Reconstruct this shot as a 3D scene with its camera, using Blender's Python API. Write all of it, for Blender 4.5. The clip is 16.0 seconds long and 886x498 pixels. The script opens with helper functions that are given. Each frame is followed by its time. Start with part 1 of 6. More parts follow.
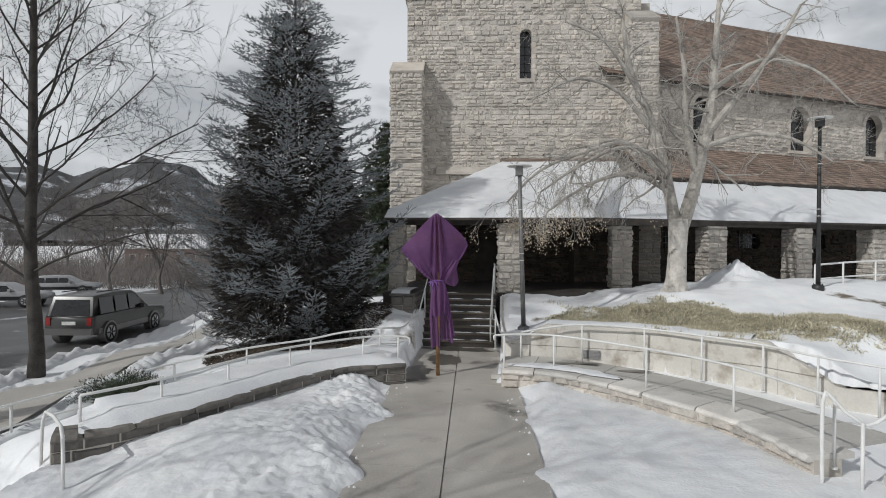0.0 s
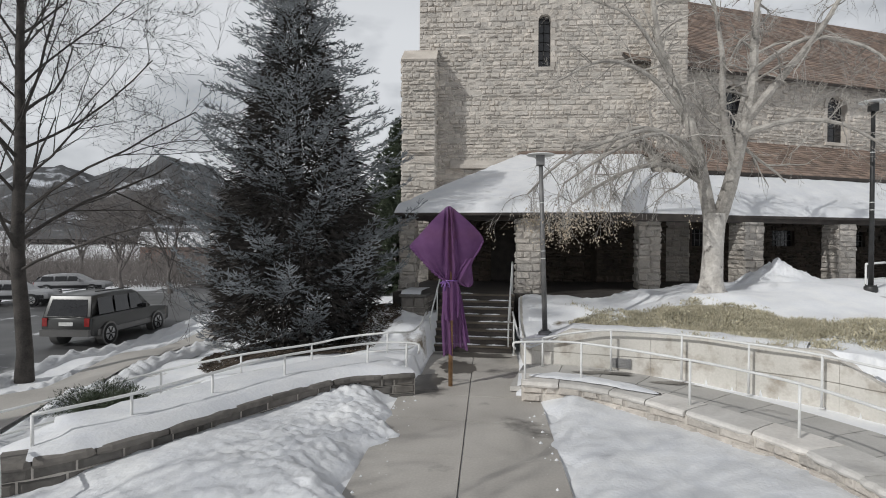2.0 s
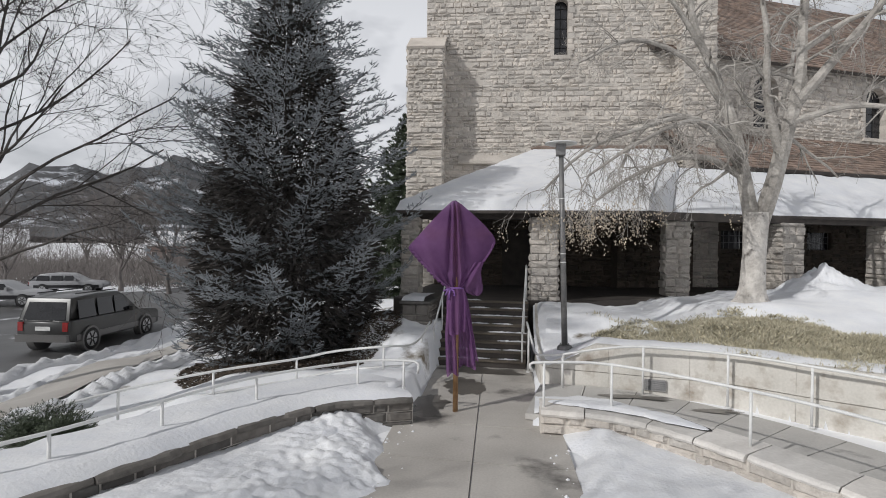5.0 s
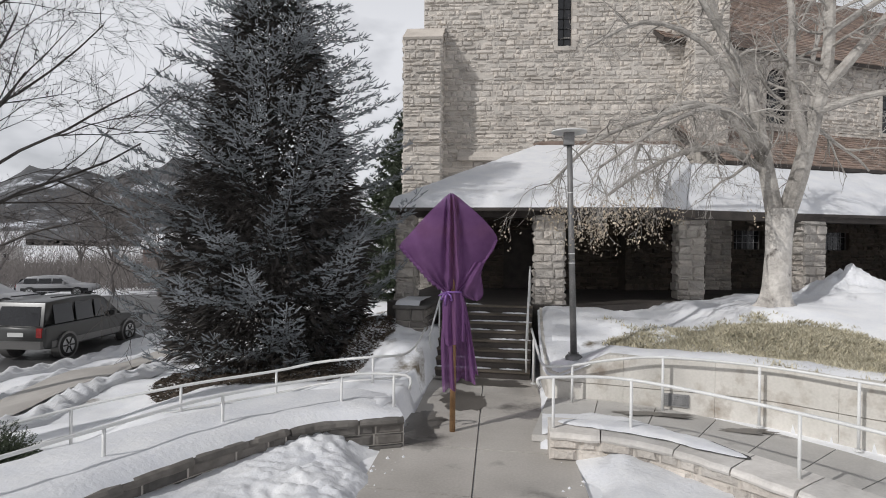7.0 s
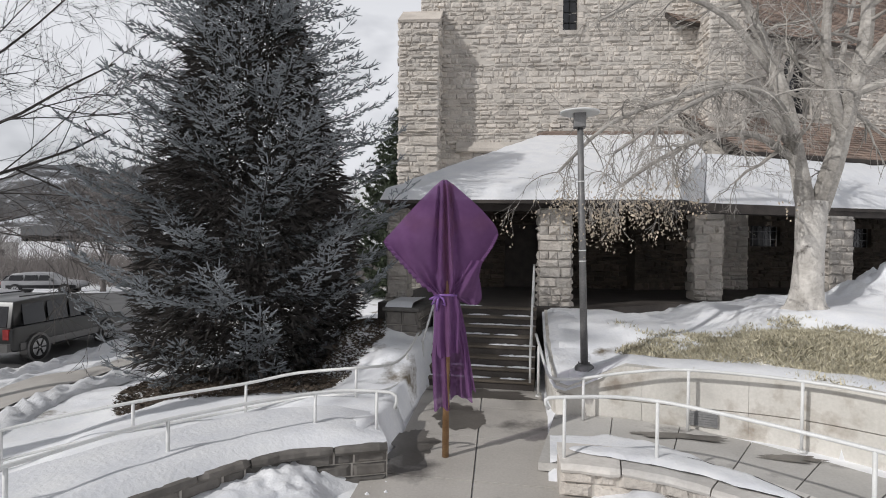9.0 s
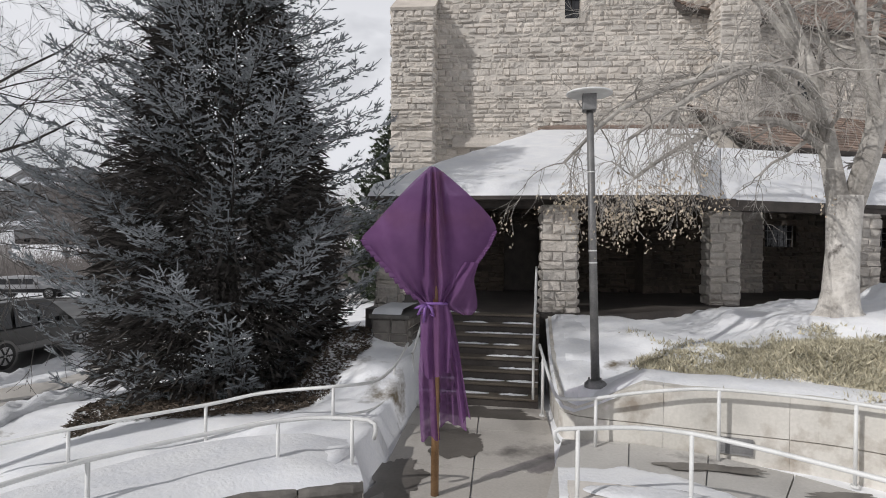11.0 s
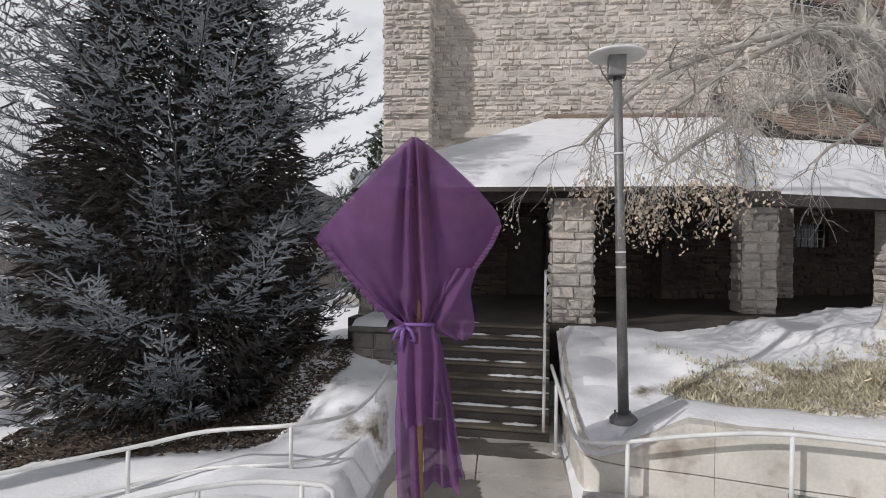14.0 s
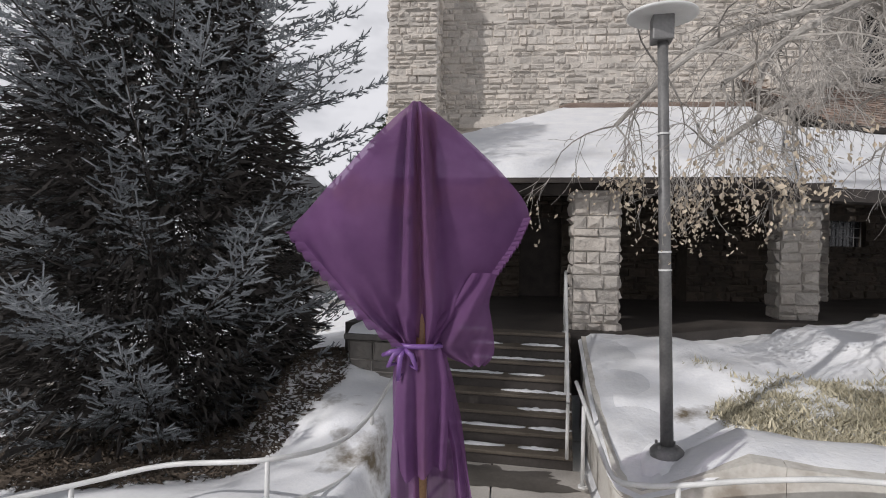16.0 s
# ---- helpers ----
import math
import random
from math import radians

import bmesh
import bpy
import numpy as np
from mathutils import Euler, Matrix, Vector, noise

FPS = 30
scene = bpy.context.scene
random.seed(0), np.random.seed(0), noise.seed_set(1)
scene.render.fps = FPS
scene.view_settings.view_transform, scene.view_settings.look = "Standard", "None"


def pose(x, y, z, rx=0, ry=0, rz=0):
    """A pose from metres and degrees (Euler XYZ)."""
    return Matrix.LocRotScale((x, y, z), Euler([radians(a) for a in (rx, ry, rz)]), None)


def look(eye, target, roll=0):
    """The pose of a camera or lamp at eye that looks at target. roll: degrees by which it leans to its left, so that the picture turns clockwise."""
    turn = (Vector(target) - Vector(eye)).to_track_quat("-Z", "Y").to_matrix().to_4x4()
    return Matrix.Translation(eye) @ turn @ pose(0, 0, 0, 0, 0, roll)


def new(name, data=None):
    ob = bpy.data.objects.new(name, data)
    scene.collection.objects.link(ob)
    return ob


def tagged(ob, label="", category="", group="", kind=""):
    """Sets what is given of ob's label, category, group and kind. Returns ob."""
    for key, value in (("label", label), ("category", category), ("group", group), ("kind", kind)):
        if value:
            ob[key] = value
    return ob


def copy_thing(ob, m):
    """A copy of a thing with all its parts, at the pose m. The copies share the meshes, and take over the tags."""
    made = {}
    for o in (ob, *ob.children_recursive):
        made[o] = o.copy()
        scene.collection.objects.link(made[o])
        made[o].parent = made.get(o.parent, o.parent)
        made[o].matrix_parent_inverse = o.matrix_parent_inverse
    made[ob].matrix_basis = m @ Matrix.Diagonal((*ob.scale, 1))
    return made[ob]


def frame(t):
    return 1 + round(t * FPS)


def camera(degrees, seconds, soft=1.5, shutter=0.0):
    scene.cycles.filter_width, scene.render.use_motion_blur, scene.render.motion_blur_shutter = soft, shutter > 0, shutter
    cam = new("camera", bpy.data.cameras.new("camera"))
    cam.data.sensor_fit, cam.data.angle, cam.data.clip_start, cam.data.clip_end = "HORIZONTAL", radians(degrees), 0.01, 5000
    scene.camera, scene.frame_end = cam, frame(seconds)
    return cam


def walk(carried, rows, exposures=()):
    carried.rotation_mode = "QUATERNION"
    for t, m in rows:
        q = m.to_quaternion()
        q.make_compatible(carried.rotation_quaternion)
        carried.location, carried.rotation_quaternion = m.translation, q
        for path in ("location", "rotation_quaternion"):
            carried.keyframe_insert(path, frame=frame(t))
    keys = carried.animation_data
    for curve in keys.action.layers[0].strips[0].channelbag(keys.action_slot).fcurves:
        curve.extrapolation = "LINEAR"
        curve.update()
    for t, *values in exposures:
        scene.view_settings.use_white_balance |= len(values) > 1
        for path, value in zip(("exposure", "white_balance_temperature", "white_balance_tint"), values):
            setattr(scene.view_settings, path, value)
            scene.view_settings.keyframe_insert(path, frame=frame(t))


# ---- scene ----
cam = camera(77.4, 16.0, 1.0)
PATH = [
    (0, (1.401, 0.219, 2.896), (1.128, 2.2, 2.878), 0.3),
    (0.5, (1.368, 0.547, 2.892), (1.083, 2.526, 2.867), 0.3),
    (1, (1.304, 0.879, 2.853), (1.003, 2.856, 2.827), 0.4),
    (1.5, (1.281, 1.172, 2.86), (0.964, 3.146, 2.832), 0.2),
    (2, (1.261, 1.469, 2.845), (0.935, 3.442, 2.822), 0.3),
    (2.5, (1.24, 1.783, 2.847), (0.91, 3.755, 2.824), 0.4),
    (3, (1.2, 2.094, 2.849), (0.863, 4.065, 2.829), 0.5),
    (3.5, (1.175, 2.373, 2.85), (0.826, 4.342, 2.828), 0.6),
    (4, (1.141, 2.628, 2.853), (0.785, 4.596, 2.832), 0.6),
    (6.5, (0.988, 3.917, 2.797), (0.625, 5.884, 2.778), 0.7),
    (7, (0.956, 4.209, 2.782), (0.595, 6.176, 2.77), 0.6),
    (7.5, (0.937, 4.484, 2.797), (0.576, 6.451, 2.781), 0.6),
    (8, (0.918, 4.795, 2.783), (0.553, 6.762, 2.771), 0.8),
    (8.5, (0.882, 5.12, 2.792), (0.517, 7.087, 2.773), 0.8),
    (9, (0.854, 5.432, 2.764), (0.49, 7.398, 2.74), 0.7),
    (11.5, (0.731, 6.889, 2.724), (0.372, 8.856, 2.709), 0.5),
    (12, (0.693, 7.194, 2.724), (0.343, 9.163, 2.706), 0.6),
    (12.5, (0.684, 7.424, 2.723), (0.329, 9.392, 2.713), 0.8),
    (13, (0.651, 7.682, 2.728), (0.289, 9.649, 2.716), 0.9),
    (13.5, (0.62, 7.953, 2.731), (0.254, 9.919, 2.714), 0.9),
    (14, (0.604, 8.213, 2.724), (0.237, 10.179, 2.706), 0.7),
    (14.5, (0.572, 8.485, 2.714), (0.202, 10.45, 2.692), 0.8),
    (15, (0.52, 8.775, 2.69), (0.146, 10.739, 2.671), 1.0),
    (15.5, (0.45, 9.0, 2.715), (0.068, 10.963, 2.692), 1.0),
    (16, (0.385, 9.24, 2.725), (-0.005, 11.202, 2.696), 1.0),
]
walk(cam, [(t, look(eye, target, roll)) for t, eye, target, roll in PATH], [(0.0, -1.2, 6290, 7), (7.0, -1.04, 6320, 10), (9.0, -1.0, 6330, 10), (16.0, -1.02, 6380, 12)])

# ---- light: a late-winter sun behind and to one side, thin cloud over a pale sky ----
SUN_AZ, SUN_EL = radians(-136.5), radians(35.0)
sun_from = Vector((math.sin(SUN_AZ) * math.cos(SUN_EL), math.cos(SUN_AZ) * math.cos(SUN_EL), math.sin(SUN_EL)))
sun = new("sun", bpy.data.lights.new("sun", "SUN"))
sun.data.energy, sun.data.angle, sun.data.color = 5.0, radians(0.6), (1.0, 0.965, 0.925)
sun.matrix_world = look(sun_from * 60, (0, 0, 0))
world = bpy.data.worlds.new("sky")
scene.world = world
world.use_nodes = True
wn, wl = world.node_tree.nodes, world.node_tree.links
wn.clear()
sky = wn.new("ShaderNodeTexSky")
sky.sky_type, sky.sun_disc, sky.sun_elevation, sky.sun_rotation = "NISHITA", False, SUN_EL, SUN_AZ
sky.air_density, sky.dust_density, sky.ozone_density = 1.0, 1.5, 1.0
bw = wn.new("ShaderNodeHueSaturation")
bw.inputs["Saturation"].default_value = 0.45
wl.new(sky.outputs[0], bw.inputs["Color"])
co = wn.new("ShaderNodeTexCoord")
mp = wn.new("ShaderNodeMapping")
mp.inputs["Scale"].default_value = (1.0, 1.0, 2.2)
wl.new(co.outputs["Generated"], mp.inputs[0])
cn = wn.new("ShaderNodeTexNoise")
cn.inputs["Scale"].default_value, cn.inputs["Detail"].default_value, cn.inputs["Roughness"].default_value = 2.6, 8.0, 0.55
wl.new(mp.outputs[0], cn.inputs["Vector"])
cr = wn.new("ShaderNodeValToRGB")
cr.color_ramp.elements[0].position, cr.color_ramp.elements[1].position = 0.24, 0.5
wl.new(cn.outputs["Fac"], cr.inputs[0])
cm = wn.new("ShaderNodeMixRGB")
cm.inputs[2].default_value = (15.5, 15.5, 15.9, 1)
sep = wn.new("ShaderNodeSeparateXYZ")
wl.new(co.outputs["Generated"], sep.inputs[0])
thin = wn.new("ShaderNodeMapRange")
thin.inputs[1].default_value, thin.inputs[2].default_value, thin.inputs[3].default_value, thin.inputs[4].default_value = 0.35, 0.9, 1.0, 0.15
wl.new(sep.outputs[2], thin.inputs[0])
cover = wn.new("ShaderNodeMath")
cover.operation = "MULTIPLY"
wl.new(cr.outputs[0], cover.inputs[0])
wl.new(thin.outputs[0], cover.inputs[1])
wl.new(cover.outputs[0], cm.inputs[0])
wl.new(bw.outputs[0], cm.inputs[1])
bg = wn.new("ShaderNodeBackground")
bg.inputs["Strength"].default_value = 0.102
wl.new(cm.outputs[0], bg.inputs["Color"])
wo = wn.new("ShaderNodeOutputWorld")
wl.new(bg.outputs[0], wo.inputs[0])


# ---- materials ----
def material(name, a, b, rough=0.85, scale=3.0, fine=40.0, bump=0.3, dist=0.01, metal=0.0, islands=0.0, stain=None, stain_at=(0.55, 0.7), stain_scale=1.2):
    """Two-scale mottled surface between the colours a and b, with grain in the relief."""
    m = bpy.data.materials.new(name)
    m.use_nodes = True
    n, l = m.node_tree.nodes, m.node_tree.links
    p = n["Principled BSDF"]
    p.inputs["Roughness"].default_value, p.inputs["Metallic"].default_value = rough, metal
    tc = n.new("ShaderNodeTexCoord")
    geo = n.new("ShaderNodeNewGeometry")
    big, small = n.new("ShaderNodeTexNoise"), n.new("ShaderNodeTexNoise")
    for x, s, d in ((big, scale, 4.0), (small, fine, 6.0)):
        x.inputs["Scale"].default_value, x.inputs["Detail"].default_value = s, d
        l.new(geo.outputs["Position"], x.inputs["Vector"])
    mix = n.new("ShaderNodeMixRGB")
    mix.inputs[1].default_value, mix.inputs[2].default_value = (*a, 1), (*b, 1)
    add = n.new("ShaderNodeMath")
    add.operation = "MULTIPLY_ADD"
    add.inputs[1].default_value, add.inputs[2].default_value = 0.5, 0.0
    l.new(small.outputs["Fac"], add.inputs[0])
    l.new(big.outputs["Fac"], add.inputs[2])
    rmp = n.new("ShaderNodeMapRange")
    rmp.inputs[1].default_value, rmp.inputs[2].default_value = 0.5, 1.0
    l.new(add.outputs[0], rmp.inputs[0])
    l.new(rmp.outputs[0], mix.inputs[0])
    out = mix.outputs[0]
    if islands:
        var = n.new("ShaderNodeMixRGB")
        var.blend_type, var.inputs[0].default_value = "MULTIPLY", 1.0
        info = n.new("ShaderNodeObjectInfo")
        sm = n.new("ShaderNodeMath")
        sm.operation = "ADD"
        l.new(geo.outputs["Random Per Island"], sm.inputs[0])
        l.new(info.outputs["Random"], sm.inputs[1])
        fr = n.new("ShaderNodeMath")
        fr.operation = "FRACT"
        l.new(sm.outputs[0], fr.inputs[0])
        ramp = n.new("ShaderNodeValToRGB")
        e = ramp.color_ramp.elements
        e[0].color, e[1].color = (1 - islands, 1 - islands, 1 - islands, 1), (1 + 0.3 * islands, 1 + 0.2 * islands, 1 + 0.1 * islands, 1)
        l.new(fr.outputs[0], ramp.inputs[0])
        l.new(out, var.inputs[1])
        l.new(ramp.outputs[0], var.inputs[2])
        out = var.outputs[0]
    if stain:
        st = n.new("ShaderNodeTexNoise")
        st.inputs["Scale"].default_value, st.inputs["Detail"].default_value, st.inputs["Roughness"].default_value = stain_scale, 7.0, 0.6
        l.new(geo.outputs["Position"], st.inputs["Vector"])
        sr = n.new("ShaderNodeValToRGB")
        sr.color_ramp.elements[0].position, sr.color_ramp.elements[1].position = stain_at
        l.new(st.outputs["Fac"], sr.inputs[0])
        sx = n.new("ShaderNodeMixRGB")
        sx.inputs[2].default_value = (*stain, 1)
        l.new(sr.outputs[0], sx.inputs[0])
        l.new(out, sx.inputs[1])
        out = sx.outputs[0]
    l.new(out, p.inputs["Base Color"])
    if bump:
        bp = n.new("ShaderNodeBump")
        bp.inputs["Strength"].default_value, bp.inputs["Distance"].default_value = bump, dist
        l.new(add.outputs[0], bp.inputs["Height"])
        l.new(bp.outputs[0], p.inputs["Normal"])
    return m


SNOW = material("snow", (0.69, 0.7, 0.73), (0.8, 0.8, 0.8), 0.6, 2.0, 18.0, 0.7, 0.03)
LAWN = material("snowy_lawn", (0.78, 0.79, 0.82), (0.9, 0.9, 0.9), 0.7, 2.0, 22.0, 0.35, 0.03, stain=(0.16, 0.13, 0.09), stain_at=(0.62, 0.68), stain_scale=0.45)
RAMPCON = material("pale_ramp_concrete", (0.4, 0.385, 0.36), (0.56, 0.54, 0.51), 0.7, 0.8, 30.0, 0.2, 0.004, stain=(0.2, 0.19, 0.18), stain_at=(0.58, 0.66), stain_scale=0.8)
PALECAP = material("bleached_cap_slab", (0.56, 0.535, 0.5), (0.76, 0.735, 0.7), 0.85, 1.4, 18.0, 0.5, 0.02, islands=0.2)
WET = material("wet_ground", (0.02, 0.019, 0.018), (0.045, 0.042, 0.04), 0.12, 1.5, 20.0, 0.1, 0.003)
WETCON = material("wet_concrete", (0.085, 0.078, 0.07), (0.17, 0.155, 0.14), 0.28, 1.5, 20.0, 0.1, 0.003)
STONE = material("rock_faced_sandstone", (0.44, 0.405, 0.365), (0.66, 0.62, 0.57), 0.92, 1.1, 14.0, 1.0, 0.09, islands=0.22)
# Sandstone darkened because the west wall's face is turned from the sun
DIMSTONE = material("darkened_grey_sandstone", (0.1, 0.094, 0.087), (0.23, 0.217, 0.2), 0.92, 1.1, 9.0, 1.0, 0.05, islands=0.4)
# Brown porch sandstone, darkened further to carry the shade under the roof
SHADESTONE = material("shade_brown_sandstone", (0.05, 0.04, 0.032), (0.11, 0.09, 0.072), 0.92, 1.1, 9.0, 0.8, 0.05, islands=0.35)
# Step and porch floor colours are lowered to stand in for shade there
SHADESTEP = material("shade_dark_concrete", (0.035, 0.03, 0.026), (0.08, 0.068, 0.06), 0.7, 1.4, 24.0, 0.3, 0.006)
TREADMAT = material("worn_shade_tread", (0.085, 0.07, 0.054), (0.15, 0.125, 0.098), 0.75, 1.6, 24.0, 0.3, 0.006)
CAPSTONE = material("sandstone_cap", (0.42, 0.385, 0.345), (0.62, 0.58, 0.53), 0.9, 1.6, 18.0, 0.5, 0.02, islands=0.25)
MORTAR = material("mortar", (0.42, 0.39, 0.35), (0.56, 0.52, 0.47), 0.95, 3.0, 60.0, 0.3, 0.005)
CONCRETE = material("stained_concrete", (0.5, 0.48, 0.435), (0.68, 0.65, 0.6), 0.88, 0.9, 26.0, 0.25, 0.006, stain=(0.33, 0.285, 0.235), stain_at=(0.5, 0.7), stain_scale=2.3)
PAVING = material("wet_concrete_paving", (0.36, 0.335, 0.305), (0.52, 0.49, 0.45), 0.6, 0.8, 30.0, 0.2, 0.004, stain=(0.13, 0.12, 0.11), stain_at=(0.58, 0.68), stain_scale=0.55)
ASPHALT = material("wet_asphalt", (0.05, 0.05, 0.052), (0.12, 0.118, 0.115), 0.5, 0.5, 45.0, 0.3, 0.006, stain=(0.7, 0.7, 0.72), stain_at=(0.6, 0.68), stain_scale=0.35)
TILE = material("weathered_clay_shingle", (0.2, 0.148, 0.12), (0.37, 0.285, 0.235), 0.85, 1.2, 22.0, 0.3, 0.01, islands=0.45)
WHITE = material("painted_white_steel", (0.62, 0.62, 0.6), (0.75, 0.75, 0.74), 0.45, 5.0, 60.0, 0.1, 0.002)
DARKWOOD = material("dark_timber", (0.03, 0.025, 0.022), (0.07, 0.058, 0.05), 0.75, 3.0, 30.0, 0.3, 0.006)
GREYMETAL = material("weathered_grey_steel", (0.13, 0.13, 0.13), (0.25, 0.245, 0.24), 0.5, 4.0, 40.0, 0.15, 0.003, metal=0.4)
DARKMETAL = material("dark_metal", (0.02, 0.02, 0.02), (0.05, 0.05, 0.05), 0.5, 4.0, 40.0, 0.1, 0.002, metal=0.3)
BARK = material("pale_grey_bark", (0.36, 0.335, 0.305), (0.68, 0.645, 0.6), 0.9, 3.0, 16.0, 1.0, 0.06, stain=(0.15, 0.135, 0.12), stain_at=(0.58, 0.7), stain_scale=4.0)
TWIGS = material("grey_brown_twig_bark", (0.21, 0.195, 0.175), (0.5, 0.47, 0.43), 0.9, 2.0, 16.0, 0.6, 0.03)
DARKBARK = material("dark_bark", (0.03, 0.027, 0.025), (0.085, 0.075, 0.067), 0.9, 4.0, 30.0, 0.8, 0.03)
NEEDLES = material("blue_spruce_needles", (0.14, 0.157, 0.17), (0.46, 0.495, 0.525), 0.6, 1.6, 9.0, 0.0, islands=0.3)
# Inner copy of the needle colour, darkened to hold the shade among boughs
SHADENEEDLES = material("shade_dark_spruce_needles", (0.035, 0.045, 0.042), (0.11, 0.125, 0.12), 0.65, 1.2, 9.0, 0.0, islands=0.35)
PINE = material("green_conifer_needles", (0.03, 0.045, 0.025), (0.085, 0.11, 0.06), 0.6, 1.2, 9.0, 0.0, islands=0.4)
DRYLEAF = material("dry_leaf", (0.4, 0.34, 0.26), (0.68, 0.6, 0.48), 0.8, 3.0, 30.0, 0.0, islands=0.4)
STRAW = material("dead_groundcover", (0.42, 0.395, 0.29), (0.72, 0.685, 0.54), 0.9, 2.0, 20.0, 0.0, islands=0.5)
SOIL = material("dark_soil_and_litter", (0.05, 0.04, 0.03), (0.13, 0.1, 0.075), 0.95, 2.0, 30.0, 0.6, 0.03)
HILL = material("wooded_hillside", (0.05, 0.053, 0.056), (0.1, 0.1, 0.104), 0.95, 0.004, 0.03, 0.0, stain=(0.6, 0.62, 0.66), stain_at=(0.56, 0.64), stain_scale=0.012)
GLASSDARK = material("leaded_glass", (0.012, 0.012, 0.014), (0.03, 0.03, 0.034), 0.15, 5.0, 20.0, 0.2, 0.01)


# ---- mesh helpers ----
class Build:
    """Gathers vertices and faces for one mesh."""

    def __init__(self):
        self.v, self.f = [], []

    def add(self, verts, faces):
        n = len(self.v)
        self.v.extend([tuple(map(float, p)) for p in verts])
        self.f.extend([tuple(i + n for i in f) for f in faces])
        return self

    def box(self, lo, hi, m=None):
        (a, b, c), (d, e, g) = lo, hi
        vs = [(a, b, c), (d, b, c), (d, e, c), (a, e, c), (a, b, g), (d, b, g), (d, e, g), (a, e, g)]
        if m is not None:
            vs = [m @ Vector(p) for p in vs]
        return self.add(vs, [(3, 2, 1, 0), (4, 5, 6, 7), (0, 1, 5, 4), (1, 2, 6, 5), (2, 3, 7, 6), (3, 0, 4, 7)])

    def tube(self, pts, radii, sides=8, cap=True):
        pts = [Vector(p) for p in pts]
        if isinstance(radii, (int, float)):
            radii = [radii] * len(pts)
        rings, x = [], None
        for i, p in enumerate(pts):
            d = (pts[min(i + 1, len(pts) - 1)] - pts[max(i - 1, 0)])
            d = d.normalized() if d.length > 1e-9 else Vector((0, 0, 1))
            x = d.orthogonal() if x is None else (x - d * x.dot(d))
            x = x.normalized() if x.length > 1e-6 else d.orthogonal().normalized()
            y = d.cross(x)
            rings.append([p + (x * math.cos(k * math.tau / sides) + y * math.sin(k * math.tau / sides)) * radii[i] for k in range(sides)])
        faces = [(i * sides + k, i * sides + (k + 1) % sides, (i + 1) * sides + (k + 1) % sides, (i + 1) * sides + k) for i in range(len(pts) - 1) for k in range(sides)]
        if cap:
            faces += [tuple(reversed(range(sides))), tuple((len(pts) - 1) * sides + k for k in range(sides))]
        return self.add([q for r in rings for q in r], faces)

    def object(self, name, mat, parent=None, smooth=False, label=""):
        me = bpy.data.meshes.new(name)
        me.from_pydata(self.v, [], self.f)
        me.materials.append(mat)
        if smooth:
            me.shade_smooth()
        ob = new(name, me)
        if parent is not None:
            ob.parent = parent
            ob.matrix_parent_inverse = parent.matrix_basis.inverted()
        if label:
            ob["label"] = label
        return ob


def thing(name, label, category, place=(0, 0, 0), group="", kind=""):
    ob = new(name)
    ob.location = place
    ob.matrix_basis = Matrix.Translation(place)
    return tagged(ob, label, category, group, kind)


def bevel(ob, width=0.01, segments=2):
    m = ob.modifiers.new("bevel", "BEVEL")
    m.width, m.segments, m.limit_method, m.angle_limit = width, segments, "ANGLE", radians(40)
    return ob


def spline(pts, step=0.25):
    """A smooth line through pts, sampled about every step metres."""
    P = [Vector(p) for p in pts]
    P = [P[0] * 2 - P[1]] + P + [P[-1] * 2 - P[-2]]
    out = []
    for i in range(1, len(P) - 2):
        a, b, c, d = P[i - 1:i + 3]
        n = max(2, int((c - b).length / step))
        for k in range(n):
            t = k / n
            out.append(0.5 * ((2 * b) + (c - a) * t + (2 * a - 5 * b + 4 * c - d) * t * t + (3 * b - a - 3 * c + d) * t ** 3))
    out.append(P[-2])
    return out


def ribbon(bd, line, profile):
    """Sweeps a profile (offset to the right of the line, height) along a plan line of 3D points."""
    n = len(profile)
    vs = []
    for i, p in enumerate(line):
        d = line[min(i + 1, len(line) - 1)] - line[max(i - 1, 0)]
        r = Vector((d.y, -d.x, 0)).normalized()
        vs += [p + r * o + Vector((0, 0, h)) for o, h in profile]
    fs = [(i * n + k, (i + 1) * n + k, (i + 1) * n + (k + 1) % n, i * n + (k + 1) % n) for i in range(len(line) - 1) for k in range(n)]
    fs += [tuple(range(n)), tuple(reversed([(len(line) - 1) * n + k for k in range(n)]))]
    return bd.add(vs, fs)


# ---- plan lines ----
WALL_L = spline([(-1.0, 11.9, 0), (-2.2, 11.25, 0), (-2.95, 10.0, 0), (-3.4, 8.8, 0), (-3.8, 7.8, 0), (-4.2, 7.1, 0), (-4.7, 6.7, 0)])
WALL_R = spline([(1.05, 11.85, 0), (1.55, 11.85, 0), (2.36, 11.68, 0), (3.34, 10.95, 0), (4.12, 10.1, 0), (4.75, 9.3, 0), (5.2, 7.95, 0)])
RETAIN = spline([(0.85, 18.2, 0), (0.9, 16.5, 0), (0.98, 15.2, 0), (1.06, 14.66, 0), (1.45, 14.45, 0), (2.1, 14.36, 0), (2.93, 14.2, 0), (4.35, 13.92, 0), (5.5, 13.2, 0), (6.5, 12.6, 0), (7.2, 11.8, 0), (8.3, 11.2, 0), (11, 9.6, 0), (14, 7.5, 0)])
WALK_Z, PORCH_Z = -0.1, 1.3


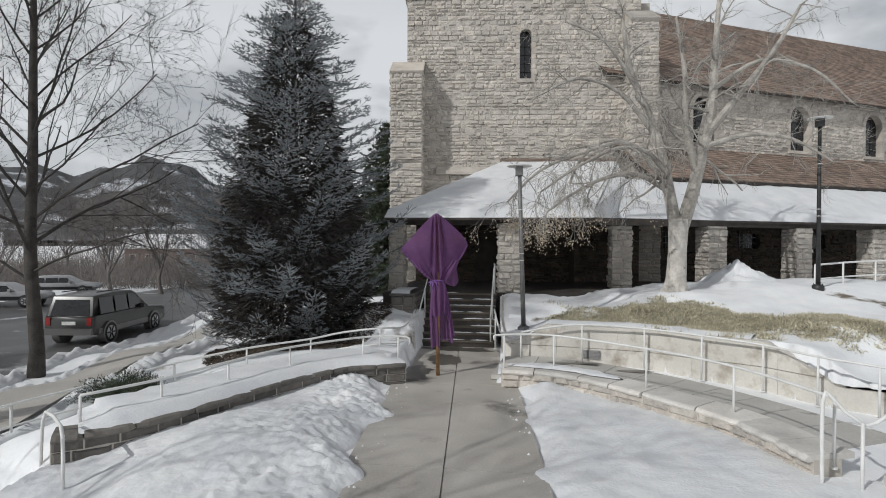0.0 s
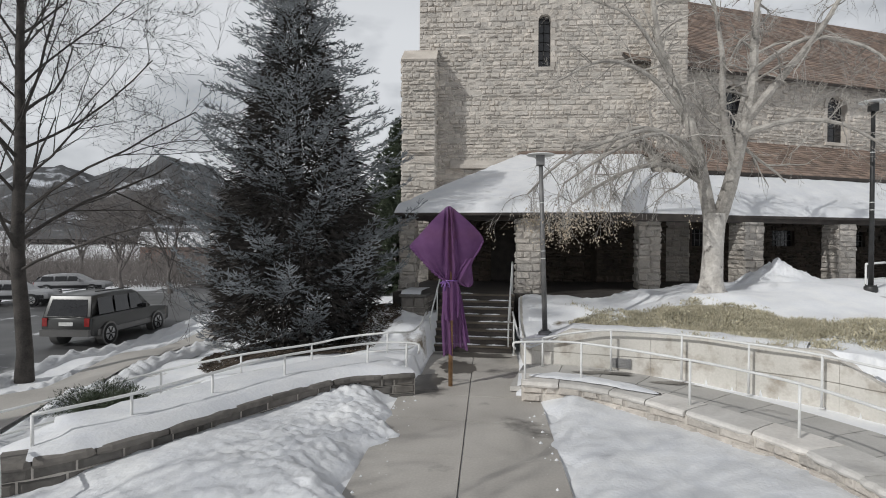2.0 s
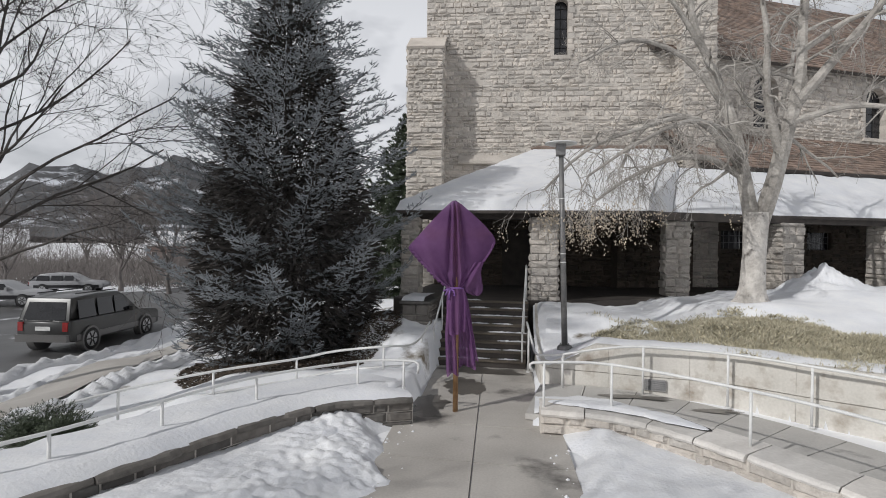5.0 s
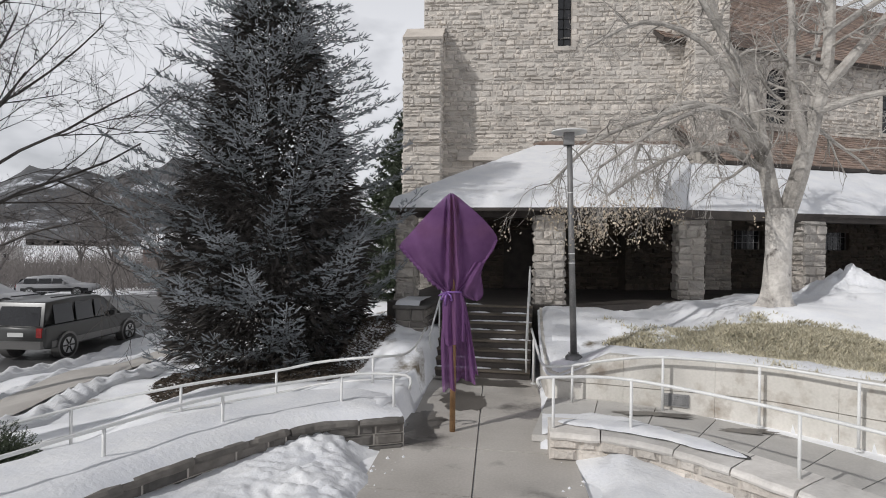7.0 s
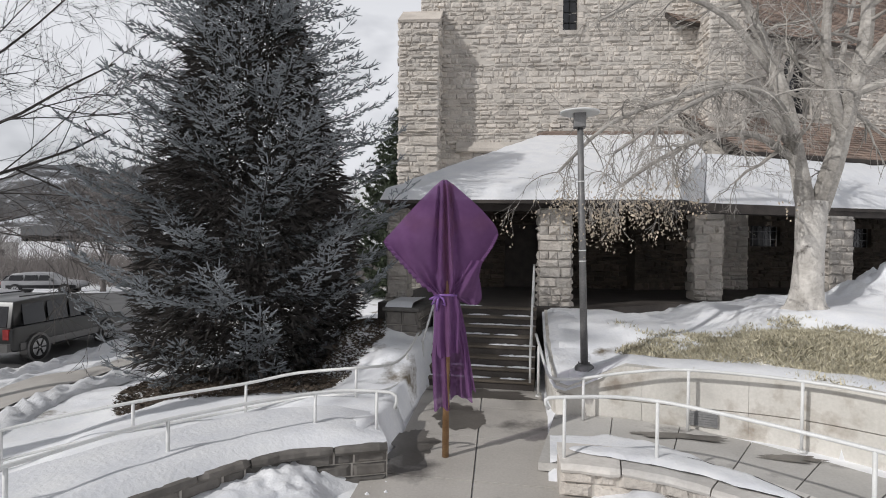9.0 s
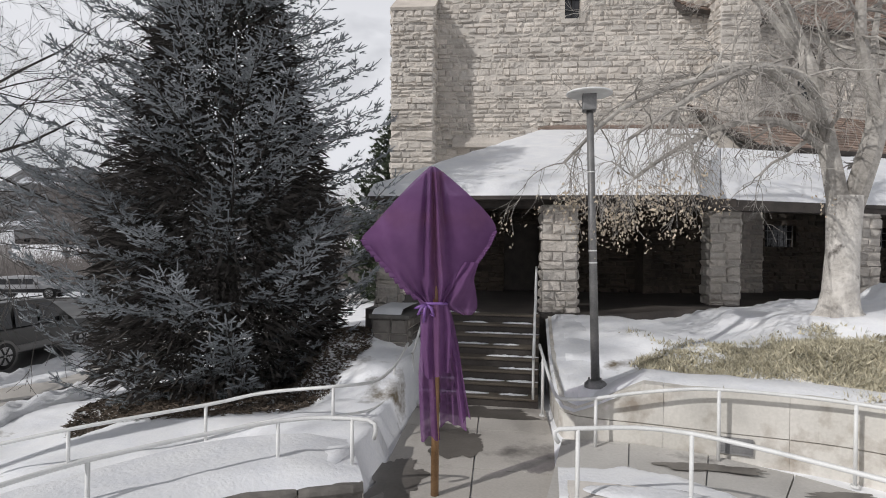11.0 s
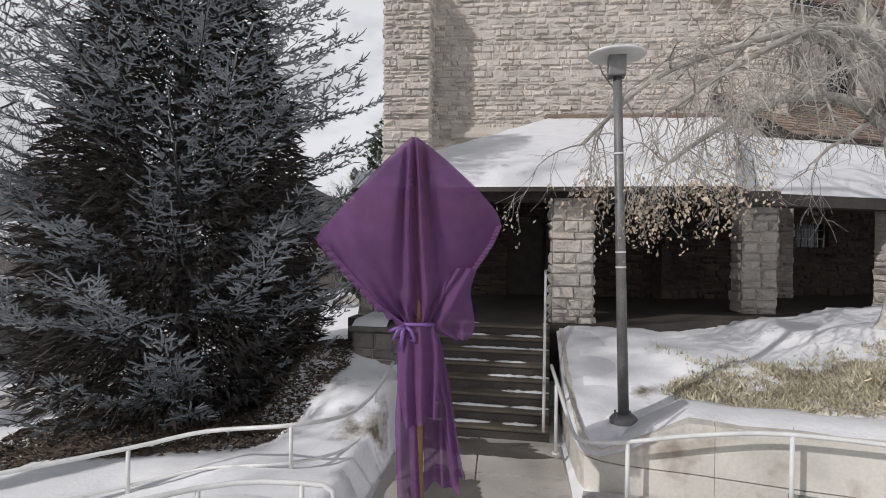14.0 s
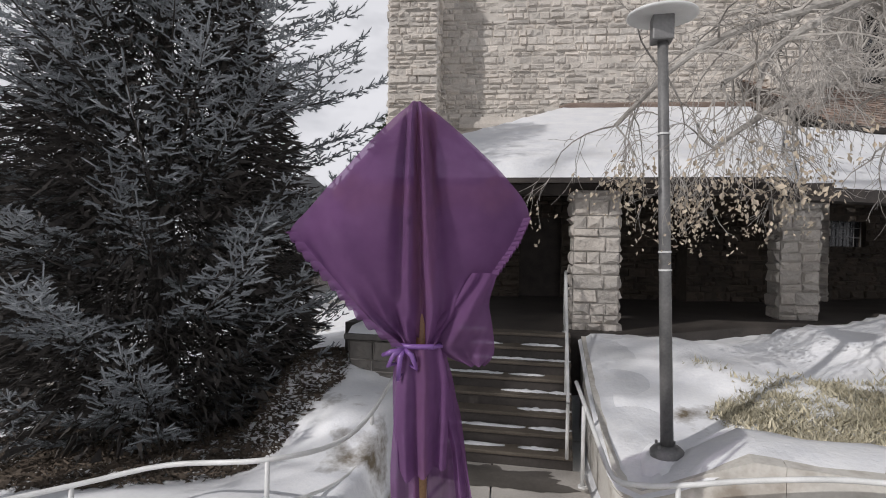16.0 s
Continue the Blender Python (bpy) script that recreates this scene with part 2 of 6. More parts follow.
def inside(x, y, poly):
    hit = np.zeros(x.shape, bool)
    for (ax, ay), (bx, by) in zip(poly, poly[1:] + poly[:1]):
        if ay != by:
            hit ^= ((ay > y) != (by > y)) & (x < (bx - ax) * (y - ay) / (by - ay) + ax)
    return hit


def drape(x, y, pts, power=3.5):
    """A soft surface through spot heights."""
    num, den = np.zeros(x.shape), np.zeros(x.shape)
    for px, py, pz in pts:
        w = 1.0 / (((x - px) ** 2 + (y - py) ** 2) + 0.05) ** (power / 2)
        num, den = num + w * pz, den + w
    return num / den


HILL_PTS = [(1.5, 15, 0.68), (2.6, 15.4, 0.68), (2.9, 15, 0.8), (2.6, 16.1, 0.8), (3.06, 16.3, 1.0), (2.65, 17.25, 1.12), (6.5, 18, 1.5), (4.2, 19.8, 1.48), (6, 20.8, 1.62), (1.1, 18.3, 1.28), (1.15, 14.9, 0.54), (1.1, 15.4, 0.66), (1.1, 16.4, 0.88), (1.1, 17.3, 1.08), (1.5, 14.6, 0.62), (2.0, 18.4, 1.3),
            (3, 14.4, 0.82), (5, 13.9, 0.88), (7, 13, 0.85), (5, 16, 1.2), (9, 14.5, 1.15), (9, 19.5, 1.75), (12, 20.5, 1.75), (14, 15, 0.95), (8.6, 11.6, 0.3), (12, 10.4, 0.1), (20, 25, 1.5), (25, 15, 0.6)]
LEFT_PTS = [(-1.5, 12.3, 0.4), (-2.5, 11.8, 0.4), (-3.3, 10.6, 0.36), (-4, 9, 0.3), (-4.6, 7.9, 0.22), (-2, 13.3, 0.33), (-3.7, 13.0, 0.05), (-4.8, 11.9, 0.0), (-6.2, 11.2, -0.3), (-7.5, 9.5, -0.7), (-1.7, 14.2, 0.3),
            (-2.0, 16, 0.75), (-2.8, 17, 1.0), (-3.4, 15, 0.05), (-4.5, 16.5, -0.1), (-6, 17, -0.3), (-8, 14, -0.7), (-9, 18, -0.8), (-12, 14, -1.0), (-13, 20, -1.12), (-18, 20, -1.15), (-5.6, 5.5, -0.9), (-8, 4, -1.2),
            (-3.5, 22, 0.4), (-8, 26, -0.7), (-25, 25, -1.2), (-16, 8, -1.2), (-30, 50, -1.6), (-12, 45, -1.3), (-60, 40, -1.8)]


def shifted(line, off):
    out = []
    for i, p in enumerate(line):
        d = line[min(i + 1, len(line) - 1)] - line[max(i - 1, 0)]
        out.append(p + Vector((d.y, -d.x, 0)).normalized() * off)
    return out


plaza = [(-1.5, 16.3), (-1.3, 12.1)] + [(p.x, p.y) for p in shifted(WALL_L, 0.2)] + [(-5.2, 4.5), (-5.2, -30), (7, -30), (6.3, 7.6)] + [(p.x, p.y) for p in reversed(shifted(WALL_R, -0.2))] + [(0.92, 12.3), (0.9, 18.3), (-1.5, 18.3)]
ramp = [(0.9, 12.3)] + [(p.x, p.y) for p in shifted(WALL_R, -0.2)] + [(6.3, 7.6), (14, 4)] + [(p.x, p.y) for p in reversed(shifted(RETAIN, -0.16))]


def ramp_z(x, y):
    return 0.1 - 0.045 * np.clip(np.asarray(x, float) - 2.0, -4, 20) - 0.14 * np.clip((2.2 - np.asarray(x, float)) / 1.4, 0, 1)


def ground_z(x, y):
    x, y = np.asarray(x, float), np.asarray(y, float)
    right = (x > 0.2) & (y > 4)
    z = np.where(right, drape(x, y, HILL_PTS), drape(x, y, LEFT_PTS))
    far = np.clip((np.hypot(x, y - 12) - 45) / 60, 0, 1)
    z = z * (1 - far) - 2.0 * far
    z = np.where(inside(x, y, ramp), ramp_z(x, y) - 0.06, z)
    z = np.where(inside(x, y, plaza), WALK_Z - 0.06, z)
    z = np.where((x > -3.2) & (y > 18.4) & (y < 40) & (x < 30) & (y > 18.4 + 0.5 * (x - 2.7)), np.minimum(z, 1.15), z)
    return z


def graded(lo, hi, a, b, fine, grow=1.18):
    mid = list(np.arange(a, b, fine))
    up, s = [b], fine
    while up[-1] < hi:
        s *= grow
        up.append(up[-1] + s)
    dn, s = [a], fine
    while dn[-1] > lo:
        s *= grow
        dn.append(dn[-1] - s)
    return np.array(list(reversed(dn[1:])) + mid + up)


def height_sheet(name, xs, ys, fn, mat, label, category, kind="structure", keep=None):
    X, Y = np.meshgrid(xs, ys)
    Z = fn(X, Y)
    nx, ny = len(xs), len(ys)
    idx = np.arange(nx * ny).reshape(ny, nx)
    F = np.stack([idx[:-1, :-1], idx[:-1, 1:], idx[1:, 1:], idx[1:, :-1]], -1).reshape(-1, 4)
    if keep is not None:
        K = keep(X, Y)
        F = F[(K[:-1, :-1] & K[:-1, 1:] & K[1:, 1:] & K[1:, :-1]).reshape(-1)]
    me = bpy.data.meshes.new(name)
    me.from_pydata(np.stack([X, Y, Z], -1).reshape(-1, 3).tolist(), [], F.tolist())
    me.materials.append(mat)
    me.shade_smooth()
    return tagged(new(name, me), label, category, kind=kind)


def rough(X, Y, amp, size, seed=0):
    """Lumpy relief from a few crossed waves."""
    r = np.random.RandomState(seed)
    out = np.zeros(X.shape)
    for k in range(9):
        a, f, p = r.uniform(0, math.tau), (1 + 0.55 * k) / size, r.uniform(0, math.tau)
        out += np.sin((X * math.cos(a) + Y * math.sin(a)) * f * math.tau + p + 1.3 * np.sin((X * math.sin(a) - Y * math.cos(a)) * f * 3.1 + p * 2)) / (1 + 0.5 * k)
    return out * amp / 3


def snowy(X, Y):
    z = ground_z(X, Y)
    near = np.clip(1 - np.hypot(X, Y - 12) / 60, 0, 1)
    open_ground = ~(inside(X, Y, plaza) | inside(X, Y, ramp))
    return z + np.where(open_ground, near * (rough(X, Y, 0.035, 1.6, 3) + rough(X, Y, 0.05, 5.0, 4)), 0)


height_sheet("ground", graded(-2500, 2500, -9.5, 9.5, 0.14), graded(-1500, 3500, 4.0, 20.0, 0.14), snowy, LAWN, "trampled snow over a sloping lawn with bare patches", "ground")

# ---- walkway of concrete slabs ----
axis = lambda y: 0.72 - 0.085 * (y - 4)
walkway = tagged(new("walkway"), "damp concrete walkway cleared of snow", "pavement", kind="structure")
slab_rows = np.arange(-9.0, 16.2, 1.5)
for y0 in slab_rows:
    y1 = min(y0 + 1.5, 16.25)
    w = 1.35 if y0 < 11 else 1.12
    for a, b in ((-w, -0.01), (0.01, w)):
        bd = Build()
        lo = [(axis(y0 + 0.008) + a, y0 + 0.008), (axis(y0 + 0.008) + b, y0 + 0.008), (axis(y1) + b, y1 - 0.008), (axis(y1) + a, y1 - 0.008)]
        dz = random.uniform(-0.004, 0.004)
        bd.add([(x, y, WALK_Z - 0.12) for x, y in lo] + [(x, y, WALK_Z + dz) for x, y in lo], [(4, 5, 6, 7), (0, 1, 5, 4), (1, 2, 6, 5), (2, 3, 7, 6), (3, 0, 4, 7)])
        bd.object("slab", PAVING, walkway)

# ---- ramp slabs behind the low wall ----
ramp_pave = tagged(new("ramp_pavement"), "pale concrete ramp paving with dark joints", "pavement", kind="structure")
mid_r = spline([(0.9, 13.35, 0), (2.55, 13.1, 0), (3.8, 12.45, 0), (4.8, 11.6, 0), (5.6, 10.6, 0), (6.4, 9.3, 0)], 1.2)
edge_a, edge_b = shifted(mid_r, -1.12), shifted(mid_r, 0.9)
for i, (a, b) in enumerate(zip(mid_r, mid_r[1:])):
    d = (b - a).normalized()
    bd = Build()
    q = [edge_a[i] + d * 0.008, edge_b[i] + d * 0.008, edge_b[i + 1] - d * 0.008, edge_a[i + 1] - d * 0.008]
    bd.add([(p.x, p.y, float(ramp_z(p.x, p.y)) - 0.1) for p in q] + [(p.x, p.y, float(ramp_z(p.x, p.y))) for p in q], [(7, 6, 5, 4), (0, 4, 5, 1), (1, 5, 6, 2), (2, 6, 7, 3), (3, 7, 4, 0)])
    bd.object("slab", RAMPCON, ramp_pave)

# ---- street and pavement on the lower side ----
road_line = [Vector((-9.5, -30, 0)), Vector((-11.5, 5, 0)), Vector((-13.8, 15, 0)), Vector((-15.0, 25, 0)), Vector((-16, 45, 0)), Vector((-20, 110, 0))]


def along(line, off0, off1, lift, name, mat, label, category, step=1.0, lump=0.0, kind="structure"):
    """A strip on the ground beside a line."""
    pts = spline(line, step)
    bd, n = Build(), 13
    for i, p in enumerate(pts):
        d = pts[min(i + 1, len(pts) - 1)] - pts[max(i - 1, 0)]
        r = Vector((d.y, -d.x, 0)).normalized()
        for k in range(n):
            q = p + r * (off0 + (off1 - off0) * k / (n - 1) + (random.uniform(-0.06, 0.06) if lump and k in (0, n - 1) else 0))
            bump_z = lump * math.sin(math.pi * k / (n - 1)) * (0.65 + 0.35 * math.sin(i * 1.7 + k) + random.uniform(-0.2, 0.2)) if 0 < k < n - 1 else (-0.05 if lump else 0)
            bd.v.append((q.x, q.y, float(ground_z(np.array([q.x]), np.array([q.y]))[0]) + lift + bump_z))
    for i in range(len(pts) - 1):
        for k in range(n - 1):
            bd.f.append((i * n + k, i * n + k + 1, (i + 1) * n + k + 1, (i + 1) * n + k))
    return tagged(bd.object(name, mat, smooth=True), label, category, kind=kind)


along(road_line, -16.0, 0.6, 0.09, "road", ASPHALT, "wet dark asphalt street with patches of ice", "road")
along(road_line, 2.4, 4.0, 0.1, "pavement", PAVING, "wet concrete footpath beside the street", "pavement")
along(road_line, 0.5, 1.15, 0.05, "snow_ridge", SNOW, "ploughed ridge of snow along the kerb", "snow", 0.3, 0.22, "stuff")
along(road_line, 4.0, 4.8, 0.04, "snow_ridge", SNOW, "low shovelled ridge of snow beside the footpath", "snow", 0.3, 0.2, "stuff")
along(road_line, 1.9, 2.45, 0.03, "snow_ridge", SNOW, "low shovelled ridge of snow beside the footpath", "snow", 0.3, 0.14, "stuff")


# ---- low stone walls of the forecourt ----
def stone_wall_curved(line, top, base_of, outward, name, label, caps, thick=0.42, mat=STONE, cap_mat=CAPSTONE):
    """A curved wall with a mortar core, separate face stones on its outer side and cap slabs."""
    core = Build()
    n = len(line)
    vs, fs = [], []
    for i, p in enumerate(line):
        d = line[min(i + 1, n - 1)] - line[max(i - 1, 0)]
        r = Vector((d.y, -d.x, 0)).normalized() * outward
        for off, z in ((0, base_of(p) - 0.25), (thick, base_of(p) - 0.25), (thick, top(p) - 0.07), (0, top(p) - 0.07)):
            q = p - r * off
            vs.append((q.x, q.y, z))
    for i in range(n - 1):
        fs += [(i * 4 + k, i * 4 + (k + 1) % 4, i * 4 + 4 + (k + 1) % 4, i * 4 + 4 + k) for k in range(4)]
    fs += [(0, 1, 2, 3), tuple(n * 4 - 1 - k for k in range(4))]
    core.add(vs, fs)
    wall = tagged(core.object(name, MORTAR), label, "wall", kind="structure")
    length = [0.0]
    for a, b in zip(line, line[1:]):
        length.append(length[-1] + (b - a).length)

    def at(s):
        s = min(max(s, 0), length[-1] - 1e-4)
        i = next(k for k in range(n - 1) if length[k + 1] > s)
        f = (s - length[i]) / (length[i + 1] - length[i])
        p = line[i].lerp(line[i + 1], f)
        d = (line[i + 1] - line[i]).normalized()
        return p, Vector((d.y, -d.x, 0)) * outward

    rng = random.Random(len(name))
    for row in range(7):
        s, h = 0.0, 0.155
        while s < length[-1] - 0.05:
            w = min(rng.uniform(0.22, 0.62), length[-1] - s)
            p, r = at(s + w / 2)
            zt = top(p) - 0.075 - row * h
            if zt - h > base_of(p) - 0.3:
                bd = Build()
                (a, ra), (b, rb) = at(s + 0.012), at(s + w - 0.012)
                out, e = rng.uniform(0.025, 0.06), 0.025
                q = [(a, ra, zt - h + 0.012), (b, rb, zt - h + 0.012), (b, rb, zt), (a, ra, zt)]
                ins = [(a.lerp(b, e / w * 2), ra, zt - h + 0.012 + e), (b.lerp(a, e / w * 2), rb, zt - h + 0.012 + e), (b.lerp(a, e / w * 2), rb, zt - e), (a.lerp(b, e / w * 2), ra, zt - e)]
                bd.add([(c.x, c.y, z) for c, _, z in q] + [(c.x + rr.x * (out + rng.uniform(-0.015, 0.02)), c.y + rr.y * (out + rng.uniform(-0.015, 0.02)), z) for c, rr, z in ins],
                       [(0, 1, 5, 4), (1, 2, 6, 5), (2, 3, 7, 6), (3, 0, 4, 7), (4, 5, 6, 7)])
                bd.object("stone", mat, wall)
            s += w
    s = 0.0
    while s < length[-1] - 0.05:
        w = min(rng.uniform(0.55, 1.2), length[-1] - s)
        bd = Build()
        m = 6
        pts = [at(s + 0.008 + (w - 0.016) * k / m) for k in range(m + 1)]
        o0, o1, lift = 0.085 + rng.uniform(-0.035, 0.035), -caps + rng.uniform(-0.015, 0.015), rng.uniform(-0.012, 0.012)
        vs = []
        for i, (p, r) in enumerate(pts):
            z = top(p)
            j = rng.uniform(-0.018, 0.018) - (0.025 if i in (0, m) else 0)
            sag = 0.012 if i in (0, m) else 0.0
            for off, dz in ((o0 + j - 0.02, -0.095), (o0 + j, -0.06), (o0 + j - 0.012, -0.022 + lift - sag), (o0 + j - 0.05, lift * 0.6 - sag * 0.7 + rng.uniform(-0.004, 0.003)), (o1 * 0.5, 0.0), (o1, 0.0), (o1, -0.075)):
                vs.append((p.x + r.x * off, p.y + r.y * off, z + dz))
        fs = [(i * 7 + k, i * 7 + (k + 1) % 7, i * 7 + 7 + (k + 1) % 7, i * 7 + 7 + k) for i in range(m) for k in range(7)] + [tuple(range(7)), tuple(range(m * 7 + 6, m * 7 - 1, -1))]
        bd.add(vs, fs)
        bd.object("capstone", cap_mat, wall)
        s += w
    return wall


def low_base(p):
    return WALK_Z - max(0.0, (7.6 - p.y)) * 0.55


# the west wall's shade is put into its stone colour
stone_wall_curved(WALL_L, lambda p: 0.33, low_base, -1, "wall_west", "low curved wall of rough sandstone, coloured for its shaded side, with slab caps", 0.45, mat=DIMSTONE, cap_mat=DIMSTONE)
stone_wall_curved(WALL_R, lambda p: 0.28 - 0.03 * max(0, p.x - 2), lambda p: WALK_Z - 0.2, 1, "wall_east", "low curved sandstone wall with broad slab caps", 0.62, cap_mat=PALECAP)

# ---- cast concrete retaining wall of the ramp ----
ret = tagged(new("retaining_wall"), "stained cast concrete retaining wall with recessed panel joints", "wall", kind="structure")


def ret_top(p):
    if p.y > 14.55:
        return 0.46 + (p.y - 14.55) * 0.22
    if p.x < 6.5:
        return min(0.88, 0.46 + max(0, p.x - 1.2) * 0.5)
    return max(0.22, 0.88 - (p.x - 6.5) * 0.72)


seg = []
last = 0
for i in range(1, len(RETAIN)):
    run = sum((RETAIN[k + 1] - RETAIN[k]).length for k in range(last, i))
    if run > 1.45 or i == len(RETAIN) - 1:
        seg.append((last, i))
        last = i
for a, b in seg:
    pts = RETAIN[a:b + 1]
    for z0, z1, off in ((-0.25, 0.34, 0.0), (0.355, 9.0, 0.0), (-0.25, 8.9, -0.03)):
        bd = Build()
        vs = []
        for i, p in enumerate(pts):
            d = pts[min(i + 1, len(pts) - 1)] - pts[max(i - 1, 0)]
            r = Vector((d.y, -d.x, 0)).normalized()
            q = p + (d.normalized() * (0.002 if i == 0 else -0.002 if i == len(pts) - 1 else 0))
            t = min(z1, ret_top(p) - (0.01 if off else 0))
            z0c = min(z0, t - 0.02)
            for o, z in ((0 + off, z0c), (-0.26, z0c), (-0.26, t), (0 + off, t)):
                w = q + r * o
                vs.append((w.x, w.y, z))
        n = len(pts)
        fs = [(i * 4 + k, i * 4 + (k + 1) % 4, i * 4 + 4 + (k + 1) % 4, i * 4 + 4 + k) for i in range(n - 1) for k in range(4)] + [(0, 1, 2, 3), tuple(n * 4 - 1 - k for k in range(4))]
        bd.add(vs, fs)
        bd.object("panel", CONCRETE if not off else MORTAR, ret)


# snow lying over the top of the retaining wall and its return beside the stairs
bd, n = Build(), 7
top_pts = [p for p in RETAIN if p.x < 6.4]
for i, p in enumerate(top_pts):
    d = top_pts[min(i + 1, len(top_pts) - 1)] - top_pts[max(i - 1, 0)]
    r = Vector((d.y, -d.x, 0)).normalized()
    near = 0.05 if p.y > 14.4 else -0.1 - 0.05 * math.sin(i * 1.9)
    for k in range(n):
        q = p + r * (near - 1.1 * k / (n - 1))
        gzq = float(ground_z(np.array([q.x]), np.array([q.y]))[0])
        z = ret_top(p) + (-0.01, 0.04, 0.055, 0.05, 0.03)[k] + random.uniform(-0.01, 0.01) if k < 5 else max(gzq - 0.04, 0.2)
        bd.v.append((q.x, q.y, z - (0.05 if k == 0 and p.y > 14.4 else 0.02 if k == 0 else 0)))
for i in range(len(top_pts) - 1):
    bd.f += [(i * n + k, (i + 1) * n + k, (i + 1) * n + k + 1, i * n + k + 1) for k in range(n - 1)]
tagged(bd.object("snow_blanket", SNOW, smooth=True), "snow lying along the top of the retaining wall", "snow", kind="stuff")


# ---- church ----
UP = Vector((0, 0, 1))


def cell_wall(bd, o, u, n, width, height, thick, holes):
    """A wall slab of cells that leaves the holes (x0, z0, x1, z1) open; n points outward."""
    xs = sorted({0, width, *[h[0] for h in holes], *[h[2] for h in holes]})
    zs = sorted({0, height, *[h[1] for h in holes], *[h[3] for h in holes]})
    for x0, x1 in zip(xs, xs[1:]):
        for z0, z1 in zip(zs, zs[1:]):
            cx, cz = (x0 + x1) / 2, (z0 + z1) / 2
            if any(h[0] < cx < h[2] and h[1] < cz < h[3] for h in holes):
                continue
            pts = [o + u * a + n * b + Vector((0, 0, c)) for c in (z0, z1) for a, b in ((x0, 0), (x1, 0), (x1, -thick), (x0, -thick))]
            bd.add(pts, [(3, 2, 1, 0), (4, 5, 6, 7), (0, 1, 5, 4), (1, 2, 6, 5), (2, 3, 7, 6), (3, 0, 4, 7)])


def ashlar(o, u, n, width, height, holes=(), course=(0.1, 0.25), length=(0.14, 0.46), proud=(0.005, 0.07), seed=1):
    """Rock-faced stones in uneven courses on the face o + u*x + z; holes: (x0, z0, x1, z1, arched). Returns (verts, faces) of each stone."""
    rng, out, z = random.Random(seed), [], 0.0
    while z < height - 0.02:
        h = min(rng.uniform(*course), height - z)
        if height - z - h < 0.1:
            h = height - z
        blocked = []
        for x0, z0, x1, z1, arched in holes:
            zc = z + h / 2
            if z0 < zc < z1:
                half, c = (x1 - x0) / 2, (x0 + x1) / 2
                spring = z1 - half
                if arched and zc > spring:
                    half = math.sqrt(max(0, half * half - (zc - spring) ** 2)) + 0.02
                blocked.append((c - half, c + half))
        blocked.sort()
        spans, x = [], 0.0
        for a, b in blocked:
            spans.append((x, a))
            x = b
        spans.append((x, width))
        for a, b in spans:
            x = a
            while x < b - 0.03:
                w = rng.uniform(*length) * (1.5 if rng.random() < 0.12 else 1)
                if b - x - w < 0.18:
                    w = b - x
                g, e, p = rng.uniform(0.004, 0.011), min(rng.uniform(0.02, 0.05), w * 0.25), rng.uniform(*proud)
                base = [(x + g, z + g), (x + w - g, z + g), (x + w - g, z + h - g), (x + g, z + h - g)]
                top = [(x + g + e, z + g + e), (x + w - g - e, z + g + e), (x + w - g - e, z + h - g - e), (x + g + e, z + h - g - e)]
                vs = [o + u * s + Vector((0, 0, t)) for s, t in base] + [o + u * (s + rng.uniform(-0.015, 0.015)) + n * (p + rng.uniform(-0.03, 0.03)) + Vector((0, 0, t + rng.uniform(-0.02, 0.02))) for s, t in top]
                mid = sum((v for v in vs[4:]), Vector()) / 4 + n * rng.uniform(-0.02, 0.045) + u * rng.uniform(-0.2, 0.2) * w + UP * rng.uniform(-0.2, 0.2) * h
                out.append((vs + [mid], [(0, 1, 5, 4), (1, 2, 6, 5), (2, 3, 7, 6), (3, 0, 4, 7), (4, 5, 8), (5, 6, 8), (6, 7, 8), (7, 4, 8)]))
                x += w
        z += h
    return out


def lay(stones, parent, single=0, mat=None):
    """The first stones as parts, the rest joined as one mesh."""
    for vs, fs in stones[:single]:
        Build().add(vs, fs).object("stone", mat or STONE, parent)
    if len(stones) > single:
        bd = Build()
        for vs, fs in stones[single:]:
            bd.add(vs, fs)
        tagged(bd.object("stonework", mat or STONE, parent), kind="stuff")


# tower: its front face
TU, TN = Vector((0.995, 0.1, 0)), Vector((0.1, -0.995, 0))
TO = Vector((-3.9, 25.95, 0.8))
TW, TH = 10.9, 13.6
SLIT = (5.27, 9.85, 5.87, 12.2)
tower = tagged(new("tower_wall"), "tall tower wall of rock-faced pale sandstone", "wall", kind="structure")
bd = Build()
cell_wall(bd, TO, TU, TN, TW, TH, 0.6, [SLIT])
bd.object("core", MORTAR, tower)
bd = Build()
cell_wall(bd, TO + TU * 0 - TN * 0.61, Vector((-0.1, 0.995, 0)), Vector((-0.995, -0.1, 0)), 7.0, TH, 0.6, [])
cell_wall(bd, TO + TU * TW - TN * 0.61, Vector((-0.1, 0.995, 0)), Vector((0.995, 0.1, 0)), 7.0, TH, -0.6, [])
bd.object("side_wall", STONE, tower)
bd = Build()
bd.add([TO + TU * a - TN * b + UP * TH for a, b in ((-0.1, -0.1), (TW + 0.1, -0.1), (TW + 0.1, 7.5), (-0.1, 7.5))] + [TO + TU * a - TN * b + UP * (TH + 0.22) for a, b in ((-0.1, -0.1), (TW + 0.1, -0.1), (TW + 0.1, 7.5), (-0.1, 7.5))], [(3, 2, 1, 0), (4, 5, 6, 7), (0, 1, 5, 4), (1, 2, 6, 5), (2, 3, 7, 6), (3, 0, 4, 7)])
bd.object("coping", CAPSTONE, tower)
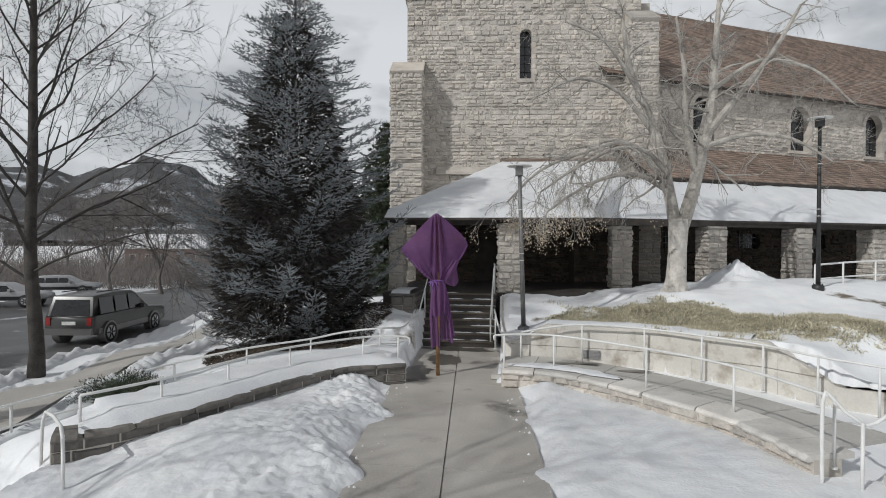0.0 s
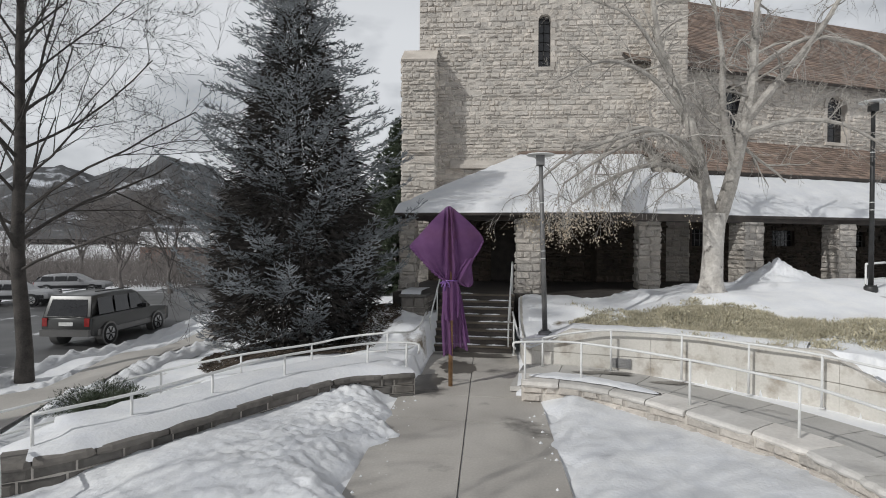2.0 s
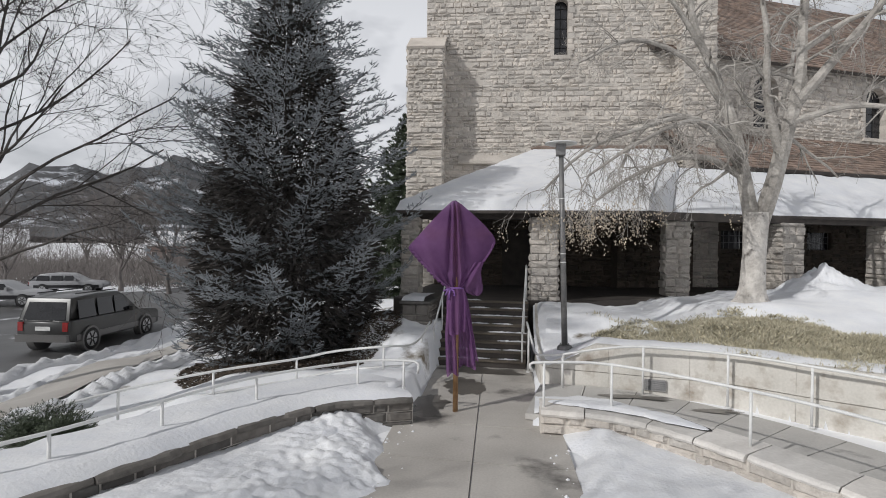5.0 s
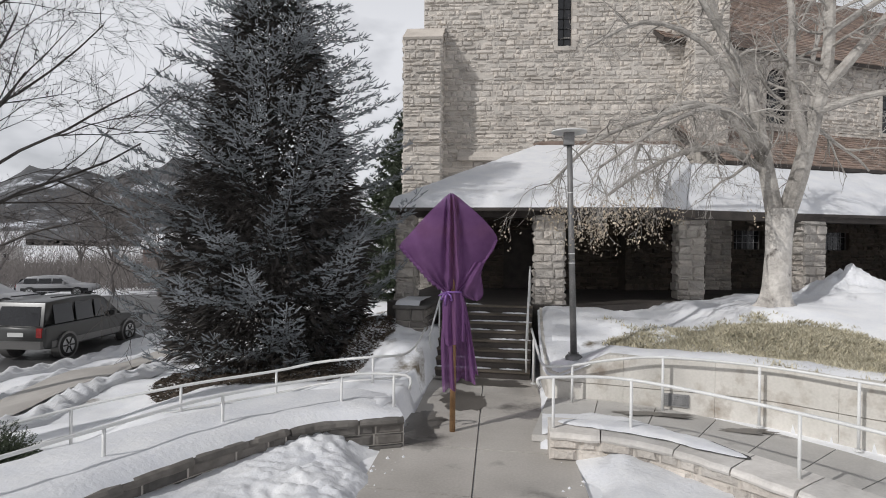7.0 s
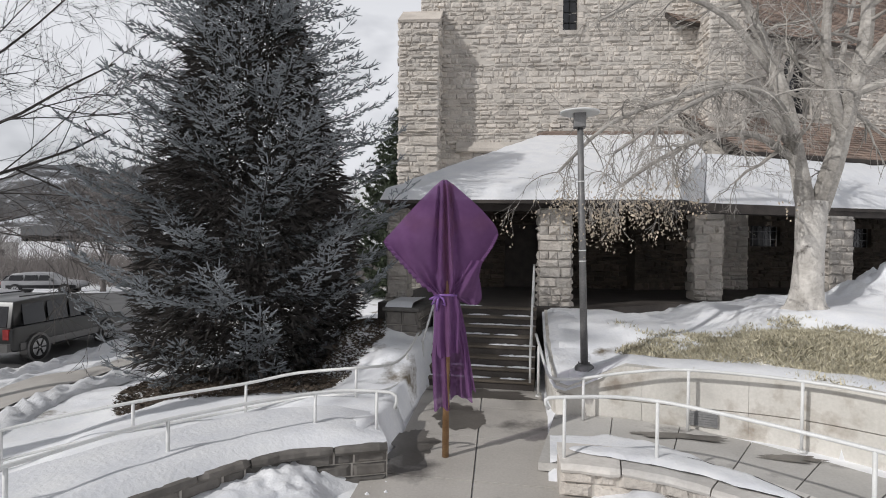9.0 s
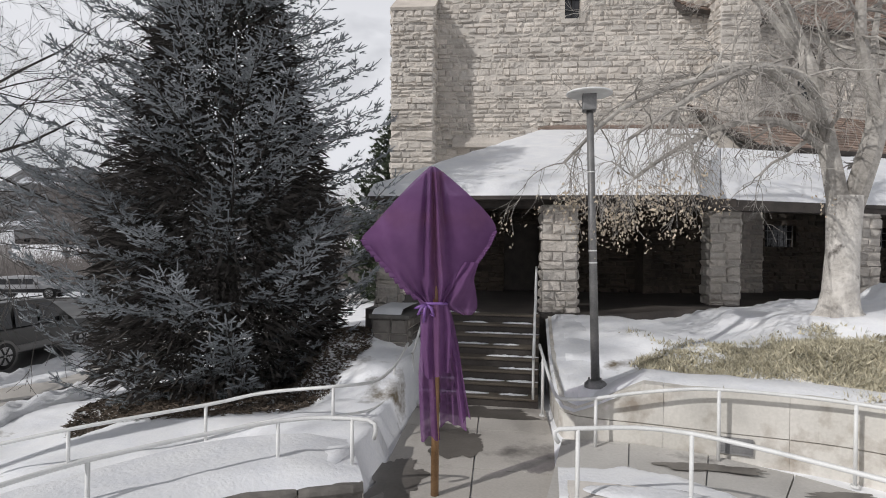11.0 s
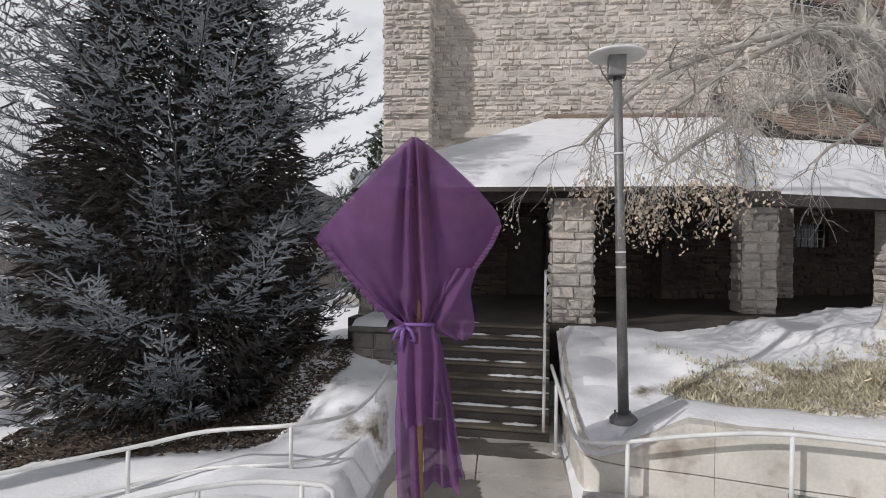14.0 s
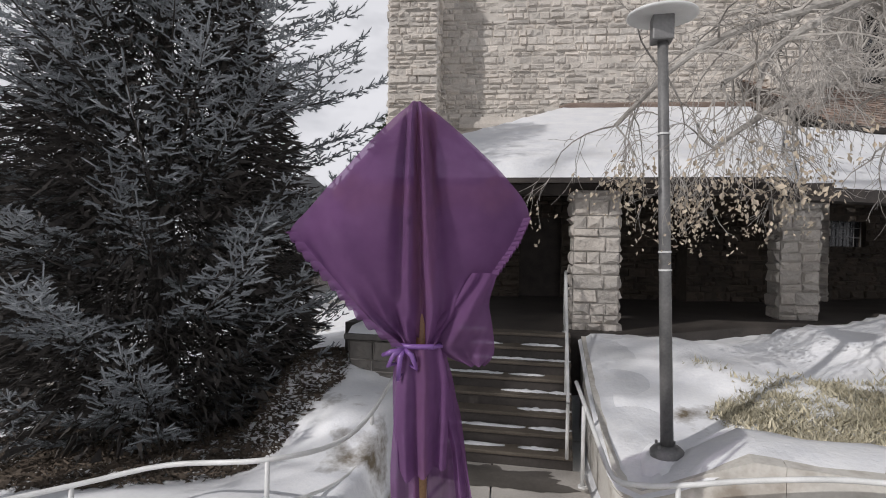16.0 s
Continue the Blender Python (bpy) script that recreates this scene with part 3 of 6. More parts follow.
stones = ashlar(TO, TU, TN, TW, TH, [(*SLIT, True)], seed=5)
stones.sort(key=lambda s: abs(s[0][0].x - 0.5) + abs(s[0][0].z - 8) * 0.6)
TOWER_STONES = stones
# sloped string course
bd = Build()
so = TO + UP * 5.35
bd.add([so + TU * a + TN * b + UP * c for a in (1.4, TW) for b, c in ((0, 0), (0.24, 0.02), (0.24, 0.14), (0.08, 0.38), (0, 0.38))], [(0, 1, 6, 5), (1, 2, 7, 6), (2, 3, 8, 7), (3, 4, 9, 8), (0, 4, 3, 2, 1), (5, 6, 7, 8, 9)])
bd.object("string_course", CAPSTONE, tower)


def arch_window(o, u, n, x0, z0, x1, z1, name, label, bars=2, depth=0.28, surround=0.16):
    """An arched window set back in its wall, with dressed jambs, voussoirs, leaded glass and glazing bars."""
    w = tagged(new(name), label, "window", kind="structure")
    c, half = (x0 + x1) / 2, (x1 - x0) / 2
    spring = z1 - half
    outline = [(x0, z0), (x1, z0)] + [(c + half * math.cos(a), spring + half * math.sin(a)) for a in np.linspace(0, math.pi, 11)]
    Build().add([o + u * a - n * depth + UP * b for a, b in outline], [tuple(range(len(outline)))]).object("pane", GLASSDARK, w)
    for a0, a1 in ((0, math.pi / 2), (math.pi / 2, math.pi)):
        arc = [(c + half * math.cos(a), spring + half * math.sin(a)) for a in np.linspace(a0, a1, 7)]
        corner = (x1, z1) if a0 == 0 else (x0, z1)
        poly = [corner] + (arc if a0 == 0 else arc)
        Build().add([o + u * a - n * 0.02 + UP * b for a, b in poly] + [o + u * a - n * depth + UP * b for a, b in poly], [tuple(range(len(poly)))] + [(i, i + 1, i + 1 + len(poly), i + len(poly)) for i in range(1, len(poly) - 1)]).object("spandrel", STONE, w)
    for side in (0, 1):
        z, k = z0, 0
        while z < spring - 0.05:
            h = min(random.uniform(0.2, 0.3), spring - z)
            wd = surround * (1.5 if k % 2 else 1.0)
            a = (x0 - wd, x0 + 0.02) if side == 0 else (x1 - 0.02, x1 + wd)
            bd = Build()
            bd.add([o + u * s + n * q + UP * t for t in (z + 0.006, z + h - 0.006) for s, q in ((a[0], 0.07), (a[1], 0.07), (a[1], -depth), (a[0], -depth))], [(3, 2, 1, 0), (4, 5, 6, 7), (0, 1, 5, 4), (1, 2, 6, 5), (2, 3, 7, 6), (3, 0, 4, 7)])
            bd.object("jamb_stone", CAPSTONE, w)
            z, k = z + h, k + 1
    nv = 9
    for i in range(nv):
        a0, a1 = math.pi * i / nv + 0.015, math.pi * (i + 1) / nv - 0.015
        r0, r1 = half - 0.02, half + surround * 1.3
        q = [(c + r * math.cos(a), spring + r * math.sin(a)) for r, a in ((r0, a0), (r1, a0), (r1, a1), (r0, a1))]
        Build().add([o + u * s + n * d + UP * t for d in (0.075, -depth) for s, t in q], [(0, 1, 2, 3), (7, 6, 5, 4), (0, 4, 5, 1), (1, 5, 6, 2), (2, 6, 7, 3), (3, 7, 4, 0)]).object("voussoir", CAPSTONE, w)
    Build().add([o + u * s + n * d + UP * t for t in (z0 - 0.16, z0) for s, d in ((x0 - 0.12, 0.11), (x1 + 0.12, 0.11), (x1 + 0.12, -depth), (x0 - 0.12, -depth))], [(3, 2, 1, 0), (4, 5, 6, 7), (0, 1, 5, 4), (1, 2, 6, 5), (2, 3, 7, 6), (3, 0, 4, 7)]).object("sill", CAPSTONE, w)
    for i in range(1, bars + 1):
        s = x0 + (x1 - x0) * i / (bars + 1)
        Build().tube([o + u * s - n * (depth - 0.03) + UP * z0, o + u * s - n * (depth - 0.03) + UP * (z1 - 0.08)], 0.018, 5).object("glazing_bar", DARKMETAL, w)
    z = z0 + 0.4
    while z < spring:
        Build().tube([o + u * x0 - n * (depth - 0.03) + UP * z, o + u * x1 - n * (depth - 0.03) + UP * z], 0.012, 5).object("glazing_bar", DARKMETAL, w)
        z += 0.4
    return w


arch_window(TO, TU, TN, *SLIT, "window_1", "narrow arched lancet window with dark leaded glass", 1)


def buttress(at, u, n, width, depth, height, steps, label, seed):
    """A stepped stone buttress against a wall; steps: (height, depth)."""
    b = tagged(new("buttress"), label, "buttress", kind="structure")
    z = 0.0
    for k, (h, d) in enumerate(steps):
        bd = Build()
        nxt = steps[k + 1][1] if k + 1 < len(steps) else 0.0
        cap = 0.75
        prof = [(0, z), (d, z), (d, h - cap), (nxt, h), (0, h)]
        bd.add([at + u * a + n * c + UP * e for a in (0, width) for c, e in prof], [(0, 1, 6, 5), (1, 2, 7, 6), (2, 3, 8, 7), (3, 4, 9, 8), (4, 0, 5, 9), (4, 3, 2, 1, 0), (5, 6, 7, 8, 9)])
        bd.object("core", MORTAR, b)
        lay(ashlar(at + n * d + UP * z, u, n, width, h - cap - z, seed=seed + k), b)
        lay(ashlar(at + UP * z, n, -u, d, h - cap - z, seed=seed + 7 + k), b)
        lay(ashlar(at + u * width + n * d + UP * z, -n, u, d, h - cap - z, seed=seed + 9 + k), b)
        slope = (n * (nxt - d) + UP * cap)
        sl = slope.normalized()
        nn = u.cross(sl).normalized()
        Build().add([at + u * a + n * (d + 0.06) + UP * (h - cap - 0.04) + sl * c + nn * e for a in (-0.05, width + 0.05) for c, e in ((0, 0), (slope.length + 0.05, 0), (slope.length + 0.05, 0.1), (0, 0.1))], [(0, 1, 5, 4), (1, 2, 6, 5), (2, 3, 7, 6), (3, 0, 4, 7), (3, 2, 1, 0), (4, 5, 6, 7)]).object("capstone", CAPSTONE, b)
        z = h - cap
    return b


buttress(TO + TU * -0.62, TU, TN, 1.42, 1.15, 12, [(10.6, 1.15)], "stone tower buttress with a sloped slab cap", 20)
buttress(TO + TU * 10.15 + UP * 0.3, TU, TN, 1.2, 1.3, 13, [(5.4, 1.5), (12.6, 1.1)], "sunlit stepped stone buttress at the tower corner", 40)

# ---- nave and aisle, turned away from the tower ----
NU, NV = Vector((0.894, 0.447, 0)), Vector((-0.447, 0.894, 0))
NN = -NV
P1 = Vector((3.7, 18.3, 0))


def nave(s, v, z):
    return P1 + NU * s + NV * v + UP * z


CLERE = (6.6, 26.0)
win_s = [11.1, 17.6, 23.3]
WHOLES = [(s - CLERE[0] - 0.7, 0.4, s - CLERE[0] + 0.7, 2.8) for s in win_s]
clere = tagged(new("nave_wall"), "sandstone upper wall with round-arched windows", "wall", kind="structure")
bd = Build()
cell_wall(bd, nave(CLERE[0], 7, 7.6), NU, NN, CLERE[1] - CLERE[0], 3.3, 0.5, WHOLES)
cell_wall(bd, nave(26.0, 7, 7.6), NU, NN, 20.2, 3.3, 0.5, [])
bd.object("core", MORTAR, clere)
lay(ashlar(nave(CLERE[0], 7, 7.6), NU, NN, CLERE[1] - CLERE[0], 3.3, [(*h, True) for h in WHOLES], seed=70), clere)
for k, h in enumerate(WHOLES):
    arch_window(nave(CLERE[0], 7, 7.6), NU, NN, *h, "window_%d" % (k + 2), "round-arched leaded window in dressed stone", 2)


def shingle_roof(name, a, b, c, d, rows, cols, label, single=0):
    """Courses of overlapping shingles on the slope a-b (eave) to d-c (top)."""
    r = tagged(new(name), label, "roof", kind="structure")
    nrm = (b - a).cross(d - a).normalized()
    if nrm.z < 0:
        nrm = -nrm
    bd = Build()
    bd.add([a, b, c, d, a - nrm * 0.15, b - nrm * 0.15, c - nrm * 0.15, d - nrm * 0.15], [(0, 1, 2, 3), (7, 6, 5, 4), (0, 4, 5, 1), (1, 5, 6, 2), (2, 6, 7, 3), (3, 7, 4, 0)])
    bd.object("deck", DARKWOOD, r)
    rng, bd = random.Random(rows), Build()
    for i in range(rows):
        t0, t1 = i / rows, min(1.0, (i + 1.25) / rows)
        off = rng.random()
        for j in range(-1, cols):
            s0, s1 = max(0, (j + off) / cols), min(1, (j + off + 0.97) / cols)
            if s1 <= s0:
                continue
            q = [(a.lerp(b, s0)).lerp(d.lerp(c, s0), t0), (a.lerp(b, s1)).lerp(d.lerp(c, s1), t0), (a.lerp(b, s1)).lerp(d.lerp(c, s1), t1), (a.lerp(b, s0)).lerp(d.lerp(c, s0), t1)]
            h = 0.035 + rng.uniform(0, 0.012)
            bd.add([q[0] + nrm * h, q[1] + nrm * h, q[2] + nrm * 0.01, q[3] + nrm * 0.01, q[0], q[1]], [(0, 1, 2, 3), (4, 5, 1, 0)])
    tagged(bd.object("shingles", TILE, r), kind="stuff")
    return r


shingle_roof("nave_roof", nave(5.0, 6.4, 10.75), nave(48, 6.4, 10.75), nave(48, 17.8, 19.6), nave(5.0, 17.8, 19.6), 48, 120, "steep weathered brown shingle roof of the nave")
shingle_roof("aisle_roof", nave(5.5, 3.85, 5.75), nave(26.5, 3.85, 5.75), nave(26.5, 7.05, 7.75), nave(5.5, 7.05, 7.75), 15, 65, "brown shingle aisle roof with traces of snow")
bd = Build()
bd.add([nave(s, v, z) for s in (5.5, 26.5) for v, z in ((3.95, 4.8), (4.25, 4.8), (4.25, 5.75), (3.95, 5.75))], [(0, 1, 5, 4), (1, 2, 6, 5), (2, 3, 7, 6), (3, 0, 4, 7), (3, 2, 1, 0), (4, 5, 6, 7)])
tagged(bd.object("trim_aisle", DARKWOOD), "dark shaded timber band under the aisle eave", "trim", kind="structure")
bd = Build()
bd.add([nave(s, v, z) for s in (46.2, 46.9) for v, z in ((2, 1), (17.8, 1), (17.8, 19.5), (6.4, 10.7), (2, 5))], [(0, 4, 3, 2, 1), (5, 6, 7, 8, 9)] + [(i, (i + 1) % 5, (i + 1) % 5 + 5, i + 5) for i in range(5)])
tagged(bd.object("wall_nave_end", STONE), "plain stone end wall of the nave", "wall", kind="structure")

# ---- porch ----
EZ = 3.78
E0, E1 = Vector((-3.0, 18.15, EZ)), Vector((3.7, 18.3, EZ))
R0, R1 = Vector((0.7, 26.25, 6.6)), Vector((5.9, 26.75, 6.6))
E4 = Vector((-3.0, 26.0, EZ))
EC = Vector((4.85, 20.75, EZ + 0.08))
E5, T5, T1 = nave(23, 0.7, EZ + 0.08), nave(23, 3.9, 5.4), nave(4.2, 3.9, 5.4)
faces = [(E0, E1, R1, R0), (E0, R0, E4), (E1, EC, T1), (EC, E5, T5, T1), (E1, T1, R1)]
porch_roof = tagged(new("porch_roof"), "low hipped porch roof under thick smooth snow", "roof", kind="structure")
bd = Build()
for f in faces:
    n = len(f)
    bd.add(list(f) + [p - UP * 0.09 for p in f], [tuple(range(n)), tuple(reversed(range(n, 2 * n)))] + [(i, i + n, (i + 1) % n + n, (i + 1) % n) for i in range(n)])
bd.object("deck", DARKWOOD, porch_roof)


def snow_sheet(corners, thick, parent, seed):
    """A blanket of snow on a four-cornered slope, thinning to a rounded lip at the eave."""
    a, b, c, d = corners
    nu, nv = max(10, int((b - a).length / 0.22)), max(8, int((d - a).length / 0.22))
    X = np.zeros((nv + 1, nu + 1, 3))
    for j in range(nv + 1):
        for i in range(nu + 1):
            X[j, i] = a.lerp(b, i / nu).lerp(d.lerp(c, i / nu), j / nv)
    t = np.minimum(1, np.arange(nv + 1) / nv * (d - a).length / 0.25)[:, None]
    lift = thick * np.sqrt(t) * (1 + 0.0 * X[..., 0]) + rough(X[..., 0], X[..., 1], thick * 0.22, 2.2, seed)
    lift[0] = -0.02
    X[..., 2] += lift
    idx = np.arange((nu + 1) * (nv + 1)).reshape(nv + 1, nu + 1)
    F = np.stack([idx[:-1, :-1], idx[:-1, 1:], idx[1:, 1:], idx[1:, :-1]], -1).reshape(-1, 4)
    bd = Build()
    bd.v, bd.f = [tuple(p) for p in X.reshape(-1, 3).tolist()], [tuple(f) for f in F.tolist()]
    return bd.object("snow_cover", SNOW, parent, smooth=True, label="smooth thawing snow blanket")


snow_sheet([E0 + Vector((-0.03, -0.06, 0)), E1 + Vector((0.03, -0.06, 0)), R1, R0], 0.2, porch_roof, 1)
snow_sheet([EC + Vector((0.02, -0.06, 0)), E5, T5, T1], 0.2, porch_roof, 2)
snow_sheet([E1 + Vector((0.02, -0.03, 0)), EC + Vector((0.03, 0, 0)), T1, T1 + Vector((-0.01, 0, 0))], 0.18, porch_roof, 5)
snow_sheet([E4, E0, R0, R0], 0.2, porch_roof, 3)
snow_sheet([E1, T1, R1, R1 + Vector((-0.01, 0, 0))], 0.16, porch_roof, 4)
Build().tube([R0 + Vector((-0.2, -0.12, 0.12)), R0 + Vector((0.1, -0.12, 0.2)), R1 + Vector((0, -0.12, 0.2)), R1 + Vector((0.5, -0.2, -0.1))], 0.09, 6).object("flashing", TILE, porch_roof, label="rusty brown ridge flashing")
# fascia and gutter
for a, b in ((E0, E1), (E1, EC), (EC, E5)):
    d = (b - a).normalized()
    r = Vector((d.y, -d.x, 0))
    bd = Build()
    bd.add([p + r * o + UP * h for p in (a, b) for o, h in ((0.05, -0.1), (0.05, -0.01), (0.0, -0.01), (0.0, -0.1))], [(0, 1, 5, 4), (1, 2, 6, 5), (2, 3, 7, 6), (3, 0, 4, 7), (3, 2, 1, 0), (4, 5, 6, 7)])
    bd.object("fascia", DARKWOOD, porch_roof)
# beams over the piers
bd = Build()
bd.add([nave(s, v, z) for s in (0.6, 22.5) for v, z in ((1.45, 3.6), (1.9, 3.6), (1.9, 3.85), (1.45, 3.85))], [(0, 1, 5, 4), (1, 2, 6, 5), (2, 3, 7, 6), (3, 0, 4, 7), (3, 2, 1, 0), (4, 5, 6, 7)])
bd.object("beam", DARKWOOD, porch_roof)
bd = Build()
bd.box((-3.0, 18.75, 3.55), (4.6, 19.15, 3.72))
bd.object("beam", DARKWOOD, porch_roof)

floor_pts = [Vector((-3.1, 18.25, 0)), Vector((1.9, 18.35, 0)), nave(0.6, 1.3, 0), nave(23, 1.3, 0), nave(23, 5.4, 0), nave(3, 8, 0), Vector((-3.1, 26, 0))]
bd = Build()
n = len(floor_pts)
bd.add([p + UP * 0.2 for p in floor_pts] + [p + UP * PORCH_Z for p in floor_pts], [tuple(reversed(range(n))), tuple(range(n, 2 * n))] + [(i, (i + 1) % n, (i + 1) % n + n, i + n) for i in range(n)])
tagged(bd.object("floor_porch", SHADESTEP), "concrete porch floor with the shade put into its colour", "floor", kind="structure")


def pier(center, u, wide, deep, z0, z1, seed, label):
    """A square pier of rock-faced stones round a core."""
    n = Vector((u.y, -u.x, 0))
    p = thing("stone_pier", label, "pier", (center.x, center.y, z0), "porch piers")
    o = Vector((center.x, center.y, z0)) - u * wide / 2 + n * deep / 2
    bd = Build()
    bd.add([o + u * a - n * b + UP * c for c in (0, z1 - z0) for a, b in ((0.02, 0.02), (wide - 0.02, 0.02), (wide - 0.02, deep - 0.02), (0.02, deep - 0.02))], [(3, 2, 1, 0), (4, 5, 6, 7), (0, 1, 5, 4), (1, 2, 6, 5), (2, 3, 7, 6), (3, 0, 4, 7)])
    bd.object("core", MORTAR, p)
    for k, (oo, uu, nn, w) in enumerate(((o, u, n, wide), (o - n * deep, n, -u, deep), (o + u * wide, -n, u, deep), (o + u * wide - n * deep, -u, -n, wide))):
        st = ashlar(oo, uu, nn, w, z1 - z0, course=(0.13, 0.27), length=(0.2, 0.46), proud=(0.01, 0.05), seed=seed + k)
        lay(st, p, len(st) if k < 2 else 0)
    return p


pier(Vector((1.07, 18.95, 0)), Vector((1, 0.06, 0)).normalized(), 0.75, 0.6, PORCH_Z - 0.05, 3.6, 90, "square porch pier of coursed sandstone at the stair head")
for k, s in enumerate((2.05, 6.45, 10.9, 15.3, 19.7)):
    pier(nave(s, 1.7, 0) if k else Vector((5.1, 21.45, 0)), NU if k else Vector((1, 0.1, 0)).normalized(), 0.85 if k else 0.74, 0.7 if k else 0.5, 1.1, 3.62, 100 + 9 * k, "square rough sandstone pier holding the snowy porch roof")
pier(Vector((-2.75, 18.95, 0)), Vector((1, 0.06, 0)).normalized(), 0.5, 0.6, PORCH_Z - 0.3, 3.6, 170, "square porch pier of coursed sandstone at the stair head")

# dark stone cheek block beside the stairs
cheek = tagged(new("stair_cheek"), "dark stone block beside the stairs with snow on top", "wall", kind="structure")
co = Vector((-2.45, 16.75, -0.2))
Build().box((-2.44, 16.76, -0.3), (-1.78, 18.24, 1.3)).object("core", MORTAR, cheek)
lay(ashlar(co, Vector((1, 0, 0)), Vector((0, -1, 0)), 0.68, 1.5, course=(0.14, 0.26), length=(0.2, 0.45), proud=(0.01, 0.05), seed=301), cheek, 40, DIMSTONE)
lay(ashlar(co + Vector((0.68, 0, 0)), Vector((0, 1, 0)), Vector((1, 0, 0)), 1.5, 1.5, course=(0.14, 0.26), length=(0.2, 0.45), proud=(0.01, 0.04), seed=302), cheek, 60, DIMSTONE)
lay(ashlar(co + Vector((0, 1.5, 0)), Vector((0, -1, 0)), Vector((-1, 0, 0)), 1.5, 1.5, course=(0.14, 0.26), length=(0.2, 0.45), proud=(0.01, 0.05), seed=303), cheek, 60, DIMSTONE)
bevel(Build().box((-2.52, 16.68, 1.3), (-1.72, 18.25, 1.38)).object("capstone", DIMSTONE, cheek), 0.015)
snow_sheet([Vector((-2.48, 16.72, 1.38)), Vector((-1.9, 16.72, 1.38)), Vector((-1.9, 18.2, 1.38)), Vector((-2.48, 18.2, 1.38))], 0.09, cheek, 9)

# back wall of the porch, its stones coloured dark for the shade
back = tagged(new("wall_porch"), "sandstone back wall of the porch with its shade put into the colour", "wall", kind="structure")
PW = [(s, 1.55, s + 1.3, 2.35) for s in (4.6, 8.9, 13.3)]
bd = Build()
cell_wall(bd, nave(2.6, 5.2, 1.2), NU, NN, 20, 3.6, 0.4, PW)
bd.object("core", SHADESTONE, back)
lay(ashlar(nave(2.6, 5.2, 1.2), NU, NN, 20, 3.6, [(*h, False) for h in PW], seed=200), back, 0, SHADESTONE)
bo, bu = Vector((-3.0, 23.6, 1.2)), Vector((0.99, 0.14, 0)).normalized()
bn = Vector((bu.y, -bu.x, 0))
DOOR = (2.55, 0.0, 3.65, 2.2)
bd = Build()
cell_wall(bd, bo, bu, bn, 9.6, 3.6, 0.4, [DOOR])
bd.object("core", SHADESTONE, back)
lay(ashlar(bo, bu, bn, 9.6, 3.6, [(*DOOR, False)], seed=220), back, 0, SHADESTONE)
Build().add([bo + bu * a - bn * 0.25 + UP * z for a, z in ((DOOR[0], 0.1), (DOOR[2], 0.1), (DOOR[2], 2.2), (DOOR[0], 2.2))], [(0, 1, 2, 3)]).object("door_leaf", DARKWOOD, back)
for s0, z0, s1, z1 in PW:
    o = nave(2.6, 5.2, 1.2)
    win = tagged(new("porch_window"), "dark lattice window in the porch wall", "window", kind="structure")
    Build().add([o + NU * a - NN * 0.2 + UP * z for a, z in ((s0, z0), (s1, z0), (s1, z1), (s0, z1))], [(0, 1, 2, 3)]).object("pane", GLASSDARK, win)
    for i in range(6):
        a = s0 + (s1 - s0) * i / 5
        Build().tube([o + NU * a - NN * 0.15 + UP * z0, o + NU * a - NN * 0.15 + UP * z1], 0.014, 4).object("bar", GREYMETAL, win)
    for i in range(4):
        z = z0 + (z1 - z0) * i / 3
        Build().tube([o + NU * s0 - NN * 0.15 + UP * z, o + NU * s1 - NN * 0.15 + UP * z], 0.014, 4).object("bar", GREYMETAL, win)

# ---- stairs to the porch ----
ST = [(-1.55, 0.68), 16.25, 18.3]
stairs = tagged(new("stairs"), "concrete steps with worn treads, coloured dark for shade, and ridges of snow", "stairs", kind="structure")
# risers and treads use the colours that carry the stair's shade
RISES = 8
rise, run = (PORCH_Z - WALK_Z) / RISES, (ST[2] - ST[1]) / RISES
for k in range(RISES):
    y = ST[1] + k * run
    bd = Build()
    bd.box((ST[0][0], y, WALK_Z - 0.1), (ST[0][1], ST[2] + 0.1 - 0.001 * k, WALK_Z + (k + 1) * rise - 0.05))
    bevel(bd.object("step", SHADESTEP, stairs), 0.01)
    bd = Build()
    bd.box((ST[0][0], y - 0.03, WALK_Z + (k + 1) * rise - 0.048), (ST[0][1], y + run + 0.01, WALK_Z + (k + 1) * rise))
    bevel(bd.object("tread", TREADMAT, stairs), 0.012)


# ---- trees ----
def soup(name, tris, mat, parent=None, label=""):
    """One mesh from an array of loose triangles (n, 3, 3)."""
    me = bpy.data.meshes.new(name)
    n = len(tris)
    me.vertices.add(n * 3)
    me.vertices.foreach_set("co", np.ascontiguousarray(tris, dtype=np.float32).reshape(-1))
    me.loops.add(n * 3)
    me.loops.foreach_set("vertex_index", np.arange(n * 3, dtype=np.int32))
    me.polygons.add(n)
    me.polygons.foreach_set("loop_start", np.arange(0, n * 3, 3, dtype=np.int32))
    me.update(calc_edges=True)
    me.validate()
    me.materials.append(mat)
    ob = new(name, me)
    if parent is not None:
        ob.parent = parent
        ob.matrix_parent_inverse = parent.matrix_basis.inverted()
    if label:
        ob["label"] = label
    return ob


def frames_of(d):
    d = d / np.linalg.norm(d, axis=1, keepdims=True)
    a = np.where(np.abs(d[:, 2:3]) < 0.9, np.array([[0, 0, 1.0]]), np.array([[1.0, 0, 0]]))
    x = np.cross(d, a)
    x /= np.linalg.norm(x, axis=1, keepdims=True)
    return d, x, np.cross(d, x)


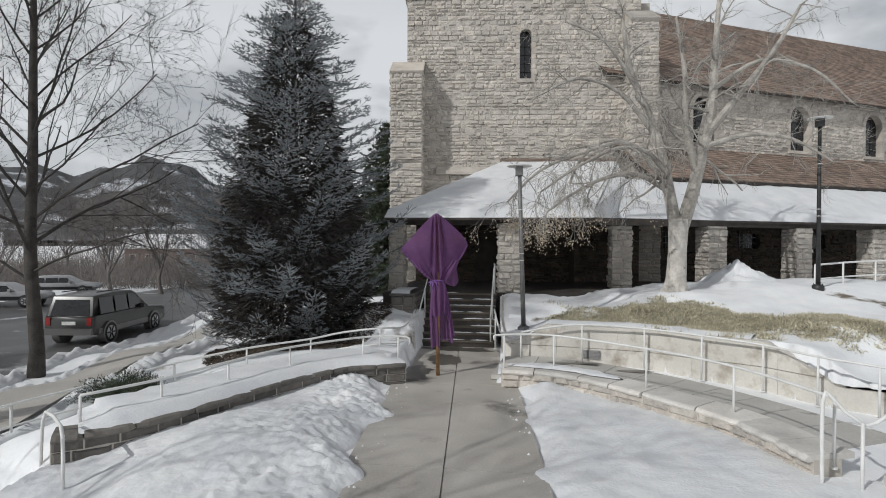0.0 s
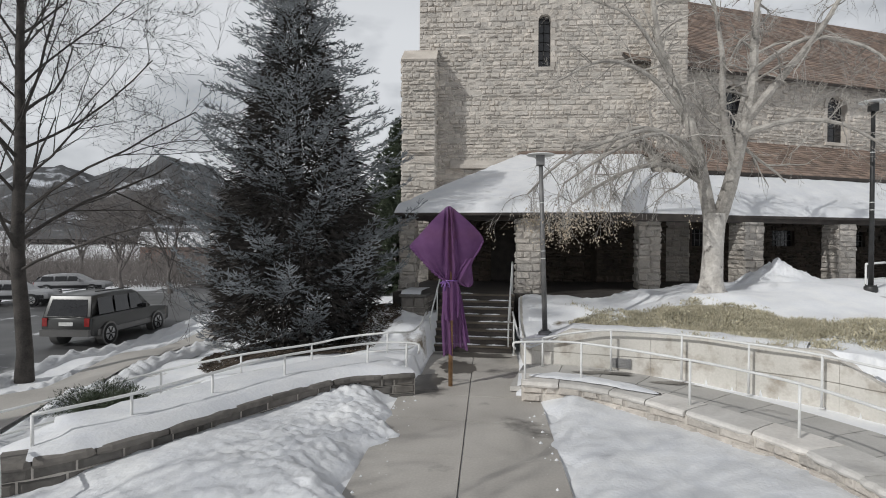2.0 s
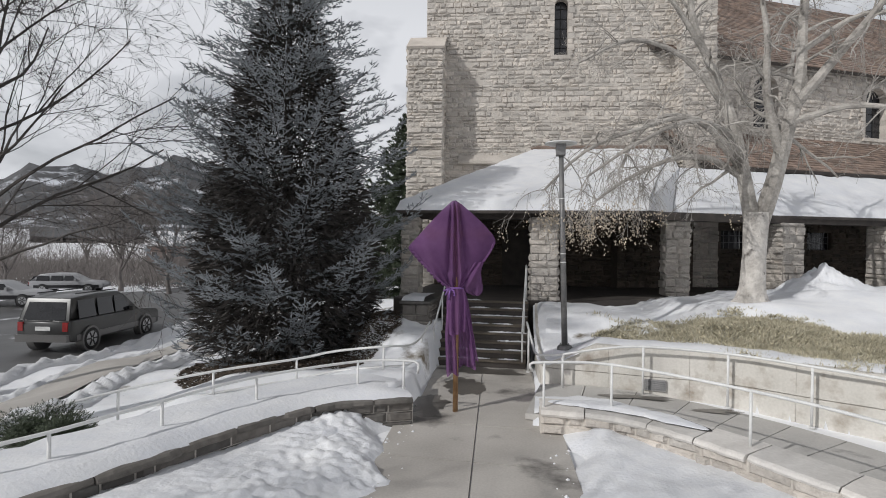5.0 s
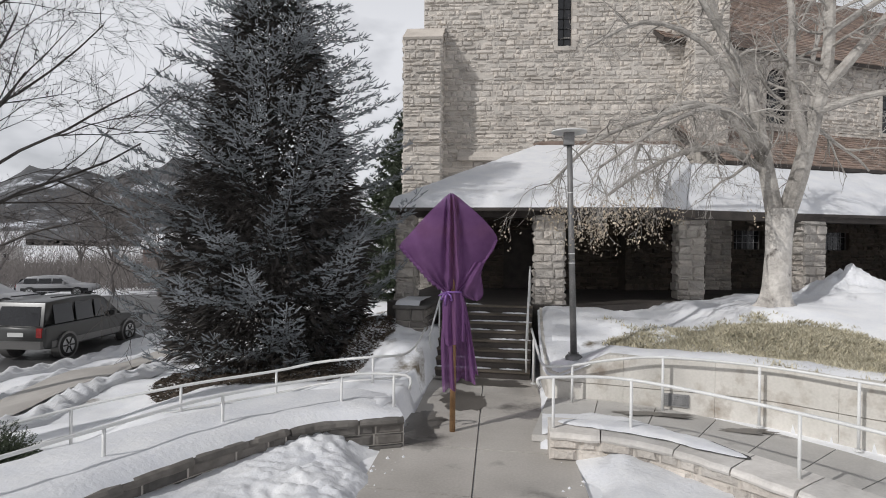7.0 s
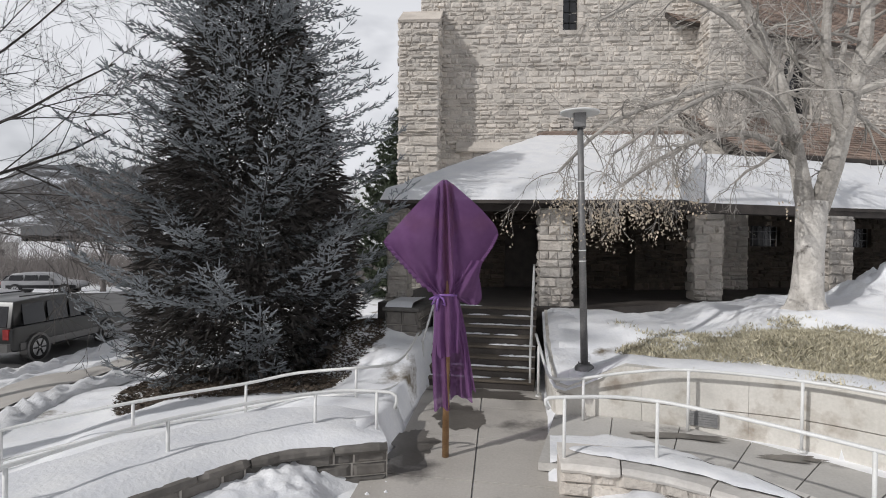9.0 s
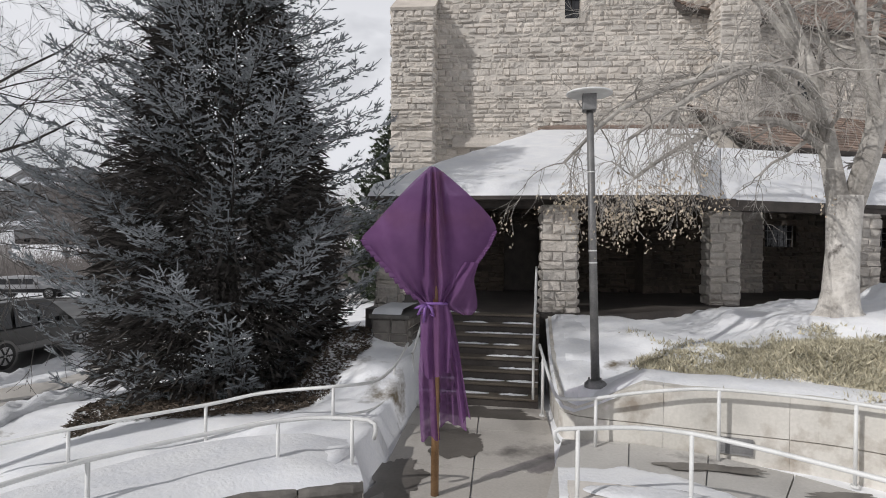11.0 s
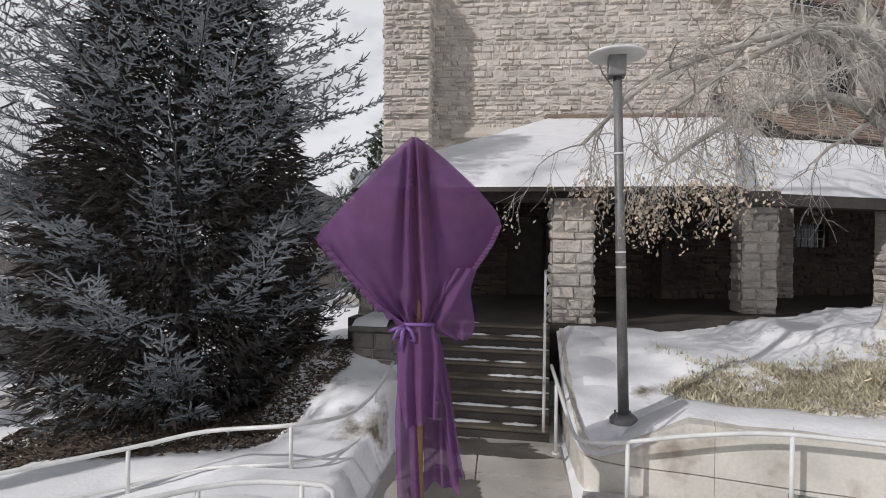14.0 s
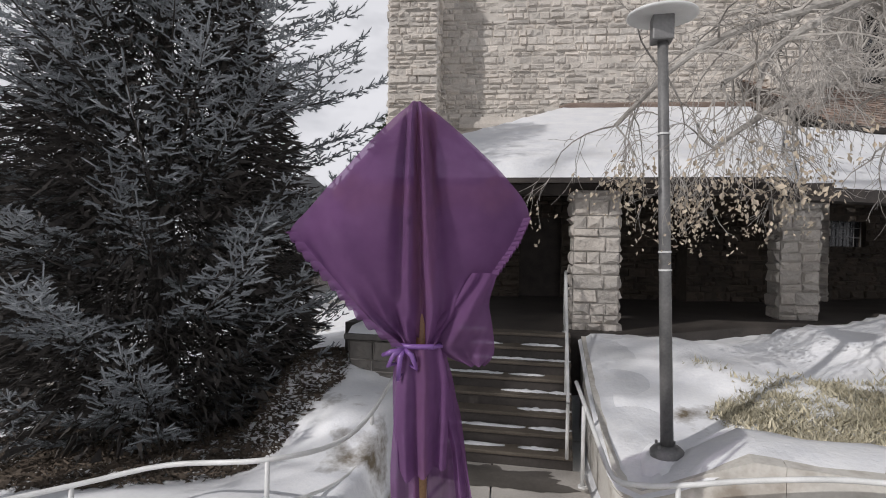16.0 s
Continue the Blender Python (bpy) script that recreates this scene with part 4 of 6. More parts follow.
def needle_brush(base, way, length, per, size, width, rs, spread=0.9):
    """Needles all round each twig: base, way (n, 3), length (n)."""
    n = len(base)
    d, x, y = frames_of(way)
    t = np.tile((np.arange(per) + 0.5) / per, (n, 1)) + rs.uniform(-0.03, 0.03, (n, per))
    ang = rs.uniform(0, math.tau, (n, per))
    root = base[:, None] + d[:, None] * (t * length[:, None])[..., None]
    side = x[:, None] * np.cos(ang)[..., None] + y[:, None] * np.sin(ang)[..., None]
    tan = -x[:, None] * np.sin(ang)[..., None] + y[:, None] * np.cos(ang)[..., None]
    ln = size * rs.uniform(0.75, 1.2, (n, per))[..., None] * (1.05 - 0.35 * t[..., None])
    tip = root + (side * spread + d[:, None] * 0.75) * ln
    w = tan * width
    return np.stack([root - w, root + w, tip], 2).reshape(-1, 3, 3)


def conifer(name, label, place, height, radius, mat, seed, whorl=0.3, per_whorl=11, needle=0.045, nwidth=0.0042, per=30, twig_gap=0.13):
    rs = np.random.RandomState(seed)
    tree = thing(name, label, "tree", place)
    trunk = Build().tube([Vector(place) + Vector((0.05 * math.sin(k), 0.05 * math.cos(k * 1.3), height * k / 8 - 0.2)) for k in range(9)], [0.22 * (1 - k / 8.3) * height / 10 + 0.01 for k in range(9)], 10)
    trunk.object("trunk", DARKBARK, tree, True, "dark scaly trunk")
    limbs = Build()
    tb, tw, tl = [], [], []
    h = 0.25
    while h < height - 0.15:
        f = h / height
        L0 = radius * min(1, 1.72 * (1 - f)) * (0.93 + 0.07 * math.sin(h * 2.1)) + 0.1
        if f < 0.1:
            L0 *= 0.88 + 1.2 * f
        cnt = max(5, int(per_whorl * (0.55 + 0.45 * (1 - f))))
        a0 = rs.uniform(0, math.tau)
        for k in range(cnt):
            az = a0 + math.tau * k / cnt + rs.uniform(-0.22, 0.22)
            L = L0 * rs.uniform(0.68, 1.12)
            out = np.array([math.cos(az), math.sin(az), 0])
            rise = 0.32 * f * 1.6 - 0.18
            n = max(4, int(L / 0.22))
            pts = []
            for i in range(n + 1):
                t = i / n
                z = h + rs.uniform(-0.01, 0.01) + L * (rise * t + 0.3 * t * t * t - 0.10 * math.sin(math.pi * t))
                pts.append(np.array(place) + out * (L * t) + np.array([rs.uniform(-0.02, 0.02), rs.uniform(-0.02, 0.02), z]))
            limbs.tube([Vector(p) for p in pts[::2] + ([pts[-1]] if n % 2 else [])], [max(0.004, 0.028 * (L / radius) * (1 - i / (n / 2 + 1))) for i in range(len(pts[::2]) + (1 if n % 2 else 0))], 4, False)
            across = np.array([-out[1], out[0], 0])
            for i in range(n):
                t = (i + 0.5) / n
                d = pts[i + 1] - pts[i]
                if t > 0.3:
                    tb.append(pts[i]); tw.append(d); tl.append(np.linalg.norm(d) * 1.15)
                m = max(1, int(round(np.linalg.norm(d) / twig_gap)))
                for q in range(m):
                    if t < 0.12:
                        continue
                    for sgn in (-1, 1):
                        b = pts[i] + d * (q + rs.rand()) / m
                        ln = (0.16 + 0.42 * (1 - abs(t - 0.42)) * min(1, L / 1.8)) * rs.uniform(0.6, 1.15)
                        way = across * sgn * rs.uniform(0.7, 1.0) + out * rs.uniform(0.45, 1.0) + np.array([0, 0, rs.uniform(-0.28, 0.32)])
                        way /= np.linalg.norm(way)
                        tb.append(b); tw.append(way); tl.append(ln)
                        if ln > 0.3:
                            for s2 in (-1, 1):
                                w2 = way + s2 * np.cross(way, [0, 0, 1]) * 0.8 + np.array([0, 0, rs.uniform(-0.2, 0.3)])
                                tb.append(b + way * ln * rs.uniform(0.25, 0.75)); tw.append(w2); tl.append(ln * 0.5)
        h += whorl * (1.15 - 0.45 * f) * rs.uniform(0.85, 1.15)
    tb.append(np.array(place) + np.array([0, 0, height - 0.5])); tw.append(np.array([0, 0, 1.0])); tl.append(0.55)
    limbs.object("bough_frame", DARKBARK, tree)
    tris = needle_brush(np.array(tb), np.array(tw), np.array(tl), per, needle, nwidth, rs)
    soup("crown", tris, mat, tree, "dense spiky needle crown")
    return tree


def fingers(base, way, length, radius, per, size, width, rs):
    """Young shoots: a tapered four-sided core clothed in needles."""
    n = len(base)
    d, x, y = frames_of(way)
    tip = base + d * length[:, None]
    ring = [(x * math.cos(a) + y * math.sin(a)) * radius for a in (0.0, math.tau / 4, math.tau / 2, math.tau * 0.75)]
    tris = []
    for k in range(4):
        p, q = ring[k], ring[(k + 1) % 4]
        tris += [np.stack([base + p * 0.8, base + q * 0.8, tip - d * 0.02 + q * 0.7], 1), np.stack([base + p * 0.8, tip - d * 0.02 + q * 0.7, tip - d * 0.02 + p * 0.7], 1), np.stack([tip - d * 0.02 + p * 0.7, tip - d * 0.02 + q * 0.7, tip + d * 0.012], 1)]
    return np.concatenate(tris + [needle_brush(base, way, length, per, size, width, rs, 0.85)])


def spruce(label, place, height, radius, seed):
    """A blue spruce: tiers of boughs, each a flat spray of side shoots turned up at its end."""
    rs = np.random.RandomState(seed)
    tree = thing("spruce_tree", label, "tree", place)
    P = np.array(place)
    Build().tube([Vector(place) + Vector((0.05 * math.sin(k), 0.05 * math.cos(k * 1.3), height * k / 8 - 0.2)) for k in range(9)], [0.24 * (1 - k / 8.3) + 0.012 for k in range(9)], 10).object("trunk", DARKBARK, tree, True, "dark scaly trunk")
    limbs = Build()
    young, dim_inner = [], []
    h = 0.35
    while h < height - 0.3:
        f = h / height
        L0 = radius * min(1, 1.36 * (1 - f) ** 0.93) * (0.7 + 1.5 * min(f, 0.2)) + 0.08
        cnt = max(6, int(12.5 - 5.5 * f))
        a0 = rs.uniform(0, math.tau)
        for k in range(cnt):
            az = a0 + math.tau * k / cnt + rs.uniform(-0.25, 0.25)
            L = L0 * (rs.uniform(0.88, 1.06) if rs.rand() < 0.75 else rs.uniform(0.62, 0.88))
            hb = h + rs.uniform(-0.16, 0.16)
            out = np.array([math.cos(az), math.sin(az), 0])
            across = np.array([-out[1], out[0], 0])
            droop, lift = 0.16 - 0.75 * f + rs.uniform(-0.08, 0.08), rs.uniform(0.16, 0.34)
            n = max(4, int(L / 0.17))
            ts = np.linspace(0, 1, n + 1)
            bend = rs.uniform(-0.12, 0.12)
            pts = P + out * (L * ts)[:, None] + across * (bend * L * ts ** 2)[:, None] + np.array([0, 0, 1.0]) * (hb + L * (-droop * np.sin(ts * 2.2) + lift * ts ** 3))[:, None]
            step = pts[::3] if (n % 3 == 0) else np.concatenate([pts[::3], pts[-1:]])
            limbs.tube([Vector(p) for p in step], [max(0.005, 0.03 * L / radius * (1 - q / len(step))) for q in range(len(step))], 4, False)
            for i in range(1, n + 1):
                t = i / n
                if t < 0.3:
                    continue
                d = pts[i] - pts[i - 1]
                d = d / np.linalg.norm(d)
                half = 0.17 + 0.5 * min(1.0, 0.35 + L / 3.2) * (1 - t) ** 0.55 * min(1, t * 2.4)
                for sgn in (-1, 1):
                    ln = half * rs.uniform(0.6, 1.15)
                    way = across * sgn * rs.uniform(0.65, 1.0) + d * rs.uniform(0.55, 1.0) + np.array([0, 0, rs.uniform(-0.3, 0.16)])
                    way /= np.linalg.norm(way)
                    m = max(1, int(ln / 0.095))
                    side = np.cross(way, [0, 0, 1.0])
                    for q in range(m):
                        b = pts[i] + way * ln * (q + 0.3 + 0.5 * rs.rand()) / m
                        # inner shoots take the needle colour that has bough shade put in
                        dest = young if (t > 0.5 or q >= m - 2) else dim_inner
                        for s2 in (-1, 1):
                            if rs.rand() < 0.72:
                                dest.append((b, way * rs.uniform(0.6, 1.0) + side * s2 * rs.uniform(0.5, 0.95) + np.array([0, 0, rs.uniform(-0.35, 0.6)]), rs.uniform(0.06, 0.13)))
                    young.append((pts[i] + way * ln * 0.75, way + np.array([0, 0, rs.uniform(0, 0.4)]), rs.uniform(0.12, 0.2)))
                if t > 0.55 and rs.rand() < 0.75:
                    young.append((pts[i], d * 0.6 + across * rs.uniform(-0.4, 0.4) + np.array([0, 0, rs.uniform(0.5, 1.1)]), rs.uniform(0.1, 0.2)))
            young.append((pts[-1], pts[-1] - pts[-2] + np.array([0, 0, 0.05]), 0.24))
            # a few upright leading shoots near the end of the bough
            if L > 1.0 and rs.rand() < 0.3:
                i = int(n * rs.uniform(0.6, 0.95))
                for q in range(5):
                    b = pts[i] + np.array([0, 0, 0.07 * q])
                    for s2 in range(4):
                        a = rs.uniform(0, math.tau)
                        young.append((b, np.array([math.cos(a), math.sin(a), 0.75]), 0.17 - 0.02 * q))
                young.append((pts[i] + np.array([0, 0, 0.25]), np.array([0.05, 0, 1.0]), 0.22))
        h += 0.4 * (1.1 - 0.42 * f) * rs.uniform(0.85, 1.15)
    for q in range(9):
        for s2 in range(6):
            a = rs.uniform(0, math.tau)
            young.append((P + np.array([0, 0, height - 0.9 + 0.1 * q]), np.array([math.cos(a), math.sin(a), 0.7]), 0.34 - 0.03 * q))
    young.append((P + np.array([0, 0, height - 0.25]), np.array([0, 0, 1.0]), 0.4))
    limbs.object("bough_frame", DARKBARK, tree)
    # loose dark twigs added to block the sky and darken the crown's gaps
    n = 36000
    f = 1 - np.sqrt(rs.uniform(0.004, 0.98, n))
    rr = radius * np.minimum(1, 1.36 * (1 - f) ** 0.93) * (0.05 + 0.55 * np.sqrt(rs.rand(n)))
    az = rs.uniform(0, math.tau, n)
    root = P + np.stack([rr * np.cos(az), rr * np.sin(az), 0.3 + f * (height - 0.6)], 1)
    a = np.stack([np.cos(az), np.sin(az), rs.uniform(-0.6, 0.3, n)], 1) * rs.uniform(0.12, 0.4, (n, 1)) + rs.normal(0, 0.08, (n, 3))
    soup("inner_brush", np.stack([root, root + a, root + a * 0.5 + rs.normal(0, 0.03, (n, 3))], 1), DARKBARK, tree, "dark dead twigs added to darken gaps inside the crown")
    for name, rows, mat, text in (("crown", young, NEEDLES, "pale blue-grey young needle shoots"), ("inner_needles", dim_inner, SHADENEEDLES, "inner crown needles with the shade put into their colour")):
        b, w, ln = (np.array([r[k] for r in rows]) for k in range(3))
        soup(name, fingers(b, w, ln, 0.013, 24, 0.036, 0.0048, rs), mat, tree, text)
    return tree


spruce("large blue-grey spruce with dense layered boughs reaching the ground", (-5.65, 16.9, -0.25), 11.4, 3.75, 4)
conifer("conifer_tree", "dark green conifer standing beyond the tower", (-9.3, 44.0, -0.8), 13.6, 3.6, PINE, 8, whorl=0.55, per_whorl=12, needle=0.2, nwidth=0.03, per=14, twig_gap=0.28)


def grow(bd, tips, start, way, length, radius, depth, rs, droop=0.0, wander=0.25, split=(2, 4), least=0.004):
    """A wandering branch that throws off smaller ones."""
    n = 5 if depth > 1 else 4
    pts, radii, p, d = [Vector(start)], [radius], Vector(start), Vector(way).normalized()
    for i in range(n):
        d = (d + Vector((rs.uniform(-1, 1), rs.uniform(-1, 1), rs.uniform(-1, 1) - droop)) * wander).normalized()
        p = p + d * (length / n)
        pts.append(p.copy())
        radii.append(max(least * 0.6, radius * (1 - 0.62 * (i + 1) / n)))
    bd.tube(pts, radii, 7 if radius > 0.06 else 5 if radius > 0.02 else 3, False)
    if depth == 0:
        tips.append((pts[-1], d))
        return
    k = rs.randint(split[0], split[1] + 1) + (2 if depth > 1 else 1)
    for j in range(k):
        t = rs.uniform(0.25, 1.0)
        i = min(n - 1, int(t * n))
        q = pts[i].lerp(pts[i + 1], t * n - i)
        ax = (pts[i + 1] - pts[i]).normalized()
        side = Vector((rs.normal(), rs.normal(), rs.normal()))
        side = (side - ax * side.dot(ax)).normalized()
        spread = rs.uniform(0.5, 1.1)
        grow(bd, tips, q, ax + side * spread, length * rs.uniform(0.45, 0.72), max(least, radii[i] * rs.uniform(0.45, 0.65)), depth - 1, rs, droop, wander, split, least)
    tips.append((pts[-1], d))


def leaf_clusters(tips, rs, count, size, hang):
    """Dry seed clusters hanging from twig ends."""
    out = []
    for p, d in tips:
        for _ in range(count):
            q = np.array(p) + rs.normal(0, 0.05, 3) - np.array([0, 0, rs.uniform(0, hang)])
            a = rs.normal(0, 1, 3)
            a[2] -= 1.4
            a /= np.linalg.norm(a)
            b = np.cross(a, rs.normal(0, 1, 3))
            b /= np.linalg.norm(b) + 1e-9
            s = size * rs.uniform(0.6, 1.3)
            v = [q, q + a * s * 0.5 + b * s * 0.28, q + a * s, q + a * s * 0.5 - b * s * 0.28]
            out += [(v[0], v[1], v[2]), (v[0], v[2], v[3])]
    return np.array(out)


# the pale forked tree on the bank
rs = np.random.RandomState(11)
TB = Vector((6.17, 18.05, 1.4))
maple = thing("bare_tree", "pale grey leafless tree with a forked trunk and hanging dry seeds", "tree", TB)
bd = Build()
bd.tube([TB + Vector(v) for v in ((-0.02, 0, -0.15), (0, 0, 0.12), (0.02, 0, 0.5), (0.05, 0, 1.3), (0.08, 0, 2.3))], [0.5, 0.36, 0.3, 0.27, 0.3], 14)
for k in range(6):
    a = k * 1.05
    bd.tube([TB + Vector((0.55 * math.cos(a), 0.55 * math.sin(a), -0.08)), TB + Vector((0.3 * math.cos(a), 0.3 * math.sin(a), 0.1)), TB + Vector((0.14 * math.cos(a), 0.14 * math.sin(a), 0.5))], [0.07, 0.12, 0.12], 7)
bd.object("trunk", BARK, maple, True, "smooth pale forked trunk with root flare")
limbs, tips_l, tips_o = Build(), [], []
stems = [
    ([(0.0, 0, 2.0), (-0.22, 0, 3.2), (-0.42, 0.05, 4.3), (-0.75, 0.1, 5.4), (-1.35, 0.2, 7.0), (-1.6, 0.2, 8.6)], 0.2),
    ([(0.15, 0, 2.0), (0.45, 0, 3.0), (0.72, 0, 4.2), (1.05, 0.1, 5.6), (1.15, 0.2, 7.2), (1.3, 0.3, 9.2)], 0.22),
    ([(0.6, 0, 3.7), (0.2, -0.2, 5.2), (0.15, -0.3, 6.6), (-0.1, -0.2, 8.4)], 0.13),
    ([(0.9, 0, 4.9), (1.7, -0.2, 6.0), (2.6, -0.3, 7.2), (3.4, -0.2, 8.6)], 0.13),
    ([(-0.35, 0, 3.7), (-1.3, -0.3, 4.5), (-2.3, -0.7, 4.6), (-3.0, -1.0, 4.0), (-3.3, -1.2, 3.3)], 0.1),
    ([(-0.3, 0, 3.2), (-1.2, -0.5, 3.6), (-2.2, -0.9, 3.5), (-3.2, -1.3, 3.0), (-3.9, -1.6, 2.5)], 0.09),
    ([(-0.6, 0.1, 4.9), (-1.7, -0.1, 6.2), (-3.0, -0.4, 6.6), (-4.3, -0.7, 6.0)], 0.09),
    ([(0.8, 0, 4.5), (1.9, -0.3, 4.8), (3.0, -0.6, 4.6), (4.0, -0.8, 3.9)], 0.09),
    ([(-1.1, 0.15, 6.3), (-2.2, -0.2, 7.8), (-3.4, -0.3, 8.4)], 0.08),
    ([(1.1, 0.1, 6.3), (2.3, -0.2, 7.0), (3.6, -0.5, 6.6), (4.6, -0.6, 5.6)], 0.08),
    ([(-0.2, 0, 3.2), (-0.9, -0.9, 4.1), (-2.0, -1.9, 4.2), (-3.2, -2.6, 3.6), (-4.2, -3.0, 2.9)], 0.085),
    ([(0.5, 0, 3.4), (0.9, 0.8, 4.8), (1.4, 1.6, 6.2), (2.0, 2.2, 8.0)], 0.1),
    ([(-0.3, 0, 3.4), (-1.5, -0.7, 4.5), (-2.9, -1.3, 4.2), (-4.2, -1.8, 3.6), (-5.1, -2.1, 2.7)], 0.09),
]
for pts, r in stems:
    line = spline([TB + Vector(p) for p in pts], 0.35)
    limbs.tube(line, [max(0.018, r * (1 - 0.75 * i / len(line))) for i in range(len(line))], 8, False)
    for i in range(3, len(line)):
        t = i / len(line)
        for _ in range(2 if t > 0.45 else 1):
            if rs.rand() < 0.86:
                side = Vector((rs.normal(), rs.normal(), rs.normal() + 0.1))
                low = line[i].x < TB.x - 1.0 and line[i].z < TB.z + 4.6
                grow(limbs, tips_l if low else tips_o, line[i], side + (line[i] - line[i - 1]).normalized() * 0.6, rs.uniform(0.7, 1.5) * (1.25 - 0.5 * t), max(0.012, r * 0.3 * (1 - 0.5 * t)), 3 if rs.rand() < 0.45 else 2, rs, 0.45 if low else 0.12, 0.3, (1, 3), 0.0045)
# pendulous twigs below the low limbs
for pts, r in (stems[4], stems[5], stems[10], stems[12]):
    line = spline([TB + Vector(p) for p in pts], 0.12)
    for p in line[len(line) // 3:]:
        if rs.rand() < 0.5:
            q = p + Vector((rs.uniform(-0.25, 0.25), rs.uniform(-0.25, 0.25), 0))
            ln = rs.uniform(0.4, 1.25)
            a = rs.uniform(-0.3, 0.3)
            mid = q + Vector((a * 0.5, rs.uniform(-0.15, 0.15), -ln * 0.35))
            end = q + Vector((a, rs.uniform(-0.2, 0.2), -ln))
            limbs.tube([p, q.lerp(mid, 0.4), mid, mid.lerp(end, 0.5) + Vector((rs.uniform(-0.08, 0.08), 0, 0)), end], [0.01, 0.008, 0.007, 0.006, 0.004], 4, False)
            tips_l.extend([(end, a), (mid.lerp(end, 0.7), a), (mid.lerp(end, 0.35), a)])
            for _ in range(2):
                e2 = mid.lerp(end, rs.uniform(0.2, 0.7))
                f2 = e2 + Vector((rs.uniform(-0.3, 0.3), rs.uniform(-0.2, 0.2), rs.uniform(-0.4, 0.02)))
                limbs.tube([e2, e2.lerp(f2, 0.5) + Vector((0, 0, 0.05)), f2], [0.006, 0.005, 0.003], 3, False)
                tips_l.append((f2, a))
tips_l = [t for t in tips_l if t[0][2] < TB.z + 2.35]
limbs.object("crown", TWIGS, maple, False, "tangled bare limbs and twigs")
tagged(soup("dry_seed", leaf_clusters(tips_l, rs, 3, 0.062, 0.22), DRYLEAF, maple, "hanging dry brown seed clusters"), kind="stuff")


def bare_tree(name, label, place, height, seed, spread=0.6, mat=None, trunk_r=0.2, depth=4, leaders=5, fork=0.35, kids=(2, 3), least=0.006):
    rs = np.random.RandomState(seed)
    t = thing(name, label, "tree", place)
    P = Vector(place)
    bd = Build()
    top = [P + Vector((0.06 * math.sin(k * 1.7), 0.05 * math.cos(k), height * fork * k / 5 - 0.15)) for k in range(6)]
    bd.tube(top, [trunk_r * (1.35 - 0.55 * min(1, k / 2) + (0 if k < 3 else -0.03 * k)) for k in range(6)], 10)
    bd.object("trunk", mat or DARKBARK, t, True)
    bd, tips = Build(), []
    for k in range(leaders):
        a = k * math.tau / leaders + rs.uniform(-0.4, 0.4)
        s = spread * rs.uniform(0.4, 1.2)
        i = rs.randint(3, 6)
        grow(bd, tips, top[min(5, i)], Vector((math.cos(a) * s, math.sin(a) * s, 1)), height * (1 - fork) * rs.uniform(0.6, 0.85), trunk_r * rs.uniform(0.3, 0.5), depth, rs, -0.12, 0.16, kids, least)
    bd.object("crown", mat or DARKBARK, t)
    return t


bare_tree("street_tree", "leafless tree standing behind the start of the walkway", (-8.0, -1.6, -0.9), 11.5, 15, 0.6, None, 0.2, 4, 6, 0.35, (2, 3), 0.008)


bare_tree("street_tree", "tall leafless tree on the verge that dapples the snowy stairs", (-12.2, 6.05, -1.0), 19.0, 27, 0.14, None, 0.3, 4, 9, 0.62, (2, 3), 0.011)


def leader_tree(name, label, place, height, seed, trunk_r, mat):
    """A leafless tree with one straight leader and many upswept side limbs."""
    rs = np.random.RandomState(seed)
    t = thing(name, label, "tree", place)
    P = Vector(place)
    axis_pts = [P + Vector((0.12 * math.sin(k * 0.9), 0.1 * math.cos(k * 1.1), height * k / 14 - 0.2)) for k in range(15)]
    bd = Build().tube(axis_pts, [max(0.02, trunk_r * (1.25 - 0.25 * min(1, k)) * (1 - k / 15.5) ** 0.8) for k in range(15)], 12)
    bd.object("trunk", mat, t, True)
    bd, tips = Build(), []
    z, a = height * 0.19, 0.6
    while z < height * 0.97:
        f = z / height
        k = f * 14
        p = axis_pts[int(k)].lerp(axis_pts[min(14, int(k) + 1)], k - int(k)) + Vector((0, 0, 0.2))
        a += 2.4 + rs.uniform(-0.5, 0.5)
        L = (0.43 * height * (1 - f) ** 0.75 + 0.6) * rs.uniform(0.6, 1.05)
        up = 0.35 + 1.1 * f + rs.uniform(-0.1, 0.25)
        grow(bd, tips, p, Vector((math.cos(a), math.sin(a), up)), L, trunk_r * 0.34 * (1 - 0.6 * f) * rs.uniform(0.7, 1.1), 4 if f < 0.75 else 3, rs, -0.1, 0.15, (1, 3), 0.006)
        z += height * 0.021 * rs.uniform(0.7, 1.4)
    bd.object("crown", mat, t)
    return t


